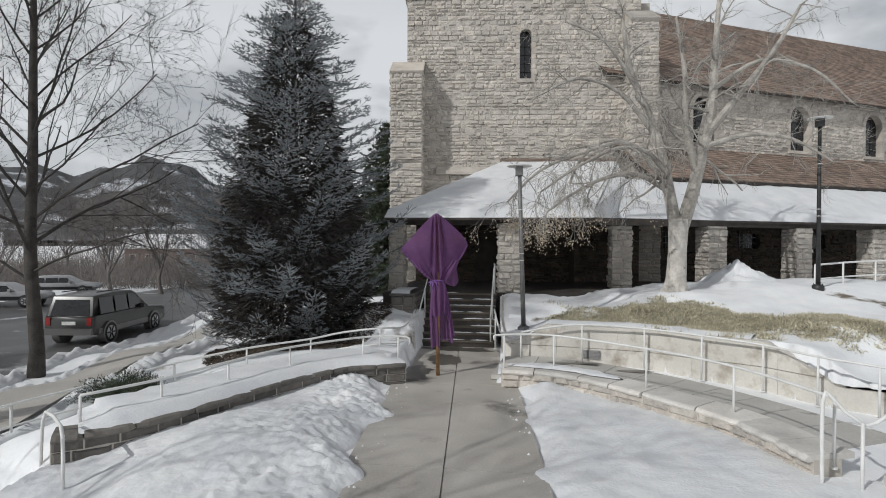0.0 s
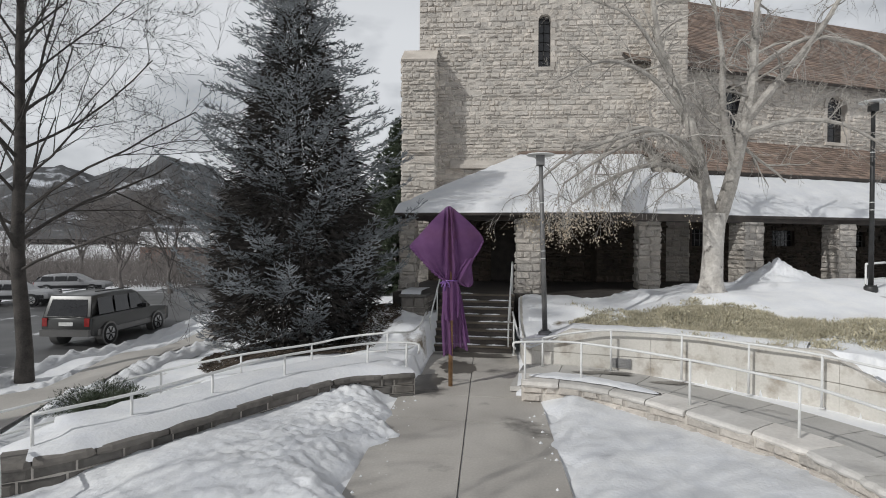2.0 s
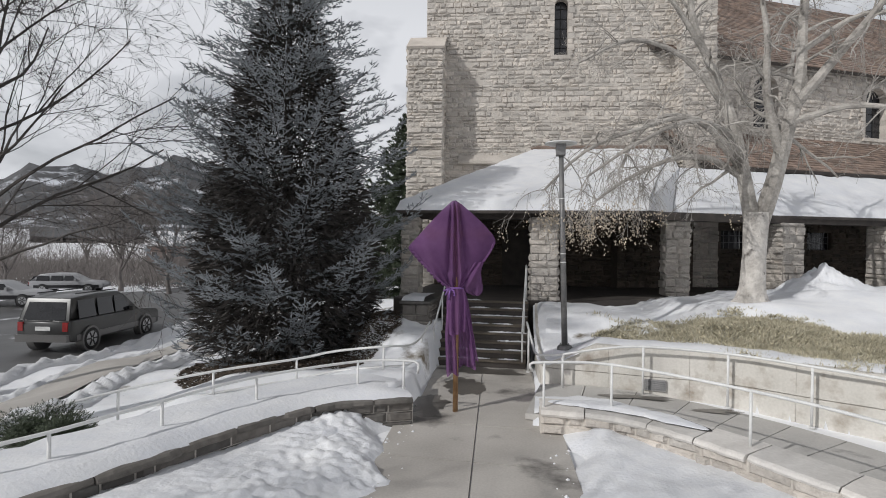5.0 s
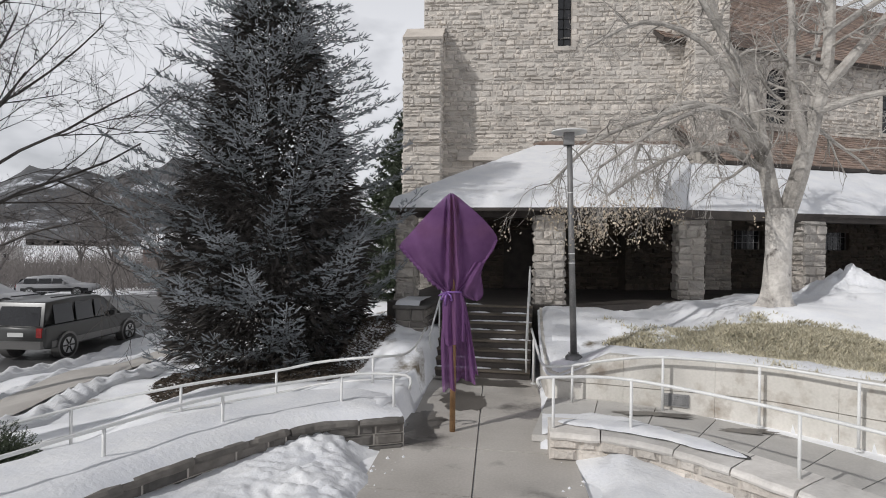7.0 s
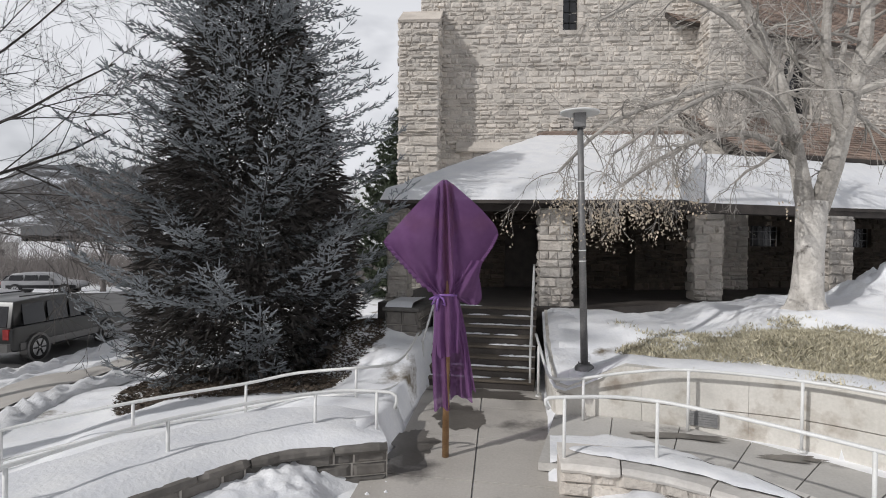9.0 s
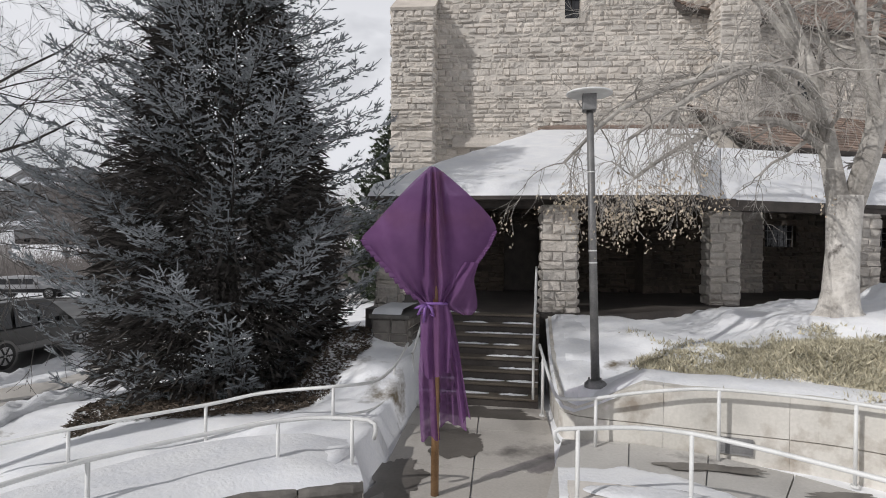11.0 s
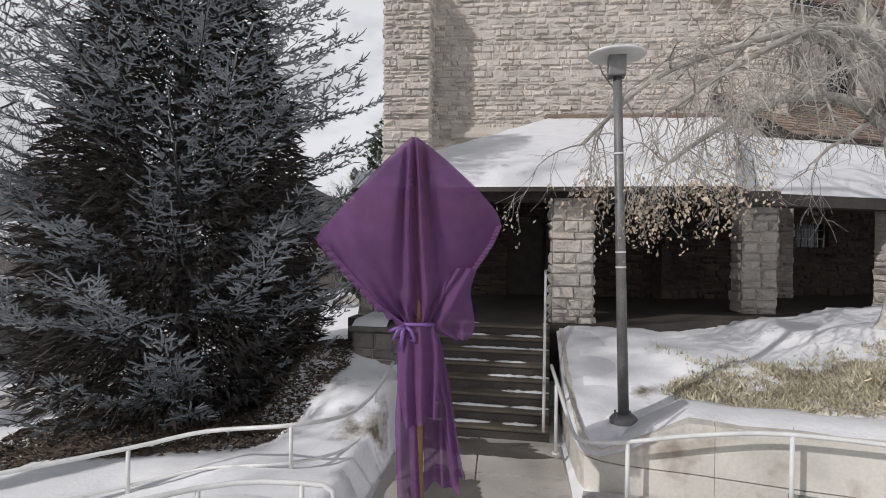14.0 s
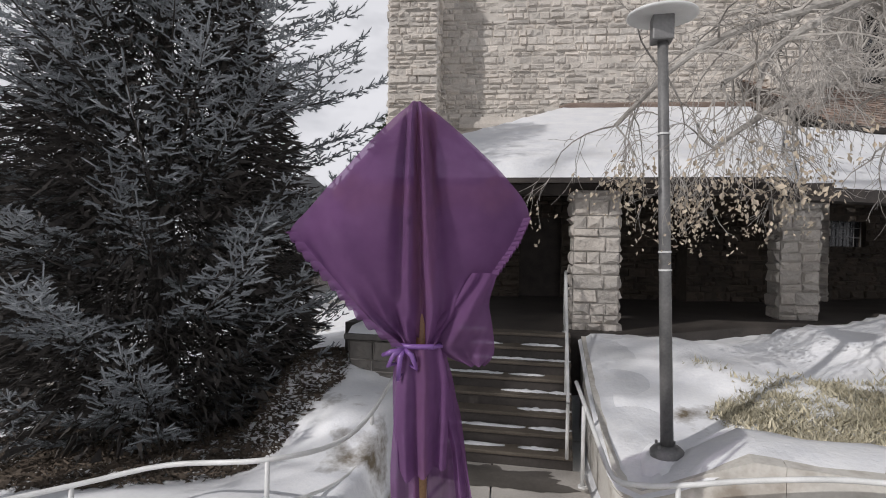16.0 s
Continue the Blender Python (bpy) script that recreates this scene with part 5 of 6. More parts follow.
leader_tree("street_tree", "tall dark leafless street tree with upswept branches", (-12.4, 14.3, -1.0), 14.5, 6, 0.2, DARKBARK)
GREYBARK = material("hazy_grey_bark", (0.1, 0.09, 0.085), (0.2, 0.18, 0.17), 0.9, 2.0, 20.0, 0.0)
first = bare_tree("far_tree", "leafless grey tree across the street", (-25, 38, -1.3), 9.5, 21, 0.8, GREYBARK, 0.17, 3, 6, 0.3, (3, 4), 0.014)
first["group"] = "far bare trees"
for x, y, s, a in ((-34, 44, 1.1, 40), (-41, 40, 0.9, 100), (-30, 56, 1.2, 160), (-46, 58, 1.2, 200), (-22, 62, 1.0, 250), (-38, 70, 1.3, 300), (-17, 70, 1.2, 20), (-52, 46, 1.0, 75), (-58, 66, 1.3, 130), (-27, 80, 1.4, 220), (-12, 85, 1.2, 330), (-48, 84, 1.5, 10)):
    c = copy_thing(first, Matrix.Translation((x, y, -1.6)) @ Matrix.Rotation(radians(a), 4, "Z") @ Matrix.Diagonal((s, s, s * 0.95, 1)))
    c.scale = (s, s, s * 0.95)
# twiggy hedge and scrub far off
rs = np.random.RandomState(3)
n = 70000
bx = rs.uniform(-75, -8, n)
by = rs.uniform(52, 110, n) + 0.15 * bx
bz = -1.7 + np.abs(rs.normal(0, 2.4, n)) * (0.8 + 0.5 * np.sin(bx * 0.5))
b = np.stack([bx, by, bz], 1)
w = rs.normal(0, 1, (n, 3)) * [0.5, 0.5, 1.0]
tagged(soup("scrub", np.stack([b, b + np.array([[0.05, 0, 0]]), b + w * 0.7], 1), GREYBARK), "grey leafless scrub and twigs far off", "scrub", kind="stuff")

n = 60000
bx = rs.uniform(-90, -6, n)
by = 56 + 0.2 * bx + rs.uniform(0, 7, n) + 9 * np.floor(rs.uniform(0, 4, n))
bz = -1.9 + rs.uniform(0, 1, n) * (1.3 + 0.7 * np.sin(bx * 0.37) + 0.5 * np.sin(bx * 1.3))
b = np.stack([bx, by, bz], 1)
w = rs.normal(0, 1, (n, 3)) * [0.35, 0.35, 0.7]
tagged(soup("hedge", np.stack([b, b + np.array([[0.09, 0, 0.02]]), b + w], 1), GREYBARK), "dense leafless hedge rows across the street", "hedge", kind="stuff")

# ---- distant hills ----
def hills(X, Y):
    d, a = np.hypot(X, Y), np.degrees(np.arctan2(X, Y))
    ridge = np.exp(-((d - 1500) / 420.0) ** 2)
    h = 150 + 32 * np.sin(a * 0.16 + 1.0) + 17 * np.sin(a * 0.55 + 2) + 8 * np.sin(a * 1.7) + 4 * np.sin(a * 4.1) + rough(X, Y, 14, 400, 5)
    return -6 + ridge * np.clip(h, 20, 400) * np.clip((2 - a) / 26, 0, 1)


height_sheet("backdrop", np.linspace(-2600, 300, 150), np.linspace(100, 2300, 120), hills, HILL, "distant wooded hillside with snowy clearings", "hill", keep=lambda X, Y: np.hypot(X, Y) > 800)


# ---- handrails ----
def handrail(name, label, line, posts, mid=None, r=0.024, ends=True, feet=None):
    """A steel rail through line (3D) with posts: (x, y, top, foot)."""
    h = thing(name, label, "handrail", tuple(line[0]))
    Build().tube(spline(line, 0.18), r, 10).object("top_rail", WHITE, h, True)
    if mid:
        Build().tube(spline([Vector(p) - Vector((0, 0, mid)) for p in line], 0.2), r * 0.8, 8).object("mid_rail", WHITE, h, True)
    for x, y, t, f in posts:
        p = Build().tube([(x, y, f), (x, y, t)], r * 0.95, 8).object("post", WHITE, h, True)
        Build().tube([(x, y, f - 0.01), (x, y, f + 0.015)], r * 2.1, 10).object("foot_plate", WHITE, p)
    return h


handrail("ramp_handrail", "white painted steel handrail along the retaining wall",
         [(0.7, 16.2, 1.02), (0.78, 15.5, 0.9), (0.88, 14.7, 0.74), (0.95, 14.3, 0.66), (1.12, 14.2, 0.66), (1.46, 14.17, 0.7), (2.1, 14.1, 0.84), (2.93, 13.98, 0.95), (4.33, 13.72, 0.93), (5.39, 13.02, 0.91), (6.42, 12.45, 0.84), (7.05, 11.6, 0.79), (7.8, 11.05, 0.74), (9.5, 10.1, 0.6), (12, 8.5, 0.4)],
         [(x, y, t, float(ramp_z(x, y)) - 0.02) for x, y, t in ((0.76, 15.6, 0.9), (1.46, 14.17, 0.69), (2.93, 13.98, 0.94), (4.33, 13.72, 0.92), (5.39, 13.02, 0.9), (6.42, 12.45, 0.83), (7.05, 11.6, 0.78), (7.8, 11.05, 0.73), (9.5, 10.1, 0.6))])
inner = [Vector((0.92, 11.98, 0.84)), Vector((0.88, 11.95, 0.95)), Vector((1.1, 12.0, 0.98))] + [Vector((p.x, p.y, 0.98 - 0.02 * i)) for i, p in enumerate(shifted(WALL_R, -0.3)[4::6])]
handrail("inner_handrail", "white steel handrail with a looped end on the low wall", inner, [(p.x, p.y, p.z, 0.0) for p in inner[2:]], r=0.022)
handrail("west_handrail", "white steel handrail curving down beside the snowy bank",
         [(-1.62, 16.2, 0.95), (-1.6, 15.2, 0.75), (-1.68, 14.4, 0.7), (-2.02, 13.65, 0.79), (-3.0, 13.62, 0.66), (-3.7, 13.32, 0.53), (-4.85, 12.3, 0.45), (-6.1, 11.45, 0.24), (-7.0, 10.3, 0.05), (-7.7, 9.05, -0.05), (-8.3, 7.4, -0.15)],
         [(x, y, t, float(ground_z(np.array([x]), np.array([y]))[0]) - 0.05) for x, y, t in ((-1.62, 15.3, 0.76), (-2.02, 13.65, 0.79), (-3.7, 13.32, 0.53), (-4.85, 12.3, 0.45), (-6.1, 11.45, 0.24), (-7.0, 10.3, 0.05), (-7.7, 9.05, -0.05))], mid=0.4)
inl = [Vector((-1.02, 12.3, 0.62)), Vector((-1.0, 12.26, 0.8)), Vector((-1.25, 12.25, 0.84))] + [Vector((p.x, p.y, 0.84 - 0.03 * i)) for i, p in enumerate(shifted(WALL_L, 0.5)[3::5])]
handrail("inner_handrail", "white steel handrail with a looped end behind the low wall", inl, [(p.x, p.y, p.z, 0.25) for p in inl[2:]], r=0.022)
for x, label in ((0.6, "white steel stair handrail with a looped top"), (-1.5, "white steel stair handrail beside the snow heap")):
    handrail("stair_handrail", label, [(x, 18.75, 1.35), (x, 18.75, 2.15), (x, 18.7, 2.22), (x, 18.35, 2.22), (x, 18.28, 2.16), (x, 16.2, 0.88), (x, 16.1, 0.8), (x, 16.1, 0.1)], [(x, 18.3, 2.15, PORCH_Z), (x, 17.2, 1.48, 0.5)], r=0.022)
handrail("step_handrail", "short white steel handrail beside the stone wall end", [(-4.1, 6.25, -0.3), (-4.15, 6.3, 0.5), (-4.35, 6.45, 0.62), (-4.75, 6.75, 0.62), (-4.9, 6.8, 0.5), (-4.95, 6.8, -0.6)], [(-4.1, 6.25, 0.5, -0.6)], r=0.022)
handrail("step_handrail", "white steel handrail beside the concrete steps", [(5.2, 7.75, -0.2), (5.2, 7.75, 0.95), (5.3, 7.75, 1.0), (5.6, 7.6, 0.7), (6.1, 7.6, 1.0), (7.2, 7.6, 1.4)], [(5.55, 7.55, 0.75, -0.3), (6.6, 7.6, 1.2, 0.0)], r=0.024)
handrail("far_handrail", "white steel railing along the side ramp by the porch", [(10.6, 19.0, 2.3), (12.2, 19.6, 2.4), (14.5, 20.4, 2.45), (18, 21.8, 2.5)], [(x, y, t, 1.4) for x, y, t in ((10.6, 19.0, 2.3), (11.6, 19.35, 2.36), (12.8, 19.8, 2.41), (14.5, 20.4, 2.45), (16.2, 21.1, 2.47))], mid=0.45, r=0.03)

# ---- concrete steps and pier at the ends of the low walls ----
steps = tagged(new("side_steps"), "pale concrete steps beyond the low wall", "stairs", kind="structure")
for k in range(4):
    Build().box((5.75 + 0.05 * k, 6.2 + 0.38 * k, -0.6), (8.6, 6.6 + 0.38 * k, -0.3 + 0.12 * k)).object("step", CONCRETE, steps)


# ---- lamps ----
def lamp_post(place, height, mat, label, lean=0.0):
    lp = thing("street_lamp", label, "lamp post", place)
    P = Vector(place)

    def up(z):
        return P + Vector((lean * z / height, 0, z))

    Build().tube([up(-0.1), up(0.1), up(0.135), up(0.15)], [0.165, 0.16, 0.125, 0.085], 20).object("base", mat, lp, True)
    pole = Build().tube([up(0.1), up(height * 0.5), up(height - 0.3)], [0.064, 0.057, 0.05], 16).object("pole", mat, lp, True)
    for z in (0.42, 0.46, 0.72):
        Build().tube([up(height * z), up(height * z + 0.018)], 0.062, 14).object("collar", WHITE, pole)
    for k in range(4):
        a = math.tau * (k + 0.5) / 4
        Build().tube([up(0.13) + Vector((0.12 * math.cos(a), 0.12 * math.sin(a), 0)), up(0.165) + Vector((0.12 * math.cos(a), 0.12 * math.sin(a), 0))], 0.014, 6).object("bolt", mat, lp)
    T = up(height)
    bevel(Build().box((T.x - 0.1, T.y - 0.1, T.z - 0.34), (T.x + 0.1, T.y + 0.1, T.z - 0.06)).object("lamp_box", mat, lp), 0.015)
    Build().tube([T + Vector((0, 0, z)) for z in (-0.1, -0.09, -0.07, -0.06)], [0.31, 0.335, 0.33, 0.27], 32).object("hood", WHITE, lp, True, "thin pale round hood")
    return lp


lamp_post((1.53, 15.0, 0.6), 4.45, GREYMETAL, "grey steel lamp post with a flat round hood in the snow", -0.14)
lamp_post((10.3, 18.2, 1.6), 5.2, DARKMETAL, "dark slim lamp post by the side ramp")

# vent grille in the retaining wall
vent = thing("wall_vent", "small painted louvred vent in the concrete wall", "vent", (3.25, 14.0, 0.18))
vp = min(RETAIN, key=lambda p: (p - Vector((3.2, 14.1, 0))).length)
vd = Vector((0.98, -0.19, 0))
vr = Vector((-0.19, -0.98, 0))
for k in range(6):
    Build().add([vp + vd * a + vr * b + UP * c for a in (-0.2, 0.2) for b, c in ((0.01, 0.1 + 0.035 * k), (0.04, 0.1 + 0.035 * k), (0.025, 0.13 + 0.035 * k), (0.005, 0.13 + 0.035 * k))], [(0, 1, 5, 4), (1, 2, 6, 5), (2, 3, 7, 6), (3, 0, 4, 7), (3, 2, 1, 0), (4, 5, 6, 7)]).object("louvre", GREYMETAL, vent)


# ---- snow heaps on the forecourt ----
def clumps(X, Y):
    """Broken lumps of shovelled snow."""
    out = np.zeros(X.shape)
    for i in np.ndindex(X.shape):
        p = Vector((X[i], Y[i], 0.0))
        q = p + Vector((noise.noise(p * 3.0), noise.noise(p * 3.0 + Vector((7, 3, 0))), 0)) * 0.2
        d = noise.voronoi(q * 3.3)[0]
        e = noise.voronoi(q * 8.0)[0]
        out[i] = 0.07 * noise.noise(p * 1.1) + 0.075 * (0.45 - d[0]) + 0.05 * (0.4 - e[0]) + 0.03 * noise.noise(p * 9) + 0.018 * noise.noise(p * 23)
    return out


def heap_left(X, Y):
    e = (axis(Y) - 1.2) - X + 0.22 * np.sin(Y * 2.1) + 0.12 * np.sin(Y * 5.3 + 1)
    t = np.clip(e / 0.75, 0, 1)
    near = np.clip((12.3 - Y) / 0.8, 0, 1) * np.clip((Y - 4.9) / 0.8, 0, 1)
    prof = np.sin(t * math.pi / 2) ** 0.8
    top = 0.36 + 0.06 * np.sin(Y * 1.1) - 0.16 * np.clip((X - (axis(Y) - 3.6)) * -1, 0, 1) - 0.2 * np.clip((7.4 - Y) / 1.5, 0, 1)
    return WALK_Z - 0.09 + (top * prof + clumps(X, Y) * np.clip(t * 2.5, 0, 1) * (0.35 + 0.9 * np.clip(1.9 - e, 0, 1))) * near


def heap_right(X, Y):
    e = X - (axis(Y) + 1.25) + 0.18 * np.sin(Y * 2.7) + 0.09 * np.sin(Y * 6.1)
    t = np.clip(e / 0.5, 0, 1)
    near = np.clip((12.9 - Y) / 0.6, 0, 1)
    wall = np.min([np.hypot(X - p.x, Y - p.y) for p in WALL_R[::2]], 0)
    bank = 0.13 * np.clip(1.15 - wall / 1.3, 0, 1) * np.clip((X - 1.35) / 0.5, 0, 1) * np.clip((2.9 - X) / 0.9, 0, 1)
    return WALK_Z - 0.09 + ((0.12 + bank) * np.sin(t * math.pi / 2) ** 0.7 + rough(X, Y, 0.03, 1.4, 7) * t) * near


plz = [(-1.0, 12.6), (-1.0, 12.2)] + [(p.x, p.y) for p in shifted(WALL_L, 0.12)] + [(-5, 5), (-5, -4), (7.5, -4), (6.2, 7.8)] + [(p.x, p.y) for p in reversed(shifted(WALL_R, -0.12))] + [(1.2, 12.9)]
height_sheet("snow_heap", np.arange(-5.2, 0.4, 0.04), np.arange(4.6, 12.8, 0.04), heap_left, SNOW, "lumpy shovelled snow heap beside the walkway", "snow", "stuff", keep=lambda X, Y: inside(X, Y, plz))
height_sheet("snow_heap", np.arange(0.9, 7.5, 0.08), np.arange(-4, 13, 0.08), heap_right, SNOW, "smooth untrodden snow on the forecourt", "snow", "stuff", keep=lambda X, Y: inside(X, Y, plz))
# clods thrown off the shovelled edge and snow lying on treads
rs = np.random.RandomState(9)
clods = Build()
for _ in range(90):
    y = rs.uniform(5.5, 12.4)
    x = axis(y) - 1.12 + rs.normal(0, 0.12) if rs.rand() < 0.6 else axis(y) + 1.2 + rs.normal(0, 0.1)
    s = 0.008 + 0.03 * rs.rand() ** 3
    q = [Vector((x, y, WALK_Z)) + Vector(v) * s for v in ((-1, 0, -0.2), (0, -1, -0.2), (1, 0, -0.2), (0, 1, -0.2), (0.1, 0, 0.8))]
    clods.add(q, [(0, 1, 4), (1, 2, 4), (2, 3, 4), (3, 0, 4)])
tagged(clods.object("snow_clods", SNOW), "small clods of snow scattered on the walkway", "snow", kind="stuff")
for k in range(RISES):
    y, z = ST[1] + k * run, WALK_Z + (k + 1) * rise
    for j in range(rs.randint(2, 5)):
        x0 = rs.uniform(ST[0][0], ST[0][1] - 0.3)
        w = min(rs.uniform(0.25, 0.9), ST[0][1] - x0)
        bd, m = Build(), 10
        for i in range(m + 1):
            t = i / m
            hw = 0.05 * math.sin(math.pi * t) ** 0.5 * rs.uniform(0.6, 1.2) + 0.004
            hh = 0.026 * math.sin(math.pi * t) ** 0.6 * rs.uniform(0.6, 1.3)
            yy = y + run - 0.09
            bd.v += [(x0 + w * t, yy - hw, z), (x0 + w * t, yy - hw * 0.5, z + hh * 0.9), (x0 + w * t, yy + hw * 0.4, z + hh), (x0 + w * t, yy + 0.06, z)]
        for i in range(m):
            bd.f += [(i * 4 + q, i * 4 + 4 + q, i * 4 + 5 + q, i * 4 + 1 + q) for q in range(3)]
        tagged(bd.object("snow_patch", SNOW, smooth=True), "strip of melting snow on a stair tread", "snow", "snow on the steps")


# blanket on the back of the low west wall and its cap
def cap_snow(line, off0, off1, z0, thick, label, a=0, b=None, seed=2):
    pts = shifted(line, 0)[a:b]
    bd, n = Build(), 9
    r = np.random.RandomState(seed)
    for i, p in enumerate(pts):
        d = pts[min(i + 1, len(pts) - 1)] - pts[max(i - 1, 0)]
        rr = Vector((d.y, -d.x, 0)).normalized()
        end = min(1, min(i, len(pts) - 1 - i) / 2)
        for k in range(n):
            t = k / (n - 1)
            q = p + rr * (off0 + (off1 - off0) * t + (r.uniform(-0.03, 0.03) if k == 0 else 0))
            bd.v.append((q.x, q.y, z0 + end * thick * min(1, math.sin(math.pi * min(0.5, t * 2) ) + 0.02) * r.uniform(0.85, 1.15) - (0.02 if k in (0,) else 0)))
    for i in range(len(pts) - 1):
        bd.f += [(i * n + k, i * n + k + 1, (i + 1) * n + k + 1, (i + 1) * n + k) for k in range(n - 1)]
    return tagged(bd.object("snow_blanket", SNOW, smooth=True), label, "snow", kind="stuff")


cap_snow(WALL_L, -0.02, 1.2, 0.335, 0.13, "rounded snow blanket lying on the wall cap", 0, -1)


def cap_patch(name, mat, line, a, b, mid, half, z, thick, label, seed):
    """A lens of thawing snow, or its wet rim, lying along a wall cap."""
    pts = shifted(line, 0)
    m, n, bd = 40, 8, Build()
    for i in range(m + 1):
        s = i / m
        u = (a + (b - a) * s)
        k = min(int(u), len(pts) - 2)
        p, d = pts[k].lerp(pts[k + 1], u - k), pts[k + 1] - pts[k]
        rr = Vector((d.y, -d.x, 0)).normalized()
        w = half * math.sin(math.pi * min(0.999, max(0.001, s))) ** 0.45 * (1 + 0.25 * noise.noise(Vector((s * 7, seed, 0))) + 0.12 * noise.noise(Vector((s * 21, seed, 3))))
        for j in range(n + 1):
            t = -1 + 2 * j / n
            q = p + rr * (mid + w * t)
            bd.v.append((q.x, q.y, z - 0.03 * max(0, p.x - 2) + thick * max(0, 1 - t ** 4) * (w / half) * (1 + 0.3 * noise.noise(Vector((q.x * 5, q.y * 5, 0))))))
    for i in range(m):
        bd.f += [(i * (n + 1) + j, i * (n + 1) + j + 1, (i + 1) * (n + 1) + j + 1, (i + 1) * (n + 1) + j) for j in range(n)]
    return tagged(bd.object(name, mat, smooth=True), label, "snow" if mat is SNOW else "wet patch", kind="stuff")


cap_patch("wet_rim", WET, WALL_R, 1.0, 8.25, -0.4, 0.235, 0.292, 0.0, "dark meltwater rim round the snow on the wall cap", 4)
cap_patch("snow_blanket", SNOW, WALL_R, 0.6, 8.1, -0.4, 0.225, 0.293, 0.04, "thin melting snow on the wall cap", 4)

# ---- dead groundcover on the bank ----
rs = np.random.RandomState(12)
n = 30000
cx, cy = rs.uniform(2.3, 9.5, n), rs.uniform(12.9, 17.4, n)
m = (np.sin(cx * 1.3 + 0.6) * 0.35 + np.sin(cx * 3.1 + cy * 2) * 0.22 + np.sin(cy * 4.0 - cx) * 0.15 - np.abs(cy - 16.0 + 0.3 * (cx - 2.6)) * 0.75 + 0.55 + 0.3 * np.sin(cx * 7 + 3 * np.sin(cy * 5)) * np.sin(cy * 8 + cx) > rs.normal(0, 0.3, n)) & (cx > 2.5 + 0.3 * np.sin(cy * 5)) & ~inside(cx, cy, ramp)
cx, cy = cx[m], cy[m]
cz = snowy(cx, cy)
root = np.stack([cx, cy, cz], 1)
tri = []
for _ in range(10):
    lean = rs.normal(0, 0.05, (len(root), 3))
    lean[:, 2] = rs.uniform(0.01, 0.1, len(root))
    off = rs.normal(0, 0.07, (len(root), 3)) * [1, 1, 0]
    w = rs.normal(0, 0.009, (len(root), 3)) * [1, 1, 0.2]
    tri.append(np.stack([root + off - w, root + off + w, root + off + lean], 1))
tagged(soup("groundcover", np.concatenate(tri), STRAW), "matted dead straw-coloured groundcover showing through the snow", "groundcover", kind="stuff")

# litter and soil under the spruce
n = 20000
ang, rad = rs.uniform(0, math.tau, n), 2.7 * np.sqrt(rs.uniform(0, 1, n))
lx, ly = -5.2 + rad * np.cos(ang) * 1.05, 16.2 + rad * np.sin(ang) * 0.8
k = ~(inside(lx, ly, plaza)) & (lx < -2.2)
root = np.stack([lx, ly, snowy(lx, ly) + 0.01], 1)[k]
a, b = rs.normal(0, 0.05, root.shape), rs.normal(0, 0.05, root.shape)
a[:, 2], b[:, 2] = np.abs(a[:, 2]) * 0.5, np.abs(b[:, 2]) * 0.5
tagged(soup("needle_litter", np.stack([root, root + a, root + b], 1), SOIL), "dark needle litter and twigs under the spruce", "litter", kind="stuff")


def gnd(x, y):
    return float(ground_z(np.array([x]), np.array([y]))[0])


# wet ground on the walkway; the stair-foot patch also paints the shade there
def puddle(cx, cy, rx, ry, z, seed, label):
    r = np.random.RandomState(seed)
    ph = r.uniform(0, math.tau, 4)
    pts = [(cx + rx * math.cos(a) * k, cy + ry * math.sin(a) * k, z) for a, k in ((a, 1 + 0.16 * math.sin(2 * a + ph[0]) + 0.12 * math.sin(5 * a + ph[1]) + 0.07 * math.sin(9 * a + ph[2]) + 0.35 * noise.noise(Vector((math.cos(a) * 2.2, math.sin(a) * 2.2, seed))) + 0.16 * noise.noise(Vector((math.cos(a) * 7, math.sin(a) * 7, seed)))) for a in np.linspace(0, math.tau, 120, endpoint=False))]
    return tagged(Build().add(pts, [tuple(range(120))]).object("puddle", WETCON), label, "puddle", kind="stuff")


puddle(-0.3, 15.85, 0.85, 0.32, WALK_Z + 0.008, 1, "wet patch at the stair foot with the shade put into its colour")
puddle(-0.95, 13.0, 0.3, 0.65, WALK_Z + 0.008, 2, "dark meltwater on the walkway")
puddle(-0.5, 14.4, 0.45, 0.6, WALK_Z + 0.008, 3, "dark meltwater on the walkway")


# snow and meltwater left on the ramp paving
def ramp_snow(X, Y):
    d = np.hypot((X - 1.75) / 1.25, (Y - 12.75 + 0.25 * (X - 1.75)) / 0.62) + rough(X, Y, 0.22, 1.6, 33)
    return ramp_z(X, Y) - 0.02 + np.clip(1.15 - d, 0, 0.25) * 0.3 + rough(X, Y, 0.008, 4, 12)


height_sheet("snow_patch", np.arange(0.95, 3.3, 0.05), np.arange(11.9, 13.7, 0.05), ramp_snow, SNOW, "thin thawing snow left on the ramp paving", "snow", "stuff", keep=lambda X, Y: np.hypot((X - 1.75) / 1.25, (Y - 12.75 + 0.25 * (X - 1.75)) / 0.62) + rough(X, Y, 0.22, 1.6, 33) < 1.12)
for px0, py0, rx0, ry0, sd in ((2.75, 13.65, 0.55, 0.14, 5), (4.0, 13.25, 0.4, 0.12, 6)):
    puddle(px0, py0, rx0, ry0, float(ramp_z(px0, py0)) + 0.02, sd, "dark meltwater at the foot of the retaining wall")


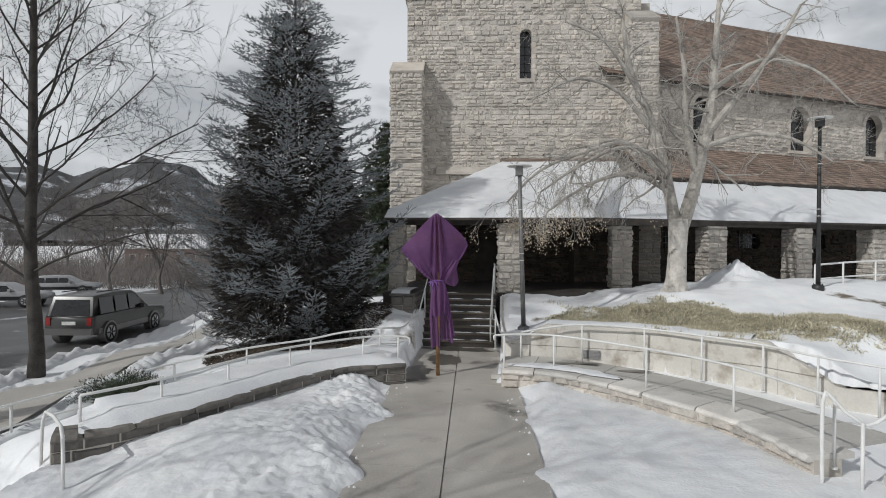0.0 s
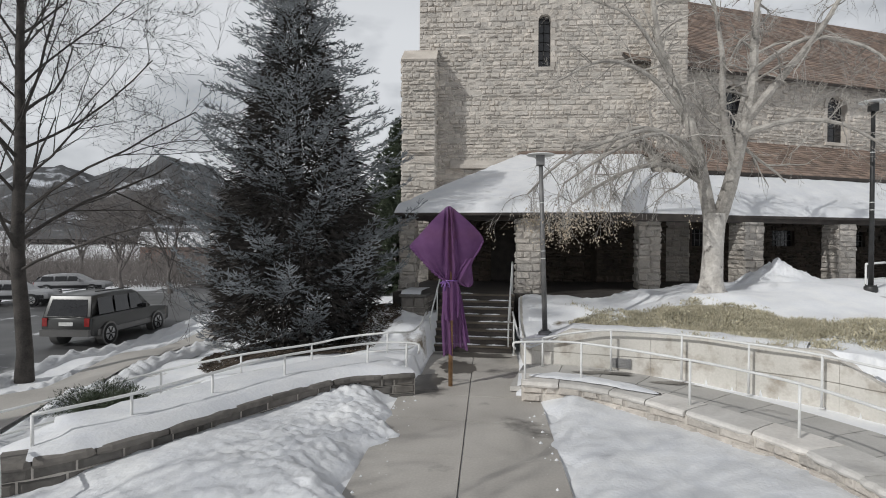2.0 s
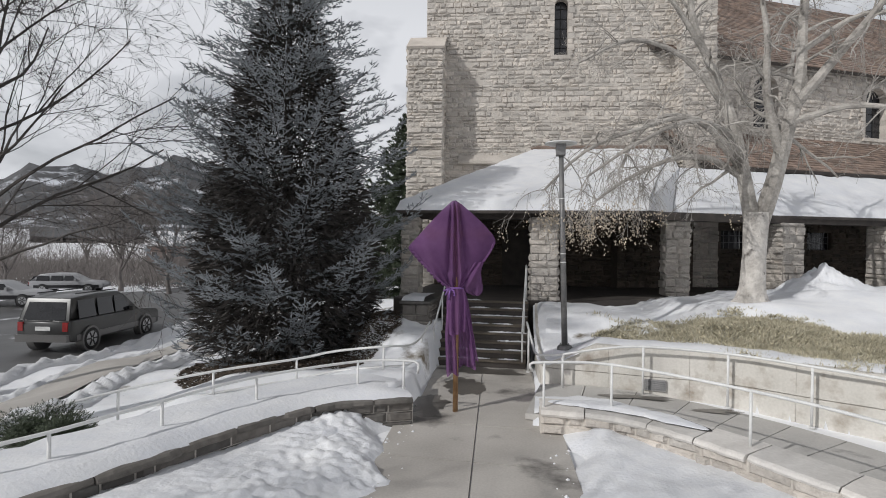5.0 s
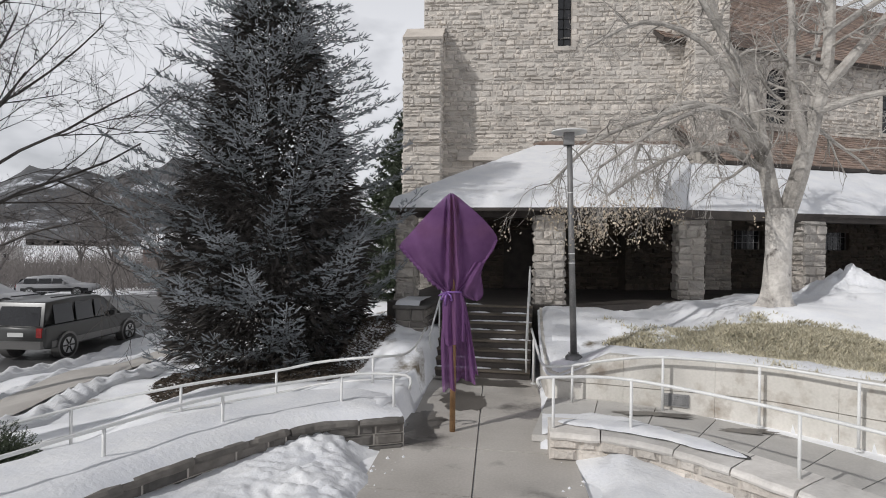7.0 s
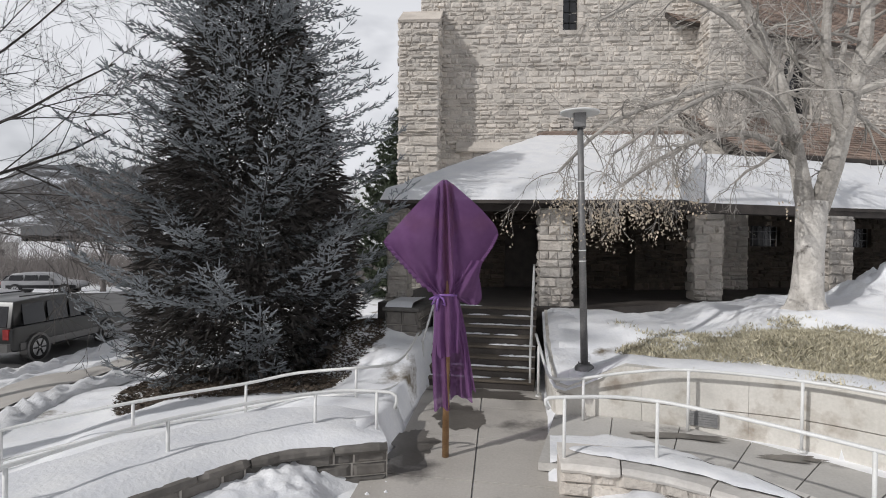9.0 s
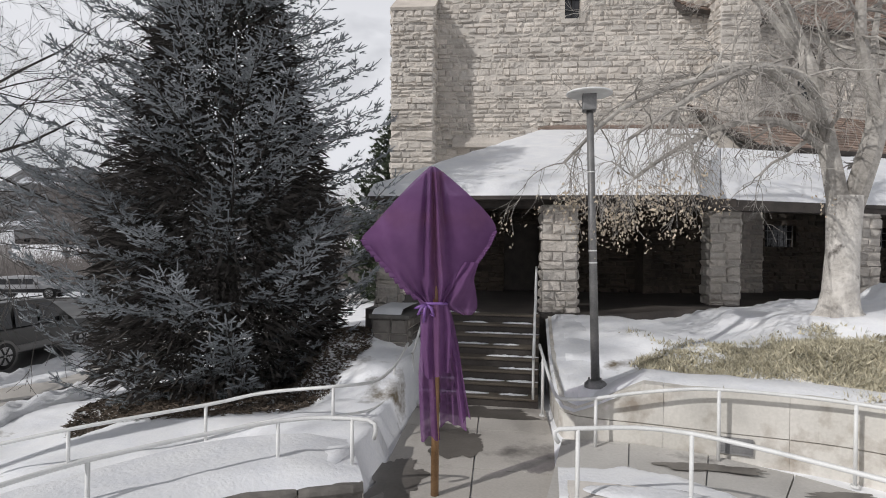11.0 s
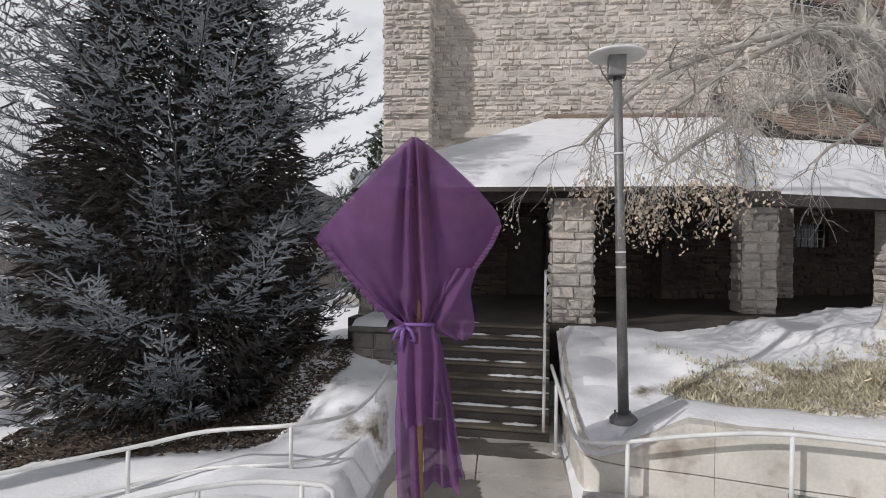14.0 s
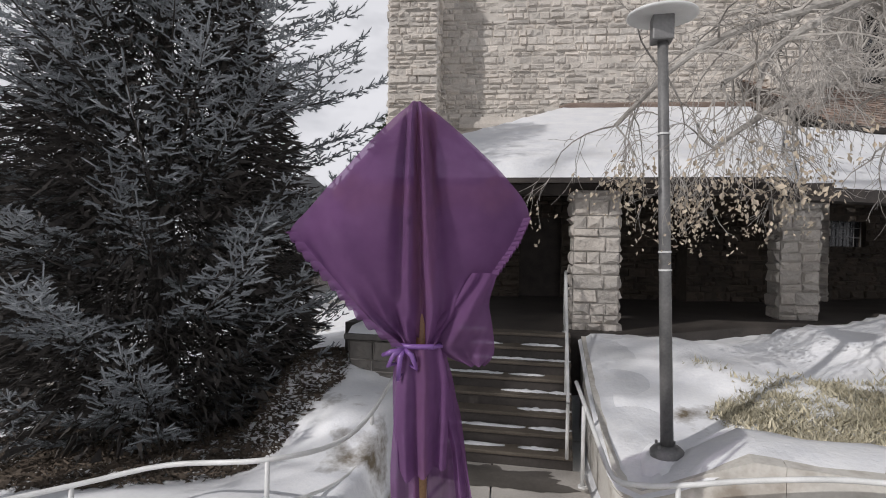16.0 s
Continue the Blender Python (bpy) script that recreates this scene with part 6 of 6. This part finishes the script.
# piled snow by the tree
def pile(X, Y):
    d = np.hypot((X - 8.7) / 1.5, (Y - 20.0) / 0.9)
    return snowy(X, Y) - 0.05 + np.clip(1 - d, 0, 1) ** 1.2 * 0.62 * (1 + rough(X, Y, 0.5, 0.8, 21))


height_sheet("snow_pile", np.arange(7.0, 10.5, 0.07), np.arange(19.0, 21.0, 0.07), pile, SNOW, "lumpy pile of ploughed snow by the porch", "snow", "stuff")


# small snow-dusted shrub by the rail
def shrub(place, r, label, seed):
    rs = np.random.RandomState(seed)
    s = thing("shrub", label, "shrub", place)
    n = 2600
    d = rs.normal(0, 1, (n, 3))
    d /= np.linalg.norm(d, axis=1, keepdims=True)
    d[:, 2] = np.abs(d[:, 2])
    p = np.array(place) + d * rs.uniform(0.45, 1.0, (n, 1)) * [r * 1.3, r, r * 0.75] * (0.8 + 0.3 * np.sin(d[:, :1] * 7 + 1))
    soup("foliage", needle_brush(p, d + rs.normal(0, 0.4, (n, 3)), np.full(n, 0.09), 9, 0.03, 0.006, rs), PINE, s)
    bd = Build()
    for _ in range(9):
        a = rs.uniform(0, math.tau)
        bd.tube([place, (place[0] + 0.7 * r * math.cos(a), place[1] + 0.7 * r * math.sin(a), place[2] + r * rs.uniform(0.3, 0.7))], [0.02, 0.005], 5)
    bd.object("stems", DARKBARK, s)
    return s


shrub((-6.45, 10.3, gnd(-6.45, 10.3) + 0.12), 0.7, "low evergreen shrub half buried in snow", 1)
shrub((-5.85, 10.05, gnd(-5.85, 10.05) + 0.1), 0.52, "low evergreen shrub half buried in snow", 2)


# ---- parked vehicles and houses across the street ----
def paint(name, c):
    m = material(name, tuple(x * 0.85 for x in c), c, 0.3, 1.5, 30.0, 0.02, 0.001, metal=0.3)
    return m


CARGLASS = material("dark_car_glass", (0.01, 0.01, 0.012), (0.02, 0.02, 0.022), 0.06, 2.0, 10.0, 0.0)
RUBBER = material("tyre_rubber", (0.012, 0.012, 0.012), (0.03, 0.03, 0.03), 0.8, 5.0, 40.0, 0.3, 0.004)
ALLOY = material("alloy", (0.35, 0.35, 0.36), (0.5, 0.5, 0.5), 0.35, 5.0, 40.0, 0.05, 0.002, metal=0.8)
REDLAMP = material("red_lamp", (0.2, 0.015, 0.015), (0.3, 0.03, 0.03), 0.25, 5.0, 20.0, 0.0)


def loft(bd, sections):
    """Joins cross-sections of equal point counts into one skin."""
    n = len(sections[0])
    base = [p for s in sections for p in s]
    fs = [(i * n + k, i * n + (k + 1) % n, (i + 1) * n + (k + 1) % n, (i + 1) * n + k) for i in range(len(sections) - 1) for k in range(n)]
    fs += [tuple(reversed(range(n))), tuple((len(sections) - 1) * n + k for k in range(n))]
    return bd.add(base, fs)


def car(label, place, turn, body_mat, trim_mat, L=5.2, W=2.0, H=1.92, suv=True):
    c = thing("car", label, "car", (0, 0, 0))
    hw = W / 2

    def ring(x, z0, z1, w0, w1):
        return [(x, -w0, z0), (x, -w0 * 1.02, (z0 + z1) * 0.5), (x, -w1, z1), (x, w1, z1), (x, w0 * 1.02, (z0 + z1) * 0.5), (x, w0, z0)]

    belt = 1.12 if suv else 0.9
    body = Build()
    xs = [0, 0.06, 0.25, 1.2, 3.3, 4.0, 4.9, 5.12, 5.2]
    lo = [0.5, 0.42, 0.38, 0.36, 0.36, 0.36, 0.38, 0.42, 0.52]
    hi = [belt - 0.15, belt - 0.02, belt, belt, belt, belt - 0.02, belt - 0.1, belt - 0.2, belt - 0.36]
    loft(body, [ring(x / 5.2 * L, a, b, hw * (0.94 if 0 < k < 8 else 0.86), hw * (0.95 if 0 < k < 8 else 0.85)) for k, (x, a, b) in enumerate(zip(xs, lo, hi))])
    bevel(body.object("body", body_mat, c, True), 0.05, 3)
    roof = H if suv else 1.42
    cab = Build()
    cx = [(0.05, belt - 0.03, 0.9), (0.28 if suv else 0.7, roof - 0.06, 0.78), (1.5, roof, 0.77), (2.7, roof - 0.02, 0.77), (3.0, roof - 0.12, 0.78), (3.85, belt - 0.03, 0.88)]
    loft(cab, [[(x / 5.2 * L, -hw * w, max(belt - 0.04, 0) if z > belt else z), (x / 5.2 * L, -hw * (w if z > belt else w), z), (x / 5.2 * L, hw * w, z), (x / 5.2 * L, hw * w, max(belt - 0.04, 0) if z > belt else z)] for x, z, w in cx])
    bevel(cab.object("cabin", body_mat, c, True), 0.04, 3)
    for s in (-1, 1):
        for a, b in ((0.5, 1.35), (1.47, 2.3), (2.4, 3.25)):
            y0, y1 = s * hw * 0.905, s * hw * 0.79
            f = roof - 0.16
            x1t = min(b, 2.98)
            Build().add([(x / 5.2 * L, y, z) for x, y, z in ((a, y0, belt + 0.03), (b, y0, belt + 0.03), (x1t, y1, f), (a + 0.04, y1, f))] + [(x / 5.2 * L, y - s * 0.03, z) for x, y, z in ((a, y0, belt + 0.03), (b, y0, belt + 0.03), (x1t, y1, f), (a + 0.04, y1, f))], [(0, 1, 2, 3), (4, 5, 6, 7), (0, 1, 5, 4), (1, 2, 6, 5), (2, 3, 7, 6), (3, 0, 4, 7)]).object("side_window", CARGLASS, c)
        Build().box((0.3, s * hw * 0.955 - 0.015, 0.42), (L - 0.3, s * hw * 0.955 + 0.015, 0.62)).object("sill_trim", trim_mat, c)
        if suv:
            Build().tube([(0.6, s * hw * 0.68, roof + 0.06), (2.7, s * hw * 0.68, roof + 0.06)], 0.022, 6).object("roof_rail", DARKMETAL, c)
        Build().box((-0.02, s * hw * 0.78 - 0.09, belt - 0.35), (0.1, s * hw * 0.78 + 0.09, belt - 0.05)).object("tail_lamp", REDLAMP, c)
        Build().box((L - 0.16, s * hw * 0.68 - 0.17, belt - 0.38), (L - 0.02, s * hw * 0.68 + 0.17, belt - 0.24)).object("headlight", ALLOY, c)
        Build().box((3.15 / 5.2 * L, s * hw * 1.0 - 0.09, belt), (3.3 / 5.2 * L, s * hw * 1.0 + 0.09, belt + 0.17)).object("mirror", body_mat, c)
        for wx in (0.95, 4.15):
            x = wx / 5.2 * L
            R = 0.4 if suv else 0.33
            y = s * (hw - 0.12)
            arch = Build().tube([(x, y - 0.14, R), (x, y + 0.137 if s > 0 else y + 0.13, R)], R * 1.13, 28)
            arch.object("wheel_arch", trim_mat, c)
            w = Build().tube([(x, y - 0.13, R), (x, y - 0.1, R), (x, y + 0.1, R), (x, y + 0.145, R)] if s > 0 else [(x, y + 0.13, R), (x, y + 0.1, R), (x, y - 0.1, R), (x, y - 0.145, R)], [R * 0.94, R, R, R * 0.94], 28).object("wheel", RUBBER, c, True)
            Build().tube([(x, y + s * 0.1, R), (x, y + s * 0.15, R)], R * 0.66, 24).object("rim", ALLOY, w)
            for k in range(6):
                a = k * math.tau / 6
                Build().tube([(x + R * 0.12 * math.cos(a), y + s * 0.155, R + R * 0.12 * math.sin(a)), (x + R * 0.62 * math.cos(a), y + s * 0.155, R + R * 0.62 * math.sin(a))], R * 0.07, 5).object("spoke", DARKMETAL, w)
    Build().add([(0.045 + 0.0, -hw * 0.74, belt + 0.02), (0.045, hw * 0.74, belt + 0.02), (0.235 / 5.2 * L, hw * 0.66, roof - 0.2), (0.235 / 5.2 * L, -hw * 0.66, roof - 0.2), (0.085, -hw * 0.74, belt + 0.02), (0.085, hw * 0.74, belt + 0.02), (0.275, hw * 0.66, roof - 0.2), (0.275, -hw * 0.66, roof - 0.2)], [(3, 2, 1, 0), (4, 5, 6, 7), (0, 1, 5, 4), (1, 2, 6, 5), (2, 3, 7, 6), (3, 0, 4, 7)]).object("rear_window", CARGLASS, c)
    Build().box((-0.1, -hw * 0.9, 0.42), (0.12, hw * 0.9, 0.66)).object("rear_bumper", trim_mat, c)
    Build().box((-0.012, -0.26, belt - 0.33), (0.0, 0.26, belt - 0.2)).object("number_plate", WHITE, c)
    c.matrix_basis = Matrix.Translation(place) @ Matrix.Rotation(radians(turn), 4, "Z")
    return c


TAUPE, SILVERTRIM = paint("taupe_car_paint", (0.06, 0.06, 0.059)), paint("pewter_trim", (0.15, 0.147, 0.144))
WHITEPAINT, BLACKPAINT = paint("white_car_paint", (0.36, 0.36, 0.37)), paint("black_car_paint", (0.02, 0.02, 0.022))
gz = lambda x, y: float(ground_z(np.array([x]), np.array([y]))[0]) + 0.09
car("dark grey large utility vehicle parked at the snowy kerb", (-15.3, 18.8, gz(-15.5, 20.5)), 97, TAUPE, SILVERTRIM)
car("black car parked along the kerb under the street tree", (-15.6, 11.3, gz(-15.5, 13)), 96, BLACKPAINT, BLACKPAINT, 4.6, 1.8, 1.45, False)
car("pale silver saloon car parked across the street", (-31.5, 29.0, gz(-31, 30)), 20, WHITEPAINT, BLACKPAINT, 4.6, 1.8, 1.45, False)
car("pale silver saloon car parked across the street", (-34.0, 36.0, gz(-33, 36)), 25, WHITEPAINT, BLACKPAINT, 4.6, 1.8, 1.45, False)
BRICK = material("red_brick", (0.2, 0.12, 0.1), (0.32, 0.2, 0.16), 0.9, 2.0, 30.0, 0.3, 0.01)
SIDING = material("grey_siding", (0.35, 0.34, 0.32), (0.5, 0.48, 0.46), 0.8, 1.0, 12.0, 0.1, 0.01)


def house(place, turn, w, d, h, wall_mat, label):
    ho = thing("house", label, "house", (0, 0, 0))
    Build().box((-w / 2, -d / 2, -0.5), (w / 2, d / 2, h)).object("wall", wall_mat, ho)
    o = 0.5
    Build().add([(-w / 2 - o, -d / 2 - o, h), (w / 2 + o, -d / 2 - o, h), (w / 2 + o, d / 2 + o, h), (-w / 2 - o, d / 2 + o, h), (-w / 2 - o, 0, h + d * 0.3), (w / 2 + o, 0, h + d * 0.3)], [(0, 1, 5, 4), (2, 3, 4, 5), (0, 4, 3), (1, 2, 5), (3, 2, 1, 0)]).object("roof", SNOW, ho, label="snow-covered roof")
    for k in range(int(w / 2.4)):
        x = -w / 2 + 1.2 + k * 2.4
        win = Build().box((x - 0.5, -d / 2 - 0.03, 0.9), (x + 0.5, -d / 2 + 0.02, 2.2)).object("window", WHITE, ho)
        Build().box((x - 0.42, -d / 2 - 0.045, 0.98), (x + 0.42, -d / 2 - 0.02, 2.12)).object("pane", GLASSDARK, win)
    ho.matrix_basis = Matrix.Translation(place) @ Matrix.Rotation(radians(turn), 4, "Z")
    return ho


house((-62, 96, -1.4), 30, 16, 9, 3.2, BRICK, "low brick house with a snowy roof across the street")
house((-36, 112, -1.5), 15, 13, 8, 3.0, SIDING, "pale sided house with a snowy roof far down the street")
house((-98, 84, -1.5), 45, 15, 9, 3.4, SIDING, "pale sided house with a snowy roof far down the street")
house((-19, 118, -1.5), 5, 11, 8, 3.0, BRICK, "low brick house with a snowy roof across the street")


# ---- veiled processional cross ----
VEIL = bpy.data.materials.new("sheer_purple_cloth")
VEIL.use_nodes = True
vn, vl = VEIL.node_tree.nodes, VEIL.node_tree.links
vn.clear()
vo = vn.new("ShaderNodeOutputMaterial")
mixs, clear, cloth, trans, addm = vn.new("ShaderNodeMixShader"), vn.new("ShaderNodeBsdfTransparent"), vn.new("ShaderNodeBsdfDiffuse"), vn.new("ShaderNodeBsdfTranslucent"), vn.new("ShaderNodeMixShader")
vt, vw = vn.new("ShaderNodeNewGeometry"), vn.new("ShaderNodeTexNoise")
vw.inputs["Scale"].default_value, vw.inputs["Detail"].default_value = 9.0, 5.0
vl.new(vt.outputs["Position"], vw.inputs["Vector"])
vc = vn.new("ShaderNodeMixRGB")
vc.inputs[1].default_value, vc.inputs[2].default_value = (0.2, 0.095, 0.225, 1), (0.3, 0.155, 0.325, 1)
vl.new(vw.outputs["Fac"], vc.inputs[0])
for s in (cloth, trans):
    vl.new(vc.outputs[0], s.inputs["Color"])
clear.inputs["Color"].default_value = (0.7, 0.6, 0.75, 1)
addm.inputs[0].default_value = 0.4
vl.new(cloth.outputs[0], addm.inputs[1])
vl.new(trans.outputs[0], addm.inputs[2])
mixs.inputs[0].default_value = 0.68
vl.new(clear.outputs[0], mixs.inputs[1])
vl.new(addm.outputs[0], mixs.inputs[2])
vl.new(mixs.outputs[0], vo.inputs["Surface"])
OAK = material("varnished_oak", (0.2, 0.11, 0.05), (0.36, 0.22, 0.11), 0.45, 6.0, 60.0, 0.2, 0.003)
SATIN = material("purple_satin_ribbon", (0.16, 0.07, 0.26), (0.24, 0.12, 0.36), 0.3, 6.0, 60.0, 0.05, 0.002)

K = 1.95
CX = Vector((-0.42, 12.67, 0))
FW = Vector((-0.195, 0.981, 0)).normalized()
RT = Vector((FW.y, -FW.x, 0))
S = 1.05 * K * 1.83 / 978.6


def vz(py):
    return 2.7 + (426 - py) * S


def veil_at(px, py, deep):
    return CX + RT * ((px - 735) * S) + FW * deep * K + UP * vz(py)


cross = thing("processional_cross", "tall wooden processional cross draped in sheer purple cloth tied with ribbon", "cross", (CX.x, CX.y, WALK_Z))
Build().tube([CX + UP * (WALK_Z + 0.002), CX + UP * vz(600), CX + UP * vz(480)], [0.046, 0.042, 0.04], 14).object("pole", OAK, cross, True, "round varnished oak pole")
bd = Build()
bd.add([CX + RT * a + FW * b + UP * c for c in (vz(520), vz(208)) for a, b in ((-0.07, -0.035), (0.07, -0.035), (0.07, 0.035), (-0.07, 0.035))], [(3, 2, 1, 0), (4, 5, 6, 7), (0, 1, 5, 4), (1, 2, 6, 5), (2, 3, 7, 6), (3, 0, 4, 7)])
bevel(bd.object("upright", OAK, cross), 0.006)
bd = Build()
bd.add([CX + RT * a + FW * b + UP * c for c in (vz(362), vz(328)) for a, b in ((-0.5, -0.033), (0.5, -0.033), (0.5, 0.033), (-0.5, 0.033))], [(3, 2, 1, 0), (4, 5, 6, 7), (0, 1, 5, 4), (1, 2, 6, 5), (2, 3, 7, 6), (3, 0, 4, 7)])
bevel(bd.object("crossbar", OAK, cross), 0.006)
for sgn in (-1, 1):
    for dx, dz in ((0.0, 0.0), (-0.08, 0.07), (-0.08, -0.07)):
        q = CX + RT * sgn * (0.52 + dx) + UP * (vz(345) + dz)
        Build().tube([q - FW * 0.035, q + FW * 0.035], 0.06, 16).object("trefoil_lobe", OAK, cross, True)


def sheet(name, left, right, rows, cols, fold, depth, label="", close=False):
    """A hanging cloth between two edge lines (py -> px), with folds and a soft belly."""
    ys = np.linspace(left[0][0], left[-1][0], rows)
    L, R = np.interp(ys, *zip(*left)), np.interp(ys, *zip(*right))
    k = np.ones(5) / 5
    for arr in (L, R):
        arr[2:-2] = np.convolve(arr, k, "valid")
    bd = Build()
    for j in range(rows):
        for i in range(cols):
            u = i / (cols - 1)
            px = L[j] + (R[j] - L[j]) * u
            bd.v.append(tuple(veil_at(px, ys[j] + fold(u, j / (rows - 1), px)[1], depth(u, j / (rows - 1)) + fold(u, j / (rows - 1), px)[0])))
    for j in range(rows - 1):
        for i in range(cols - 1):
            bd.f.append((j * cols + i, j * cols + i + 1, (j + 1) * cols + i + 1, (j + 1) * cols + i))
    return bd.object(name, VEIL, cross, True, label)


def hood_fold(u, v, px):
    # deep pleats fall straight from the peak; the cloth is drawn in at the knot
    gap = 9 + 13 * min(1, v * 1.3)
    c = 0.0
    for k, a, w in ((-1.35, -0.8, 0.5), (-0.55, 0.9, 0.42), (0.3, -0.9, 0.4), (1.1, 1.0, 0.5), (2.0, -0.5, 0.5)):
        c += a * math.exp(-((px - 718 - 8 * v - k * gap) / (w * gap)) ** 2)
    e = (px - 718) / 200
    side = 0.017 * math.sin(e * 7 + v * 2.5) * v + 0.007 * math.sin(e * 17 - v * 7) * v
    diag = 0.026 * math.sin(e * 10 + (1 - v) * 9) * min(1, abs(e) * 1.5) * v
    gather = 0.02 * math.sin(u * 44) * max(0, v - 0.68) * 3.2
    return (-0.056 * c * min(1, 0.3 + v * 4) * (1 - 0.35 * v) + side + diag + gather, 4 * math.sin(u * 9 + 1) * v * (1 - v))


def hood_front(u, v):
    w = math.sin(math.pi * min(1, max(0, u)))
    return -0.025 - 0.09 * w * math.sin(math.pi * min(1, v * 0.9 + 0.1)) ** 0.8


def hood_back(u, v):
    w = math.sin(math.pi * u)
    return 0.025 + 0.06 * w * math.sin(math.pi * min(1, v * 0.9 + 0.1))


hood_l = [(195, 712), (204, 698), (250, 652), (300, 605), (350, 562), (400, 514), (418, 513), (460, 555), (500, 592), (550, 638), (575, 668), (592, 694)]
hood_r = [(195, 728), (204, 745), (250, 800), (300, 855), (350, 900), (378, 911), (400, 902), (440, 880), (500, 838), (540, 812), (575, 782), (592, 766)]
sheet("veil", hood_l, hood_r, 70, 90, hood_fold, hood_front, "sheer purple cloth drawn over the cross in a diamond")
sheet("veil_back", [(a, b + 6) for a, b in hood_l], [(a, b - 4) for a, b in hood_r], 50, 50, lambda u, v, px: (0.02 * math.sin(u * 15 + v * 4) * v, 5 * math.sin(u * 11)), hood_back)
# puffed fold to one side and the falling tails
sheet("veil_puff", [(470, 800), (520, 775), (560, 752), (592, 740), (606, 762), (624, 810)], [(470, 858), (520, 842), (560, 850), (592, 855), (612, 853), (626, 835)], 36, 30, lambda u, v, px: (0.015 * math.sin(u * 14 + v * 8), 0), lambda u, v: -0.03 - 0.07 * math.sin(math.pi * u) * math.sin(math.pi * min(1, v + 0.15)))
tail_fold = lambda a, b: (lambda u, v, px: (0.028 * math.sin(u * a + 1.2 * v + b) * (0.35 + 0.65 * v), 9 * math.sin(u * 5 + b) * v))
sheet("veil_tail", [(592, 694), (640, 688), (720, 690), (795, 700)], [(592, 766), (640, 778), (720, 780), (768, 778)], 36, 40, tail_fold(17, 0.4), lambda u, v: -0.05 - 0.035 * math.sin(math.pi * u), "short folded tail below the knot")
sheet("veil_tail", [(592, 728), (650, 752), (760, 786), (880, 800), (930, 806)], [(592, 770), (650, 788), (760, 806), (880, 828), (930, 838)], 44, 26, tail_fold(9, 1.0), lambda u, v: -0.015 - 0.02 * math.sin(math.pi * u), "long sheer tail hanging beside the pole")
sheet("veil_tail", [(592, 700), (700, 690), (800, 684), (930, 690), (990, 694)], [(592, 730), (700, 728), (800, 738), (930, 746), (990, 750)], 44, 26, tail_fold(10, 2.2), lambda u, v: -0.0 - 0.03 * math.sin(math.pi * u), "long sheer tail hanging beside the pole")
sheet("veil_tail", [(592, 715), (700, 720), (800, 745), (960, 750)], [(592, 760), (700, 800), (800, 815), (960, 828)], 44, 30, tail_fold(13, 3.1), lambda u, v: 0.035 + 0.02 * math.sin(math.pi * u), "long sheer tail hanging behind the pole")
# ruffled hem along the lower edges of the hood
for k, edge in enumerate(([(405, 512), (440, 536), (500, 592), (550, 638), (588, 690)], [(378, 911), (420, 892), (470, 858)])):
    sheet("hem", [(a, b - 2) for a, b in edge], [(a, b + (16 if k == 0 else -14)) for a, b in edge], 60, 6, lambda u, v, px: (0.010 * math.sin(v * 75) * (1 - u), 5 * math.sin(v * 75 + 1) * (1 - u)), lambda u, v: -0.045 - 0.03 * v, "narrow ruffled hem")
# ribbon
ring = [veil_at(730 + 38 * math.cos(a), 592 - 3 * math.sin(a), -0.01 - 0.07 * math.sin(a)) for a in np.linspace(0, math.tau, 25)]
rb = Build().tube(ring, 0.017, 8, False).object("ribbon", SATIN, cross, True, "shiny purple ribbon tied in a bow")
for sx, ex, ey in ((-1, -26, 26), (1, 20, 30), (-1, -10, 48), (-1, -34, 8)):
    Build().tube([veil_at(708, 594, -0.075), veil_at(708 + ex * 0.6, 594 + ey * 0.2, -0.1), veil_at(708 + ex, 594 + ey, -0.085), veil_at(708 + ex * 0.4, 594 + ey * 0.8, -0.08)], [0.015, 0.017, 0.013, 0.008], 6).object("bow_loop", SATIN, rb, True)


# ---- stones of the tower face ----
lay(TOWER_STONES, tower, 300)
